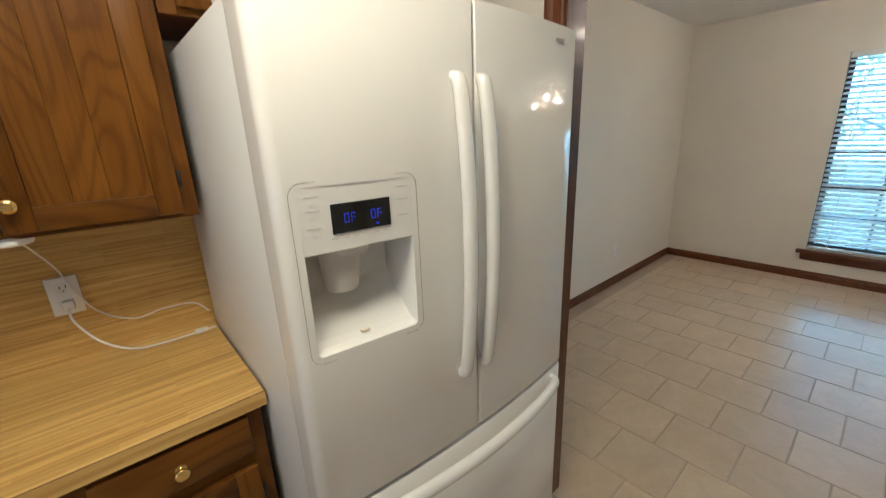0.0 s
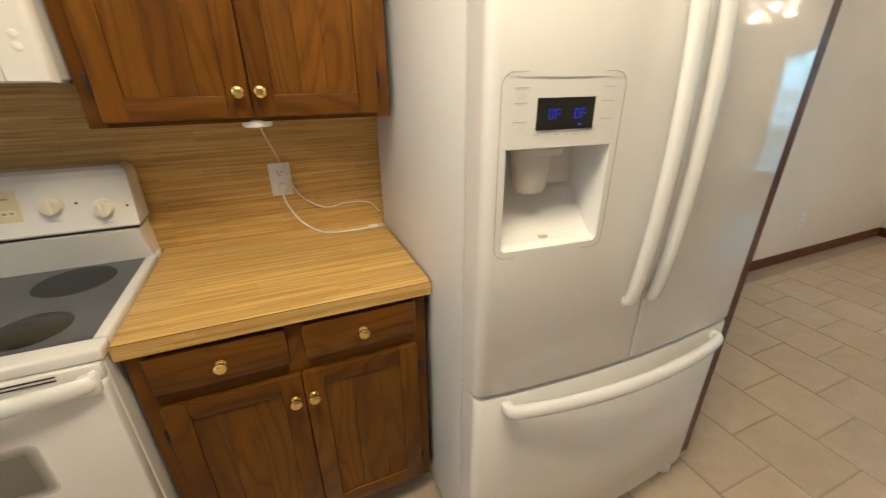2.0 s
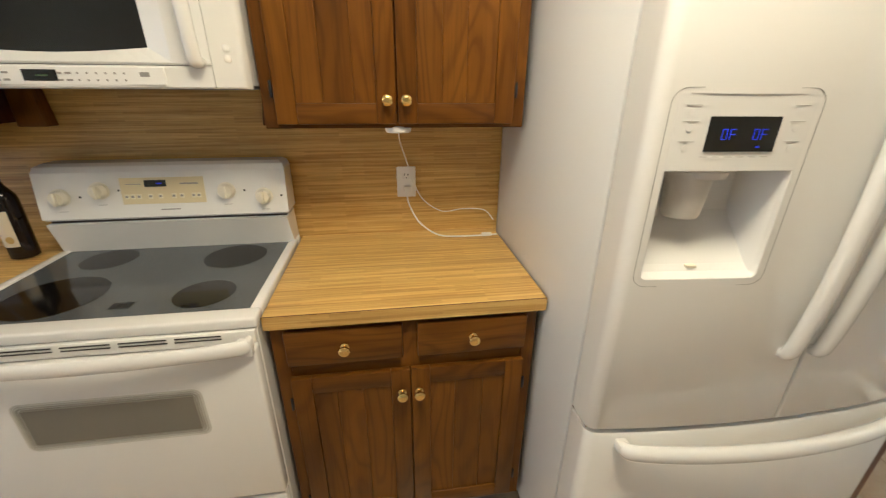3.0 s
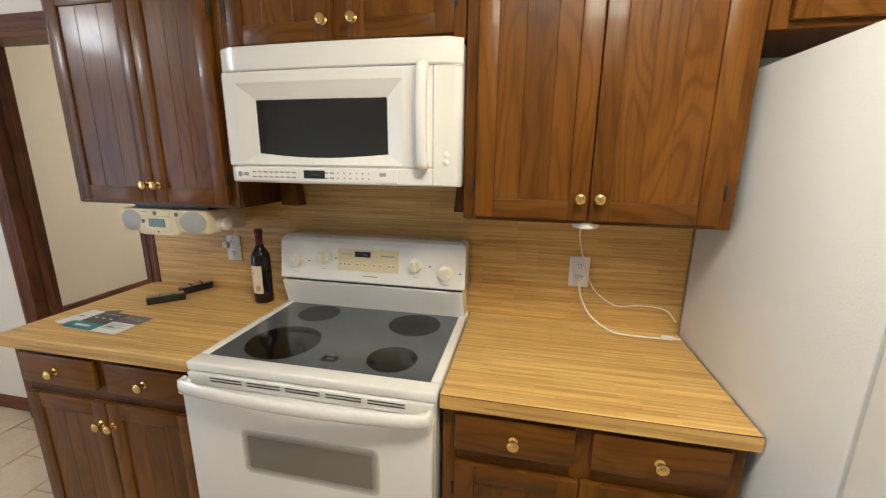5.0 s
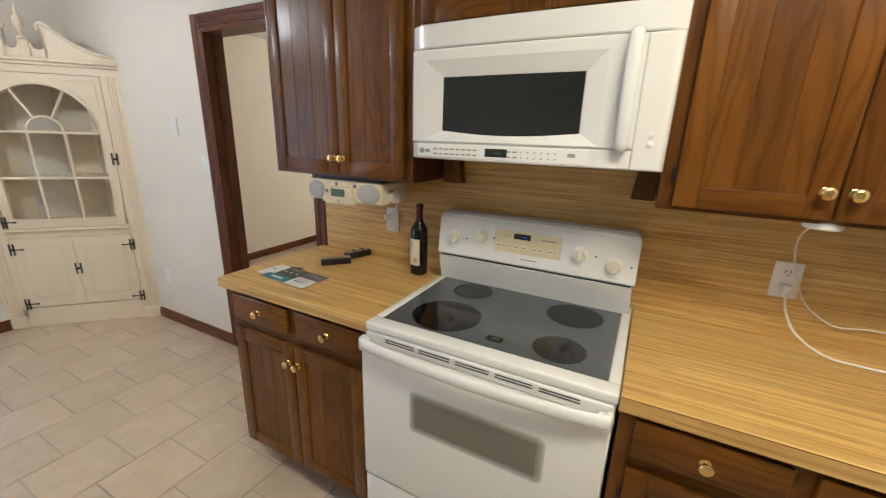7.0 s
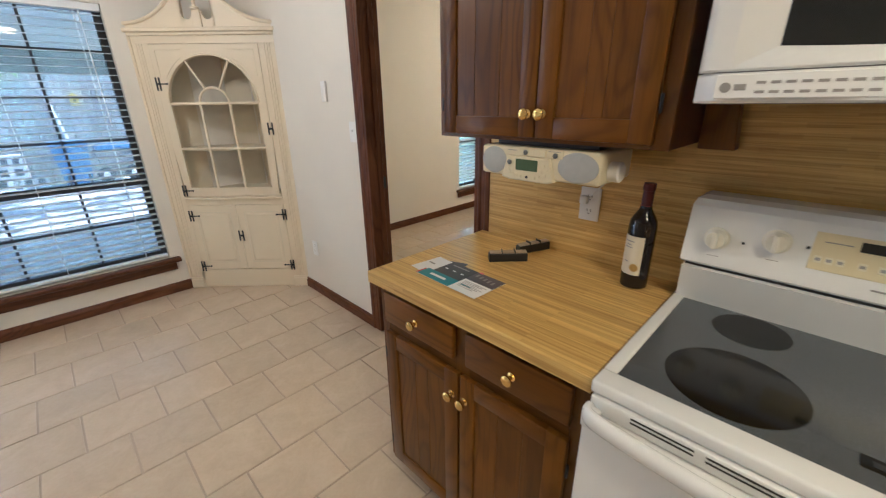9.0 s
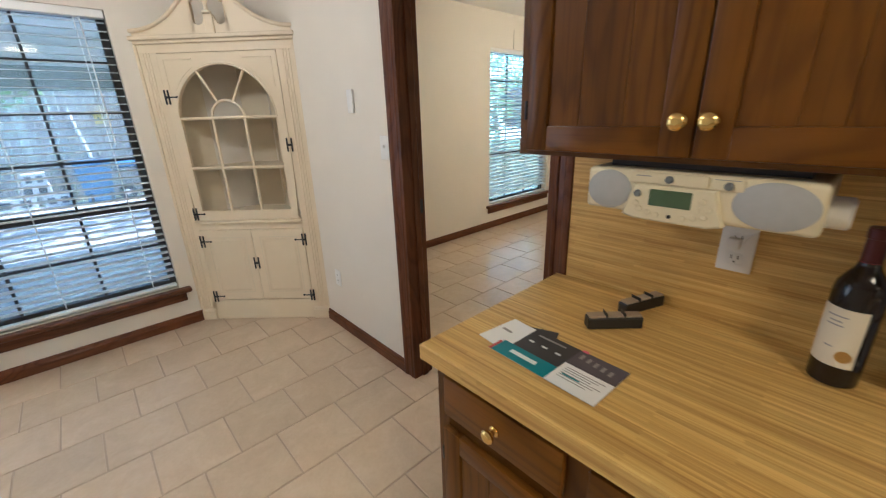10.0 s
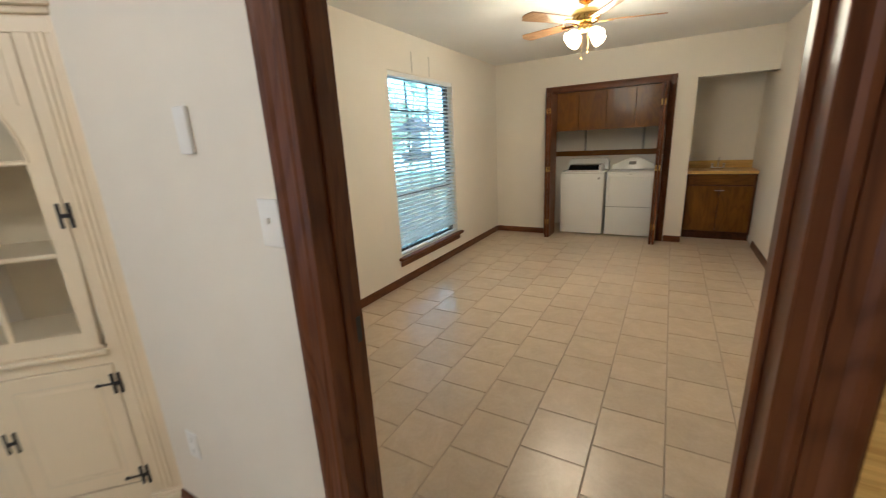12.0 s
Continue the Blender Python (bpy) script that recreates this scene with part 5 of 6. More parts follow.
leaf_bit("pink_tab", 0.022, 0.036, 0.068, 0.076, 0.9184, 0.0004, plain("pink_print", (0.75, 0.12, 0.22), 0.5))
bmz = Matrix.Translation((-0.80, 2.352, 0)) @ Matrix.Rotation(radians(20), 4, "Z")
part("back_sheet", box(-0.03, 0.045, -0.02, 0.02, 0.9160, 0.9166, m=bmz), M_DARKP, leaf)


def magnet_block(cx, cy, deg, label):
    t = thing("block_clip", (cx, cy, 0.914), label, "clip", "black clips")
    m = Matrix.Translation((cx, cy, 0)) @ Matrix.Rotation(radians(deg), 4, "Z")
    part("holder", box(-0.068, 0.068, -0.0155, 0.0155, 0.9142, 0.944, 0.003, 2, m=m), M_BLACK, t)
    for k in range(3):
        part("pad", box(-0.065 + k * 0.0445, -0.024 + k * 0.0445, -0.013, 0.013, 0.9442, 0.9495, 0.0015, m=m), M_PAD, t, "tan wooden pad")
    for k in range(2):
        part("fin", box(-0.0225 + k * 0.0445, -0.0210 + k * 0.0445, -0.0145, 0.0145, 0.9435, 0.9555, m=m), M_BLACK, t)
    return t


magnet_block(-0.688, 2.512, 46, "black block clip with three tan pads lying on the worktop")
magnet_block(-0.676, 2.655, 69, "black block clip with tan pads near the backsplash")

# ---- corner hutch, built facing -y and turned into the corner ----
HW = 0.965
HL = Vector((-3.545, 2.066, 0))
HM = Matrix.Translation(HL) @ Matrix.Rotation(math.atan2(2.752 - 2.066, -2.878 + 3.545), 4, "Z")
hutch = thing("corner_hutch", (-3.22, 2.41, 0), "cream-painted corner hutch with an arched glazed door and black iron hinges", "hutch")


def hp_(name, bm, material, parent, label="", smooth=False):
    bmesh.ops.transform(bm, matrix=HM, verts=bm.verts)
    return part(name, bm, material, parent, label, smooth)


C = HW / 2
# carcass: upright side boards, plinth, slanting back and shelves
hp_("plinth", box(0.075, HW - 0.075, 0.0, 0.02, 0.0, 0.155, 0.002), M_CREAM, hutch)
for x0, x1 in ((0.0, 0.1105), (HW - 0.1105, HW)):
    pil = hp_("pilaster", box(x0, x1, 0.0, 0.022, 0.07, 1.86, 0.002), M_CREAM, hutch)
    hp_("foot_block", box(x0 - 0.006, x1 - 0.012 if x0 == 0 else x1 + 0.006, -0.016, 0.024, 0.0, 0.075, 0.004), M_CREAM, pil)
    hp_("foot_cap", box(x0 - 0.004, x1 - 0.016 if x0 == 0 else x1 + 0.004, -0.012, 0.024, 0.075, 0.088, 0.003), M_CREAM, pil)
    for k in range(3):
        u = x0 + 0.026 + k * 0.018 if x0 == 0 else x0 + 0.038 + k * 0.018
        hp_("flute", box(u, u + 0.009, -0.004, 0.002, 0.10, 1.84, 0.003), M_CREAM, pil)
for u0, u1 in ((-0.014, 0.004), (HW - 0.004, HW + 0.014)):
    hp_("scribe_strip", box(u0, u1, -0.012, 0.02, 0.09, 1.884, 0.003), M_CREAM, hutch)
hp_("frieze", box(0.0, HW, -0.002, 0.02, 1.835, 1.922, 0.002), M_CREAM, hutch)
hp_("cornice", box(-0.022, HW + 0.022, -0.034, 0.02, 1.905, 1.93, 0.006, 2), M_CREAM, hutch, smooth=True)
hp_("cornice_bed", box(-0.010, HW + 0.010, -0.018, 0.02, 1.885, 1.906, 0.005, 2), M_CREAM, hutch, smooth=True)
hp_("middle_rail", box(0.10, HW - 0.10, 0.0005, 0.0215, 0.705, 0.775, 0.002), M_CREAM, hutch)
hp_("ledge", box(0.105, HW - 0.105, -0.020, 0.02, 0.752, 0.770, 0.006, 2), M_CREAM, hutch, smooth=True)


def wedge(z0, z1, inset):
    """A triangular board filling the corner behind the face."""
    bm = bmesh.new()
    pts = ((inset, 0.03), (HW - inset, 0.03), (HW * 0.62, 0.37), (HW * 0.38, 0.37))
    lo = [bm.verts.new((x, y, z0)) for x, y in pts]
    hi = [bm.verts.new((x, y, z1)) for x, y in pts]
    for i in range(4):
        j = (i + 1) % 4
        bm.faces.new((lo[i], lo[j], hi[j], hi[i]))
    bm.faces.new(lo[::-1])
    bm.faces.new(hi)
    bmesh.ops.recalc_face_normals(bm, faces=bm.faces[:])
    return bm


for z in (0.785, 1.118, 1.440, 1.86):
    hp_("shelf", wedge(z, z + 0.018, 0.06), M_HUTIN, hutch)
for a, b in (((0.055, 0.024), (HW * 0.37, 0.385)), ((HW * 0.37, 0.385), (HW * 0.63, 0.385)), ((HW * 0.63, 0.385), (HW - 0.055, 0.024))):
    bm = bmesh.new()
    p, q = Vector((*a, 0)), Vector((*b, 0))
    nrm = Vector((-(q - p).y, (q - p).x, 0)).normalized() * 0.012
    ring = [p, q, q + nrm, p + nrm]
    lo = [bm.verts.new(v + Vector((0, 0, 0.16))) for v in ring]
    hi = [bm.verts.new(v + Vector((0, 0, 1.88))) for v in ring]
    for i in range(4):
        j = (i + 1) % 4
        bm.faces.new((lo[i], lo[j], hi[j], hi[i]))
    bm.faces.new(lo[::-1])
    bm.faces.new(hi)
    bmesh.ops.recalc_face_normals(bm, faces=bm.faces[:])
    hp_("back_board", bm, M_HUTIN, hutch)
for u in (HW * 0.655, HW * 0.70):
    hp_("corner_batten", box(u, u + 0.022, 0.30 - (u - HW * 0.655) * 1.2, 0.318 - (u - HW * 0.655) * 1.2, 0.80, 1.86, 0.002), M_HUTIN, hutch)

# glazed door with an arched opening
DU0, DU1, DZa, DZb = 0.112, HW - 0.112, 0.778, 1.832
OU0, OU1, OZ0, SPR = 0.172, HW - 0.172, 0.842, 1.452
R = (OU1 - OU0) / 2


def arch_plate(u0, u1, z0, z1, y0, y1):
    inner = [(OU1, OZ0), (OU1, (OZ0 + SPR) / 2)]
    inner += [(C + R * math.cos(radians(a)), SPR + R * math.sin(radians(a))) for a in range(0, 181, 6)]
    inner += [(OU0, (OZ0 + SPR) / 2), (OU0, OZ0), (C, OZ0)]

    def out(p):
        d = Vector((p[0] - C, p[1] - 1.3))
        hx, hz = (u1 - u0) / 2, (z1 - 1.3 if d.y > 0 else 1.3 - z0)
        k = min(hx / abs(d.x) if abs(d.x) > 1e-6 else 1e9, hz / abs(d.y) if abs(d.y) > 1e-6 else 1e9)
        return (C + d.x * k, 1.3 + d.y * k)
    full = []
    corner = [math.atan2(z1 - 1.3, (u1 - u0) / 2), math.atan2(z1 - 1.3, -(u1 - u0) / 2)]
    for i, p in enumerate(inner):
        full.append((p, out(p)))
        q = inner[(i + 1) % len(inner)]
        a0, a1 = math.atan2(p[1] - 1.3, p[0] - C), math.atan2(q[1] - 1.3, q[0] - C)
        for ca in corner:
            if a0 < ca < a1:
                t = (ca - a0) / (a1 - a0)
                m = (p[0] + (q[0] - p[0]) * t, p[1] + (q[1] - p[1]) * t)
                full.append((m, out(m)))
        if p == (OU0, OZ0):
            full.append(((OU0 + 0.0005, OZ0), (u0, z0)))
        if p == (C, OZ0):
            full.append(((OU1 - 0.0005, OZ0), (u1, z0)))
    bm = bmesh.new()
    vf = [(bm.verts.new((a[0], y0, a[1])), bm.verts.new((b[0], y0, b[1]))) for a, b in full]
    vb = [(bm.verts.new((a[0], y1, a[1])), bm.verts.new((b[0], y1, b[1]))) for a, b in full]
    n = len(full)
    for i in range(n):
        j = (i + 1) % n
        bm.faces.new((vf[i][0], vf[j][0], vf[j][1], vf[i][1]))
        bm.faces.new((vb[i][1], vb[j][1], vb[j][0], vb[i][0]))
        bm.faces.new((vf[i][0], vb[i][0], vb[j][0], vf[j][0]))
        bm.faces.new((vf[i][1], vf[j][1], vb[j][1], vb[i][1]))
    bmesh.ops.remove_doubles(bm, verts=bm.verts, dist=0.0001)
    bmesh.ops.recalc_face_normals(bm, faces=bm.faces[:])
    return bm


gdoor = hp_("door", arch_plate(DU0, DU1, DZa, DZb, -0.004, 0.018), M_CREAM, hutch, "arched glazed door")
hp_("arch_bead", sweep([(C + (R + 0.006) * math.cos(radians(a)), -0.005, SPR + (R + 0.006) * math.sin(radians(a))) for a in range(0, 181, 6)], 0.006, 8, up=(0, 1, 0)), M_CREAM, gdoor, smooth=True)
for z in (1.136, SPR):
    hp_("muntin", box(OU0 - 0.004, OU1 + 0.004, -0.003, 0.012, z - 0.0085, z + 0.0085, 0.004), M_CREAM, gdoor)
for u in (C - 0.105, C + 0.105):
    hp_("muntin", box(u - 0.0085, u + 0.0085, -0.0025, 0.0115, OZ0 - 0.004, SPR, 0.004), M_CREAM, gdoor)
hp_("muntin_arc", sweep([(C + 0.105 * math.cos(radians(a)), 0.004, SPR + 0.105 * math.sin(radians(a))) for a in range(0, 181, 9)], 0.0085, 8, up=(0, 1, 0)), M_CREAM, gdoor, smooth=True)
for a in (62, 118):
    hp_("muntin", sweep([(C + 0.108 * math.cos(radians(a)), 0.004, SPR + 0.108 * math.sin(radians(a))), (C + (R + 0.004) * math.cos(radians(a)), 0.004, SPR + (R + 0.004) * math.sin(radians(a)))], 0.0085, 8, up=(0, 1, 0)), M_CREAM, gdoor, smooth=True)
for s in (-1, 1):
    # sunk spandrel outline in the upper corners
    u1, z1 = C + s * (DU1 - C - 0.035), DZb - 0.035
    pts = [(C + s * 0.16, -0.0042, z1), (u1, -0.0042, z1), (u1, -0.0042, z1 - 0.17)]
    hp_("spandrel_bead", sweep(pts, 0.0028, 6, up=(0, 1, 0)), M_CREAM, gdoor)
    arc = [(C + s * (R + 0.03) * math.cos(radians(a)), -0.0042, SPR + (R + 0.03) * math.sin(radians(a))) for a in range(30, 64, 6)]
    hp_("spandrel_bead", sweep(arc, 0.0028, 6, up=(0, 1, 0)), M_CREAM, gdoor)

# lower doors with raised panels
for u0, u1 in ((0.112, C - 0.0015), (C + 0.0015, HW - 0.112)):
    d = hp_("door", box(u0, u1, -0.003, 0.018, 0.162, 0.703, 0.003), M_CREAM, hutch, "raised-panel cupboard door")
    bm = box(u0 + 0.055, u1 - 0.055, -0.0065, 0.0, 0.225, 0.645, 0.0)
    face = [v for v in bm.verts if v.co.y < -0.006]
    for v in face:
        v.co.x += 0.022 * (1 if v.co.x < (u0 + u1) / 2 else -1)
        v.co.z += 0.022 * (1 if v.co.z < 0.43 else -1)
    hp_("raised_panel", bm, M_CREAM, d)
    hp_("panel_groove", ring_frame(u0 + 0.050, u1 - 0.050, 0.220, 0.650, 0.004, 0.006, -0.0036, 0.0, 2), M_HUTIN, d)
hp_("centre_gap", box(C - 0.0014, C + 0.0014, 0.0, 0.017, 0.162, 0.703), M_HUTIN, hutch)

# broken pediment with scrolls and a finial
NECK = ((0.500, 0.030), (0.440, 0.034), (0.380, 0.046), (0.310, 0.072), (0.240, 0.112), (0.180, 0.160), (0.140, 0.192), (0.112, 0.208), (0.098, 0.205))
HOLLOW = ((0.1135, 0.140), (0.1125, 0.105), (0.104, 0.072), (0.088, 0.054), (0.066, 0.048), (0.046, 0.056), (0.032, 0.084), (0.028, 0.100))


def pediment(s):
    """One half of the swan neck: a board whose top rises to the scroll and drops into an open hollow."""
    bm = bmesh.new()
    neck = [(C + s * p.x, p.z) for p in smooth_path([(d, 0, h) for d, h in NECK], 4)]
    top = neck + [(C + s * d, h) for d, h in HOLLOW]
    front = [(bm.verts.new((u, -0.002, 1.93 + h)), bm.verts.new((u, -0.002, 1.928))) for u, h in top]
    back = [(bm.verts.new((u, 0.018, 1.93 + h)), bm.verts.new((u, 0.018, 1.928))) for u, h in top]
    for i in range(len(top) - 1):
        bm.faces.new((front[i][0], front[i + 1][0], front[i + 1][1], front[i][1]))
        bm.faces.new((back[i][1], back[i + 1][1], back[i + 1][0], back[i][0]))
        bm.faces.new((front[i][0], back[i][0], back[i + 1][0], front[i + 1][0]))
        bm.faces.new((front[i][1], front[i + 1][1], back[i + 1][1], back[i][1]))
    for i in (0, -1):
        bm.faces.new((front[i][0], front[i][1], back[i][1], back[i][0]))
    bmesh.ops.recalc_face_normals(bm, faces=bm.faces[:])
    ped = hp_("pediment", bm, M_CREAM, hutch)
    path = [(u, -0.006, 1.93 + h) for u, h in neck] + [(C + s * 0.088, -0.006, 2.122), (C + s * 0.086, -0.006, 2.108), (C + s * 0.096, -0.006, 2.100)]
    hp_("scroll_moulding", sweep(path, 0.012, 8, up=(0, 1, 0)), M_CREAM, ped, smooth=True)


for s in (-1, 1):
    pediment(s)
hp_("finial", lathe([(0.026, 0.0), (0.026, 0.012), (0.012, 0.02), (0.010, 0.05), (0.022, 0.075), (0.027, 0.105), (0.022, 0.13), (0.010, 0.142), (0.013, 0.15), (0.008, 0.18), (0.002, 0.21)], (C, -0.012, 2.035), "z", 20), M_CREAM, hutch, "turned urn finial", smooth=True)
hp_("finial_block", box(C - 0.027, C + 0.027, -0.014, 0.016, 1.93, 2.036, 0.003), M_CREAM, hutch)


def iron_hinge(u, z, s, latch=False):
    """An H-shaped wrought plate with a pointed strap; s: the side to which the strap reaches."""
    bm = bmesh.new()
    for du in ((-0.011, 0.011) if not latch else (-0.015, 0.015)):
        box(u + du - 0.0055, u + du + 0.0055, -0.0085, -0.0035, z - 0.034, z + 0.034, 0.0015, bm=bm)
        for dz in (-0.038, 0.038):
            lathe([(0.006, 0.0), (0.006, 0.004), (0.003, 0.005)], (u + du, -0.0036, z + dz), "-y", 8, bm=bm)
    box(u - 0.013, u + 0.013, -0.0095, -0.0035, z - 0.007, z + 0.007, 0.001, bm=bm)
    if not latch:
        box(u if s > 0 else u - 0.062, u + 0.062 if s > 0 else u, -0.0085, -0.0035, z - 0.004, z + 0.004, 0.001, bm=bm)
        lathe([(0.0075, 0.0), (0.0075, 0.004), (0.004, 0.005)], (u + s * 0.062, -0.0036, z), "-y", 8, bm=bm)
    hp_("latch" if latch else "hinge", bm, M_IRON, hutch, "black wrought-iron latch" if latch else "black wrought-iron hinge")


for u, z, s in ((0.120, 1.583, 1), (0.120, 0.822, 1), (0.120, 0.620, 1), (0.122, 0.190, 1), (HW - 0.112, 0.622, -1), (HW - 0.112, 0.190, -1)):
    iron_hinge(u, z, s)
iron_hinge(HW - 0.112, 1.272, -1, True)
iron_hinge(C, 0.452, 1, True)

# ---- laundry closet ----
lc = thing("door_3", (-1.98, YF, 0), "laundry closet opening cased in dark wood", "closet", kind="structure")
part("casing", profile_run(bmesh.new(), (LX0 + 0.005, YF, 0), (LX0 + 0.005, YF, LH + 0.07), (0, -1, 0), (-1, 0, 0), 0.075), M_TRIMV, lc)
part("casing", profile_run(bmesh.new(), (LX1 - 0.005, YF, 0), (LX1 - 0.005, YF, LH + 0.07), (0, -1, 0), (1, 0, 0), 0.075), M_TRIMV, lc)
part("casing", profile_run(bmesh.new(), (LX0 + 0.005, YF, LH - 0.005), (LX1 - 0.005, YF, LH - 0.005), (0, -1, 0), (0, 0, 1), 0.075), M_TRIMX, lc)
part("jamb", box(LX0, LX0 + 0.015, YF - 0.008, YF + 0.112, 0, LH), M_TRIMV, lc)
part("jamb", box(LX1 - 0.015, LX1, YF - 0.008, YF + 0.112, 0, LH), M_TRIMV, lc)
part("jamb", box(LX0 + 0.015, LX1 - 0.015, YF - 0.006, YF + 0.112, LH - 0.014, LH), M_TRIMX, lc)
for i in range(4):
    w = (LX1 - LX0 - 0.03) / 4
    x0 = LX0 + 0.015 + i * w
    part("valance_panel", box(x0 + 0.001, x0 + w - 0.001, YF + 0.05, YF + 0.068, 1.508, LH - 0.016, 0.002), M_CABV, lc, "varnished wooden panel over the machines")
bf = [(LX0 + 0.035, 1), (LX1 - 0.035, -1)]
for x, s in bf:
    t = thing("bifold_door", (x, YF - 0.13, 0), "dark wooden bifold closet door folded open", "door", "bifold doors")
    for k in range(2):
        xx = x + s * k * 0.036
        p = part("leaf", box(xx - 0.015, xx + 0.015, YF - 0.30, YF + 0.035, 0.015, LH - 0.025, 0.002), M_TRIMV, t)
        for zz in (0.25, 1.0, 1.78):
            part("hinge", box(xx - 0.006, xx + 0.006, YF - 0.304, YF - 0.3005, zz - 0.035, zz + 0.035), M_BRASS, p)
    part("pull_knob", lathe([(0.010, 0), (0.008, 0.012), (0.016, 0.022), (0.012, 0.030)], (x + s * 0.036, YF - 0.3005, 0.98), "-y", 16), M_BRASS, t, smooth=True)
part("closet_batten", box(LX0 - 0.13, LX1 + 0.10, YFB - 0.02, YFB - 0.001, 1.12, 1.20), M_CABH, lc, "dark horizontal batten")
for x in (-2.36, -1.54):
    part("closet_pipe", sweep([(x, YFB - 0.035, 1.20), (x, YFB - 0.035, 2.3)], 0.016, 8), M_GREY, lc)

wa = thing("washing_machine", (-2.26, 8.5, 0), "white top-loading washing machine with a dark lid window", "washing machine")
WX0, WX1 = -2.575, -1.965
part("body", box(WX0, WX1, 8.18, 8.80, 0.02, 0.905, 0.012, 2), M_WHITE, wa, smooth=True)
part("top_deck", box(WX0 - 0.001, WX1 + 0.001, 8.178, 8.80, 0.906, 0.930, 0.008, 2), M_WHITE, wa, smooth=True)
part("lid", guard(WX0 + 0.05, WX1 - 0.05, [(0, 8.24, 8.70, 0.9305), (0.01, 8.25, 8.70, 0.945), (0.02, 8.36, 8.70, 1.01)]), M_WHITE, wa)
part("lid_window", guard(WX0 + 0.09, WX1 - 0.09, [(0, 8.246, 8.60, 0.9465), (0.01, 8.352, 8.62, 1.013), (0.03, 8.42, 8.60, 1.018)]), M_BGLASS, wa, "dark glass lid")
part("console", guard(WX0 + 0.01, WX1 - 0.01, [(0, 8.64, 8.80, 0.9305), (0, 8.655, 8.80, 1.04), (0.02, 8.70, 8.80, 1.085)]), M_WHITE, wa, smooth=True)
part("badge", box(WX1 - 0.085, WX1 - 0.055, 8.1785, 8.1805, 0.82, 0.85), M_PRINT, wa)
dr = thing("clothes_dryer", (-1.62, 8.5, 0), "white front-loading clothes dryer with arched console", "dryer")
DX0_, DX1_ = -1.935, -1.325
part("body", box(DX0_, DX1_, 8.20, 8.82, 0.02, 0.905, 0.010, 2), M_WHITE, dr, smooth=True)
part("top_deck", box(DX0_ - 0.001, DX1_ + 0.001, 8.198, 8.82, 0.906, 0.926, 0.008, 2), M_WHITE, dr, smooth=True)
part("door_panel", box(DX0_ + 0.035, DX1_ - 0.035, 8.193, 8.20, 0.44, 0.86, 0.004), M_WHITE, dr)
part("seam", box(DX0_ + 0.004, DX1_ - 0.004, 8.1985, 8.2015, 0.428, 0.432), M_SEAM, dr)
bm = bmesh.new()
n = 20
lo = [bm.verts.new((DX0_ + 0.01 + (DX1_ - DX0_ - 0.02) * i / n, 8.66, 0.9265)) for i in range(n + 1)]
hi = [bm.verts.new((DX0_ + 0.01 + (DX1_ - DX0_ - 0.02) * i / n, 8.70, 0.985 + 0.10 * math.sin(math.pi * i / n) ** 1.5)) for i in range(n + 1)]
for i in range(n):
    bm.faces.new((lo[i], lo[i + 1], hi[i + 1], hi[i]))
ex = bmesh.ops.extrude_face_region(bm, geom=bm.faces[:])
bmesh.ops.translate(bm, vec=(0, 0.08, 0), verts=[v for v in ex["geom"] if isinstance(v, bmesh.types.BMVert)])
bmesh.ops.recalc_face_normals(bm, faces=bm.faces[:])
part("console", bm, M_WHITE, dr, smooth=True)
part("dial_plate", box(-1.70, -1.60, 8.672, 8.69, 0.985, 1.035, 0.004), M_GREY, dr)
part("badge", box(-1.66, -1.60, 8.1975, 8.1995, 0.885, 0.892), M_PRINT, dr)

# ---- wet bar ----
wb = thing("bar_cabinet", (-0.58, 8.6, 0), "dark wooden sink cabinet set in an alcove", "cabinet")
part("body", box(AX0 + 0.004, AX1 - 0.004, 8.36, 8.895, 0.09, 0.872), M_CABIN, wb)
part("toe_kick", box(AX0 + 0.004, AX1 - 0.004, 8.42, 8.895, 0.0, 0.09), M_CABIN, wb)
for x0, x1, kx in ((AX0 + 0.03, -0.586, -0.605), (-0.578, AX1 - 0.03, -0.56)):
    d = part("door", box(x0, x1, 8.341, 8.36, 0.12, 0.72, 0.004), M_CABV, wb)
    part("pull", box(kx - 0.03, kx + 0.03, 8.328, 8.341, 0.655, 0.664, 0.003), M_CHROME, d)
part("apron", box(AX0 + 0.03, AX1 - 0.03, 8.342, 8.36, 0.735, 0.862, 0.003), M_CABH, wb)
wt = thing("bar_worktop", (-0.58, 8.6, 0.875), "bamboo-patterned laminate bar top with upstand", "countertop")
part("top", box(AX0 + 0.002, AX1 - 0.002, 8.325, 8.897, 0.8735, 0.912, 0.003), M_LAM, wt)
part("upstand", box(AX0 + 0.002, AX1 - 0.002, 8.878, 8.898, 0.9125, 1.01, 0.002), M_LAM, wt)
fc = thing("bar_faucet", (-0.60, 8.72, 0.912), "small chrome bar faucet", "faucet")
part("base", box(-0.68, -0.52, 8.70, 8.75, 0.9122, 0.93, 0.006, 2), M_CHROME, fc, smooth=True)
part("spout", sweep(smooth_path([(-0.60, 8.725, 0.93), (-0.60, 8.72, 1.02), (-0.60, 8.66, 1.06), (-0.60, 8.60, 1.02)], 6), 0.009, 10), M_CHROME, fc, smooth=True)
for x in (-0.665, -0.535):
    part("tap_handle", lathe([(0.012, 0), (0.010, 0.03), (0.018, 0.04), (0.012, 0.052)], (x, 8.725, 0.93), "z", 14), M_CHROME, fc, smooth=True)

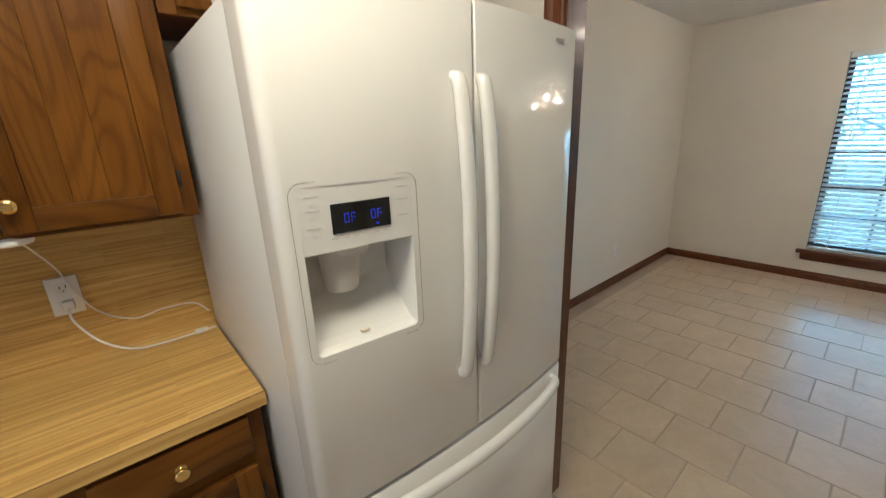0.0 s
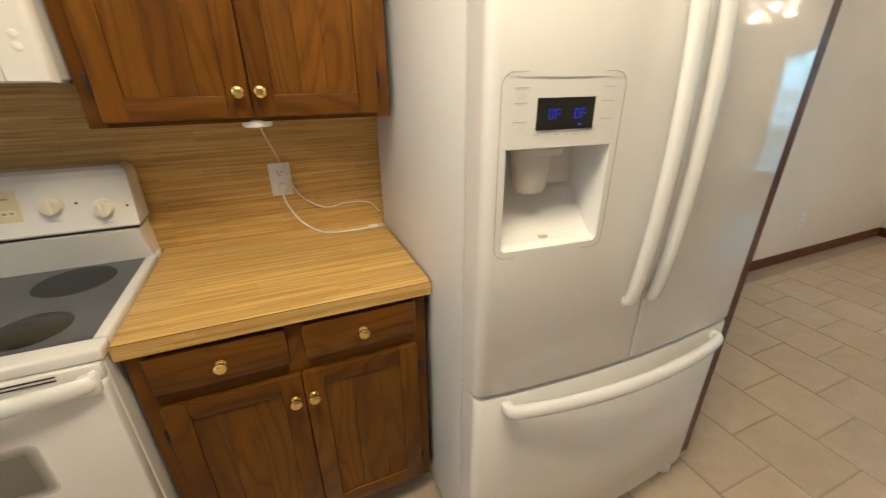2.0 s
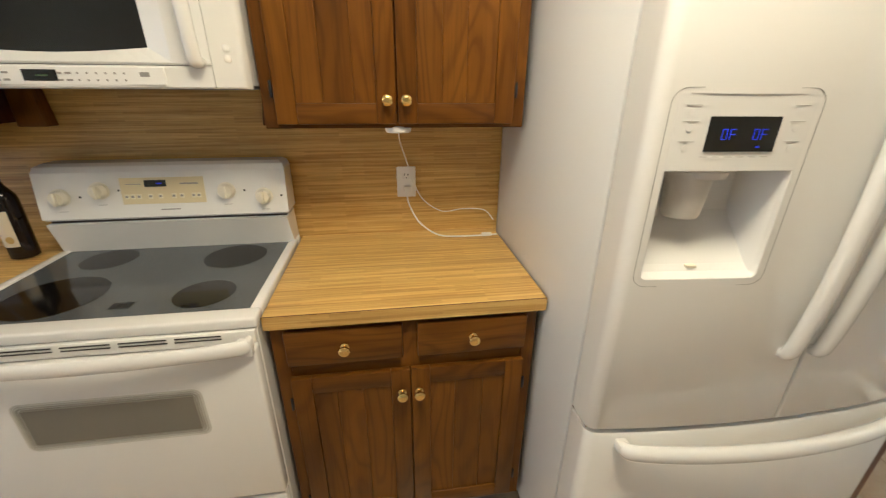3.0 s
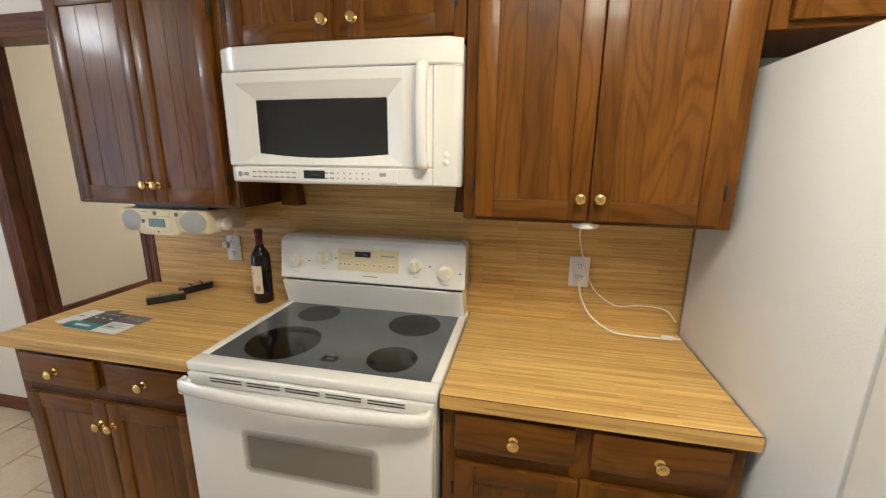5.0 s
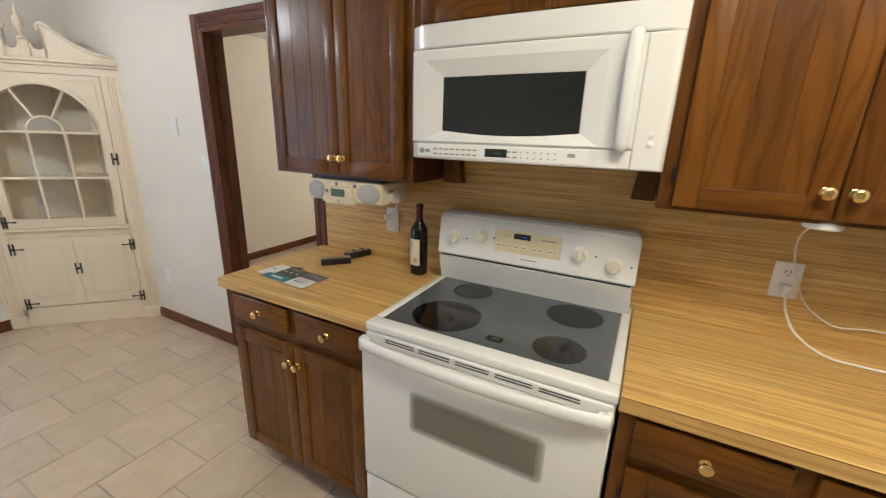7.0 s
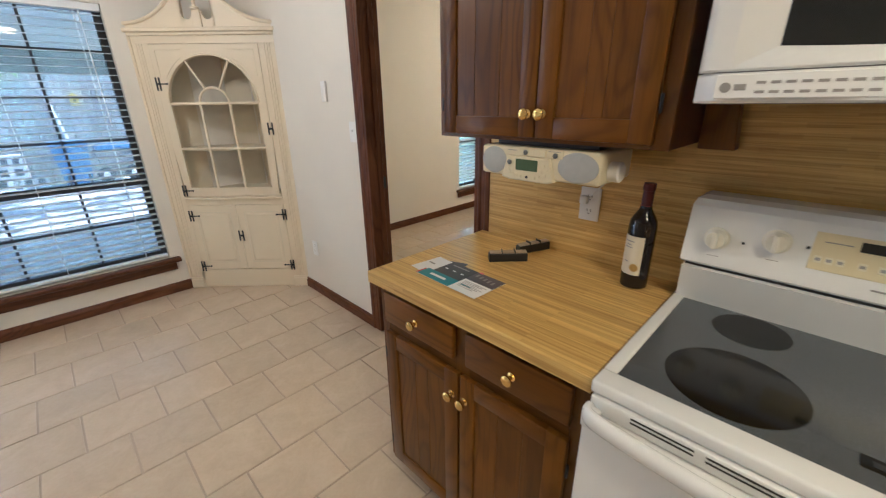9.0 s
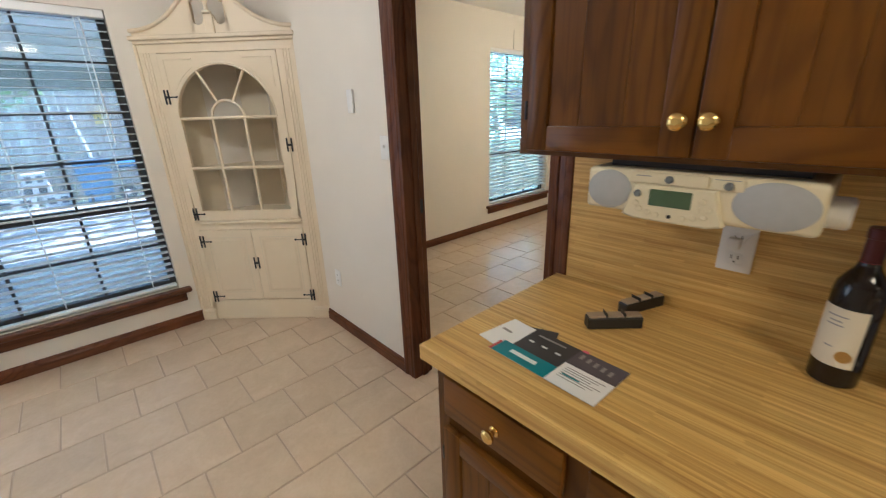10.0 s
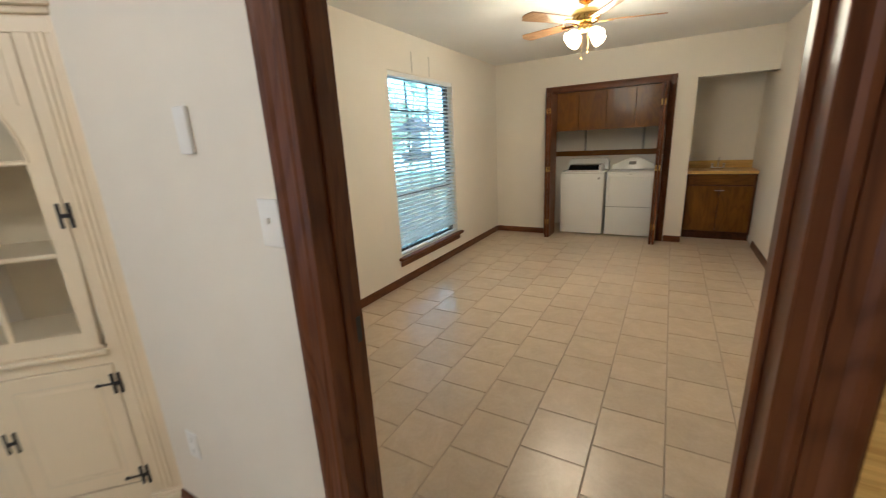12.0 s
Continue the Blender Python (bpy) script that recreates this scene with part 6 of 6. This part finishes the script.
# ---- ceiling fan in the utility room ----
fan = thing("ceiling_fan", (-1.86, 5.8, 2.5), "brass ceiling fan with pale wooden blades and lit glass shades", "ceiling fan")
FXc, FYc = -1.86, 5.8
part("canopy", lathe([(0.02, -0.055), (0.055, -0.035), (0.068, 0.0)], (FXc, FYc, 2.499), "z", 24), M_BRASS, fan, smooth=True)
part("down_rod", lathe([(0.012, 0.0), (0.012, 0.07)], (FXc, FYc, 2.40), "z", 12), M_BRASS, fan, smooth=True)
part("motor", lathe([(0.05, 0.0), (0.095, 0.012), (0.11, 0.04), (0.11, 0.075), (0.09, 0.10), (0.03, 0.112)], (FXc, FYc, 2.30), "z", 28), M_BRASS, fan, smooth=True)
M_BLADE = wood("pale_blade_wood", (0.30, 0.17, 0.08), (0.42, 0.26, 0.13), (0.52, 0.35, 0.20), axis="x", coat=0.1)
for k in range(5):
    a = radians(18 + 72 * k)
    mtx = Matrix.Translation((FXc, FYc, 2.318)) @ Matrix.Rotation(a, 4, "Z") @ Matrix.Rotation(radians(11), 4, "X")
    bm = bmesh.new()
    n = 14
    top_, bot_ = [], []
    for i in range(n + 1):
        t = i / n
        wdt = 0.052 + 0.016 * t
        if t > 0.9:
            wdt *= math.sqrt(max(0.05, 1 - ((t - 0.9) / 0.1) ** 2))
        x = 0.17 + 0.43 * t
        top_.append((bm.verts.new((x, -wdt, 0.003)), bm.verts.new((x, wdt, 0.003))))
        bot_.append((bm.verts.new((x, -wdt, -0.003)), bm.verts.new((x, wdt, -0.003))))
    for i in range(n):
        bm.faces.new((top_[i][0], top_[i + 1][0], top_[i + 1][1], top_[i][1]))
        bm.faces.new((bot_[i][1], bot_[i + 1][1], bot_[i + 1][0], bot_[i][0]))
        bm.faces.new((top_[i][0], bot_[i][0], bot_[i + 1][0], top_[i + 1][0]))
        bm.faces.new((top_[i][1], top_[i + 1][1], bot_[i + 1][1], bot_[i][1]))
    bm.faces.new((top_[0][1], bot_[0][1], bot_[0][0], top_[0][0]))
    bm.faces.new((top_[n][0], bot_[n][0], bot_[n][1], top_[n][1]))
    bmesh.ops.recalc_face_normals(bm, faces=bm.faces[:])
    bmesh.ops.transform(bm, matrix=mtx, verts=bm.verts)
    bl = part("blade", bm, M_BLADE, fan, "pale wooden blade")
    part("blade_iron", box(0.09, 0.21, -0.016, 0.016, -0.010, -0.004, 0.002, m=mtx), M_BRASS, bl)
part("light_hub", lathe([(0.02, -0.035), (0.05, -0.02), (0.058, 0.0), (0.05, 0.03)], (FXc, FYc, 2.275), "z", 20), M_BRASS, fan, smooth=True)
for k in range(4):
    a = radians(50 + 90 * k)
    d = Vector((math.cos(a), math.sin(a), -0.75)).normalized()
    base = Vector((FXc, FYc, 2.262)) + Vector((math.cos(a), math.sin(a), 0)) * 0.05
    arm = part("lamp_arm", sweep([base - d * 0.02, base + d * 0.035], 0.011, 10), M_BRASS, fan, smooth=True)
    pts = [base + d * (0.035 + 0.095 * i / 8) for i in range(9)]
    rad = [0.020, 0.030, 0.038, 0.043, 0.046, 0.047, 0.049, 0.052, 0.054]
    part("shade", sweep(pts, rad, 18), M_BULB, arm, "lit tulip glass shade", smooth=True)
for dx, ln in ((-0.02, 0.20), (0.03, 0.16)):
    c = part("pull_chain", sweep([(FXc + dx, FYc - 0.03, 2.25), (FXc + dx, FYc - 0.03, 2.25 - ln)], 0.0014, 6), M_BRASS, fan)
    part("chain_bob", lathe([(0.002, 0.02), (0.007, 0.010), (0.004, 0.0)][::-1], (FXc + dx, FYc - 0.03, 2.235 - ln), "z", 10), M_BRASS, c, smooth=True)

# ---- dining-room chandelier, known from its reflection ----
ch = thing("chandelier", (5.0, 0.66, 2.5), "small brass chandelier with lit bulbs", "chandelier")
part("canopy", lathe([(0.02, -0.04), (0.05, -0.02), (0.06, 0.0)], (5.0, 0.66, 2.499), "z", 20), M_BRASS, ch, smooth=True)
part("stem", lathe([(0.008, 0), (0.008, 0.08), (0.02, 0.10), (0.008, 0.12), (0.008, 0.18)], (5.0, 0.66, 2.285), "z", 14), M_BRASS, ch, smooth=True)
for k in range(5):
    a = radians(20 + 72 * k)
    ex_, ey_ = math.cos(a), math.sin(a)
    arm = part("arm", sweep(smooth_path([(5.0 + 0.01 * ex_, 0.66 + 0.01 * ey_, 2.32), (5.0 + 0.11 * ex_, 0.66 + 0.11 * ey_, 2.24), (5.0 + 0.21 * ex_, 0.66 + 0.21 * ey_, 2.28), (5.0 + 0.22 * ex_, 0.66 + 0.22 * ey_, 2.33)], 6), 0.007, 8), M_BRASS, ch, smooth=True)
    part("bulb", lathe([(0.010, 0.0), (0.022, 0.025), (0.027, 0.05), (0.016, 0.08), (0.003, 0.105)], (5.0 + 0.22 * ex_, 0.66 + 0.22 * ey_, 2.335), "z", 14), M_BULB, arm, "lit glass bulb", smooth=True)
# flat panel light over the kitchen, added round fill light over the breakfast corner
kx, ky = LAMP_K
t = thing("ceiling_panel_light", (kx, ky, 2.5), "long flat ceiling panel light in a white frame", "ceiling light")
for x0, x1, y0, y1 in ((kx - 0.44, kx + 0.44, ky - 0.20, ky - 0.165), (kx - 0.44, kx + 0.44, ky + 0.165, ky + 0.20), (kx - 0.44, kx - 0.405, ky - 0.165, ky + 0.165), (kx + 0.405, kx + 0.44, ky - 0.165, ky + 0.165)):
    part("frame_rail", box(x0, x1, y0, y1, 2.405, 2.4995, 0.004), M_PLAST, t)
part("lens", box(kx - 0.405, kx + 0.405, ky - 0.165, ky + 0.165, 2.420, 2.430), M_DIFF, t, "lit white lens")
bx0, by0 = LAMP_B
t = thing("breakfast_fill_light", (bx0, by0, 2.5), "round flush light with a brass rim, added unseen around the fill lamp", "ceiling light")
part("pan", lathe([(0.19, -0.02), (0.20, -0.012), (0.20, 0.0)], (bx0, by0, 2.4995), "z", 32), M_BRASS, t, smooth=True)
part("diffuser", lathe([(0.05, -0.035), (0.13, -0.030), (0.178, -0.012), (0.18, 0.0)], (bx0, by0, 2.4795), "z", 32), M_DIFF, t, "lit white glass diffuser", smooth=True)

# ---- outdoors ----
def grass_mat():
    n = Nodes("lawn")
    v = n.coords((1, 1, 1), False)
    f = n.noise(v, 14, 5)
    n.set(Base_Color=n.ramp(f, [(0.3, (0.11, 0.14, 0.065)), (0.7, (0.24, 0.27, 0.15))]), Roughness=0.9)
    n.bump(n.noise(v, 120, 3), 0.8, 0.02)
    return n.mat


M_CONC = painted("concrete", (0.42, 0.42, 0.41), 0.85, 0.12, 0.4, 60)
M_FENCE = wood("weathered_fence_wood", (0.32, 0.325, 0.33), (0.48, 0.48, 0.48), (0.60, 0.60, 0.60), axis="z", rough=0.8, coat=0.0)
M_PORCH = painted("porch_white", (0.80, 0.81, 0.82), 0.7, 0.03, 0.1, 60)
M_BEAM = painted("grey_green_beam", (0.23, 0.27, 0.25), 0.6, 0.05, 0.1, 60)
bm = bmesh.new()
gv = [bm.verts.new(p) for p in ((-400, -400, -0.14), (400, -400, -0.14), (400, 400, -0.14), (-400, 400, -0.14))]
bm.faces.new(gv)
tagged(part("ground", bm, grass_mat()), kind="structure")
slab("patio_slab", -11.4, XW - 0.165, -4.0, 4.6, -0.16, -0.09, M_CONC)
pc = thing("patio_cover", (-5.0, 0.5, 2.3), "white patio roof on a grey-green beam", "patio cover")
part("roof", box(-6.9, XW - 0.17, -3.5, 4.4, 2.34, 2.42), M_PORCH, pc)
part("beam", box(-6.60, -6.46, -3.5, 4.4, 1.79, 2.03, 0.004), M_BEAM, pc, "grey-green beam")
part("soffit_band", box(-6.60, -6.46, -3.5, 4.4, 2.031, 2.339), M_PORCH, pc)
for y in (-3.3, 4.3):
    part("post", box(-6.58, -6.48, y - 0.05, y + 0.05, -0.09, 1.79, 0.004), M_BEAM, pc)
fen = thing("fence", (-11.9, 2.0, 0), "tall weathered grey board fence behind the patio", "fence")
rf = random.Random(11)
y = -6.0
while y < 12.0:
    w = rf.uniform(0.135, 0.15)
    part("board", box(-11.92 + rf.uniform(-0.01, 0.01), -11.90, y, y + w - 0.008, -0.14, 2.45 + rf.uniform(-0.03, 0.03)), M_FENCE, fen)
    y += w
for z in (0.3, 1.3, 2.2):
    part("rail", box(-11.96, -11.921, -6.0, 12.0, z, z + 0.09), M_FENCE, fen)


def simple(name, label, category, base):
    return thing(name, base, label, category)


bh = simple("birdhouse", "small yellow wooden birdhouse on the fence", "birdhouse", (-11.8, 2.25, 1.5))
M_YEL = painted("yellow_paint", (0.68, 0.52, 0.10), 0.6, 0.06)
part("box", box(-11.895, -11.76, 2.17, 2.31, 1.44, 1.62, 0.004), M_YEL, bh)
part("roof", guard(-11.90, -11.73, [(0, 2.14, 2.34, 1.6205), (0, 2.15, 2.33, 1.635), (0.01, 2.235, 2.245, 1.70)]), M_YEL, bh)
part("hole", lathe([(0.022, 0), (0.022, 0.002)], (-11.76, 2.24, 1.55), "x", 16), M_BLACK, bh)
wb2 = simple("wheeled_bin", "blue plastic wheeled bin on the patio", "bin", (-11.2, 1.86, -0.09))
M_BLUEP = painted("blue_plastic", (0.06, 0.20, 0.42), 0.5, 0.05)
part("body", guard(-11.45, -10.95, [(0.05, 1.66, 2.08, -0.08), (0.0, 1.58, 2.16, 0.72)]), M_BLUEP, wb2)
part("lid", box(-11.48, -10.92, 1.56, 2.18, 0.7205, 0.77, 0.015, 2), M_BLUEP, wb2, smooth=True)
for y in (1.70, 2.02):
    part("wheel", lathe([(0.09, 0.0), (0.10, 0.008), (0.10, 0.04), (0.09, 0.048)], (-11.02, y, 0.011), "y", 18), M_BLACK, wb2, smooth=True)
cart = simple("garden_cart", "dark garden cart with two wheels and a blue tarp", "cart", (-11.1, 2.55, -0.09))
part("tray", guard(-11.4, -10.9, [(0.06, 2.30, 2.82, 0.26), (0.0, 2.22, 2.92, 0.56)]), M_GREY, cart)
part("tarp", box(-11.38, -10.92, 2.26, 2.88, 0.5605, 0.68, 0.05, 3), M_BLUEP, cart, smooth=True)
for y in (2.32, 2.80):
    wl = part("wheel", lathe([(0.14, 0.0), (0.155, 0.01), (0.155, 0.05), (0.14, 0.06)], (-10.95, y, 0.066), "x", 24), M_BLACK, cart, smooth=True)
    part("hub", lathe([(0.06, 0.0), (0.05, 0.012)], (-10.889, y, 0.066), "x", 14), M_PLAST, wl, smooth=True)
part("axle", sweep([(-10.96, 2.32, 0.066), (-10.96, 2.80, 0.066), (-11.0, 2.80, 0.30)], 0.012, 8), M_IRON, cart)
part("handle", sweep(smooth_path([(-11.0, 2.25, 0.5), (-10.95, 2.05, 0.66), (-10.95, 2.02, 0.9)], 6), 0.014, 8), M_IRON, cart, smooth=True)
pole = simple("leaning_pole", "white pole leaning against the fence", "pole", (-11.5, 1.95, -0.09))
part("shaft", sweep([(-11.50, 2.05, -0.09), (-11.86, 1.78, 1.72)], 0.032, 10), M_PORCH, pole, smooth=True)
M_BLOCK = painted("pale_concrete_block", (0.62, 0.62, 0.60), 0.85, 0.08, 0.4, 80)


def block(x, y, z, w, h, d):
    t = thing("concrete_block", (x, y, z), "pale hollow concrete block by the fence", "block", "concrete blocks")
    part("shell", box(x - d / 2, x + d / 2, y - w / 2, y + w / 2, z, z + h, 0.008), M_BLOCK, t)
    for dy in (-0.23 * w, 0.23 * w):
        part("hollow", box(x + d / 2 - 0.002, x + d / 2 + 0.002, y + dy - 0.13 * w, y + dy + 0.13 * w, z + 0.2 * h, z + 0.8 * h), M_SEAM, t)


for k, (y, z, w) in enumerate(((0.05, -0.09, 0.5), (0.62, -0.09, 0.6), (1.22, -0.09, 0.42), (0.10, 0.131, 0.4), (0.95, 0.131, 0.45), (-0.6, -0.09, 0.5), (-0.5, 0.131, 0.4), (1.12, 0.352, 0.34))):
    if k == 7:
        y, z = 0.98, 0.352
    block(-11.35, y, z, w, 0.22, 0.22)


def leaf_cloud(centre, size, count, seed, leaf=0.07):
    """Many small folded leaves scattered in a lumpy crown."""
    r = random.Random(seed)
    verts, faces = [], []
    lumps = [(Vector((r.uniform(-1, 1), r.uniform(-1, 1), r.uniform(-0.8, 1))), r.uniform(0.3, 0.55)) for _ in range(14)]
    for _ in range(count):
        l, rad = r.choice(lumps)
        d = Vector((r.gauss(0, 1), r.gauss(0, 1), r.gauss(0, 1))).normalized() * rad * r.uniform(0.55, 1.0)
        p = Vector(((l.x + d.x) * size[0], (l.y + d.y) * size[1], (l.z + d.z) * size[2])) + Vector(centre)
        if p.z < 0.0:
            continue
        rot = Euler((r.uniform(0, 6), r.uniform(0, 6), r.uniform(0, 6))).to_matrix()
        s = leaf * r.uniform(0.6, 1.3)
        i = len(verts)
        for q in ((-1, 0, 0), (0, -0.45, 0.12), (1, 0, 0), (0, 0.45, 0.12)):
            verts.append(p + rot @ Vector(q) * s)
        faces.append((i, i + 1, i + 2, i + 3))
    me = bpy.data.meshes.new("crown")
    me.from_pydata(verts, [], faces)
    return me


def foliage_mat():
    n = Nodes("leaf_green")
    geo = n.tree.nodes.new("ShaderNodeNewGeometry")
    n.set(Base_Color=n.ramp(geo.outputs["Random Per Island"], [(0.0, (0.035, 0.075, 0.015)), (0.5, (0.075, 0.14, 0.03)), (1.0, (0.14, 0.21, 0.05))]), Roughness=0.5, Transmission_Weight=0.0)
    tr = n.tree.nodes.new("ShaderNodeBsdfTranslucent")
    tr.inputs["Color"].default_value = (0.46, 0.66, 0.34, 1)
    mx = n.tree.nodes.new("ShaderNodeMixShader")
    mx.inputs["Fac"].default_value = 0.5
    n.link(n.bsdf.outputs["BSDF"], mx.inputs[1])
    n.link(tr.outputs["BSDF"], mx.inputs[2])
    n.link(mx.outputs["Shader"], n.tree.nodes["Material Output"].inputs["Surface"])
    return n.mat


M_LEAF = foliage_mat()
M_BARK = wood("bark", (0.05, 0.035, 0.025), (0.11, 0.08, 0.06), (0.17, 0.13, 0.10), axis="z", rough=0.9, coat=0.0)


def tree(x, y, height, size, count, seed, label, leaf=0.07):
    t = thing("tree", (x, y, -0.14), label, "tree", "garden trees")
    r = random.Random(seed)
    path = smooth_path([(x, y, -0.14), (x + 0.05, y + 0.03, height * 0.35), (x - 0.06, y, height * 0.7), (x, y + 0.05, height)], 5)
    part("trunk", sweep(path, [0.13 * (1 - 0.75 * i / (len(path) - 1)) for i in range(len(path))], 10), M_BARK, t, smooth=True)
    for k in range(5):
        a = r.uniform(0, 6.28)
        b0 = Vector(path[5 + k])
        b1 = b0 + Vector((math.cos(a) * size[0] * 0.7, math.sin(a) * size[1] * 0.7, size[2] * 0.5))
        part("limb", sweep([b0, (b0 + b1) / 2 + Vector((0, 0, 0.1)), b1], [0.05, 0.03, 0.01], 7), M_BARK, t, smooth=True)
    me = leaf_cloud((0, 0, height + 0.14), size, count, seed, leaf)
    me.materials.append(M_LEAF)
    o = new("crown", me)
    o.parent = t
    return t


tree(-8.4, 10.4, 1.5, (1.5, 1.9, 1.3), 2000, 3, "leafy green garden tree beyond the blind")
tree(-10.6, 14.0, 2.0, (1.9, 2.2, 2.0), 2400, 5, "tall leafy tree beside the fence", 0.1)
tree(14.8, 0.9, 2.4, (1.8, 2.4, 1.7), 1800, 7, "leafy tree beyond the dining-room window")
tree(17.5, -2.6, 2.6, (2.2, 2.6, 2.2), 2200, 9, "large leafy tree across the lawn", 0.11)
tree(-13.6, -1.5, 3.4, (1.8, 2.6, 1.6), 3600, 12, "leafy tree behind the fence", 0.11)

# unseen tree, added so that its crown throws dappled shade on the patio
tree(-8.7, 6.1, 4.2, (1.5, 3.4, 1.1), 3000, 21, "broad leafy tree added out of view to shade the patio", 0.15)
# added glowing walls past the trees; pale haze and window brightness are in their emission
hz = Nodes("glowing_backdrop")
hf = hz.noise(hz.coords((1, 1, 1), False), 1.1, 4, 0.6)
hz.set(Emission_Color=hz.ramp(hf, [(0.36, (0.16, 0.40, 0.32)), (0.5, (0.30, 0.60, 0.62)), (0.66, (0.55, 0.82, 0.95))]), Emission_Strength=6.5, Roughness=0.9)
M_GLOW = hz.mat
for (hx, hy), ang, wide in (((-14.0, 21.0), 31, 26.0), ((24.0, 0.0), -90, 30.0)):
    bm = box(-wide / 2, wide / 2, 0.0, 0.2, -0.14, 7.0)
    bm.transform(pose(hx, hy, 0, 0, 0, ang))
    tagged(part("backdrop", bm, M_GLOW), kind="structure")

# feeder hanging outside the utility-room window
fd = thing("hanging_feeder", (-4.25, 6.85, 1.4), "dark hanging metal bird feeder outside the window", "feeder")
part("roof", guard(-4.40, -4.10, [(0, 6.62, 7.10, 1.62), (0.02, 6.66, 7.06, 1.66), (0.11, 6.80, 6.92, 1.78)]), M_IRON, fd)
part("tray", guard(-4.38, -4.12, [(0.03, 6.70, 7.02, 1.20), (0.0, 6.62, 7.10, 1.34)]), M_IRON, fd)
part("tube", lathe([(0.07, 0.0), (0.07, 0.28)], (-4.25, 6.86, 1.34), "z", 16), M_GREY, fd)
part("hanger", sweep([(-4.25, 6.86, 1.78), (-4.25, 6.86, 2.40)], 0.006, 6), M_IRON, fd)
part("bracket", sweep([(-3.715, 6.86, 2.40), (-4.26, 6.86, 2.40)], 0.010, 6), M_IRON, fd)
for y in (5.80, 6.14):
    t = thing("wall_hook", (XW + 0.004, y, 2.1), "thin dark wire hook on the wall above the blind", "hook", "wall hooks")
    part("strand", sweep([(XW + 0.004, y, 2.14), (XW + 0.004, y, 2.34)], 0.0025, 6), M_GREY, t)

# ---- floor: grout bed and ceramic tiles in running bond ----
slab("floor", XW - 0.16, XE + 0.16, -2.05, 8.95, -0.06, -0.0035, M_GROUT)
PITCH, GROUT = 0.308, 0.0065
TX, TY = -1.386, 3.703


def tile_mesh():
    a, c, h = (PITCH - GROUT) / 2, 0.0022, 0.0035
    bm = box(-a, a, -a, a, -h, 0.0)
    top = [e for e in bm.edges if all(v.co.z > -0.001 for v in e.verts)]
    bmesh.ops.bevel(bm, geom=top, offset=c, segments=1, affect="EDGES")
    me = bpy.data.meshes.new("tile")
    bm.to_mesh(me)
    bm.free()
    me.materials.append(M_TILE)
    return me


floor_tiles = thing("tile_floor", (-1.0, 2.0, 0), "beige ceramic floor tiles laid in running bond", "floor", kind="structure")
shared = tile_mesh()
ROOMS = ((XW, 2.32, -1.7, YS2), (2.32, XE, -1.9, YN), (DX0 + 0.008, DX1 - 0.008, YS2, YB), (XW, -0.2, YB, YFB))
NEAR = ((-3.5, -0.9, 1.0, 6.3), (1.2, 4.9, 0.9, 2.7), (-1.4, 0.0, 0.9, 2.2))
rest = bmesh.new()
rng_tiles = random.Random(4)
count = 0
for i in range(-9, 26):
    cx = TX + PITCH * (i + 0.5)
    for j in range(-22, 20):
        cy = TY + PITCH * (j + 0.5 + (0.5 if i % 2 == 0 else 0.0))
        for (x0, x1, y0, y1) in ROOMS:
            a = (PITCH - GROUT) / 2
            lx0, lx1, ly0, ly1 = max(cx - a, x0), min(cx + a, x1), max(cy - a, y0), min(cy + a, y1)
            if lx1 - lx0 < 0.01 or ly1 - ly0 < 0.01:
                continue
            whole = lx1 - lx0 > 2 * a - 1e-6 and ly1 - ly0 > 2 * a - 1e-6
            near = any(p <= cx <= q and r <= cy <= s for p, q, r, s in NEAR)
            dz = rng_tiles.uniform(-0.0004, 0.0004)
            if whole and near and count < 300:
                t = new("tile", shared)
                t.parent = floor_tiles
                t.location = (cx + 1.0, cy - 2.0, dz)
                t.rotation_euler = (rng_tiles.uniform(-0.002, 0.002), rng_tiles.uniform(-0.002, 0.002), rng_tiles.randrange(4) * math.pi / 2)
                count += 1
            else:
                v = [rest.verts.new(p) for p in ((lx0, ly0, dz), (lx1, ly0, dz), (lx1, ly1, dz), (lx0, ly1, dz))]
                w = [rest.verts.new((p.co.x, p.co.y, -0.0036)) for p in v]
                rest.faces.new(v)
                for k in range(4):
                    rest.faces.new((w[k], w[(k + 1) % 4], v[(k + 1) % 4], v[k]))
part("further_tiles", rest, M_TILE, floor_tiles, kind="stuff")
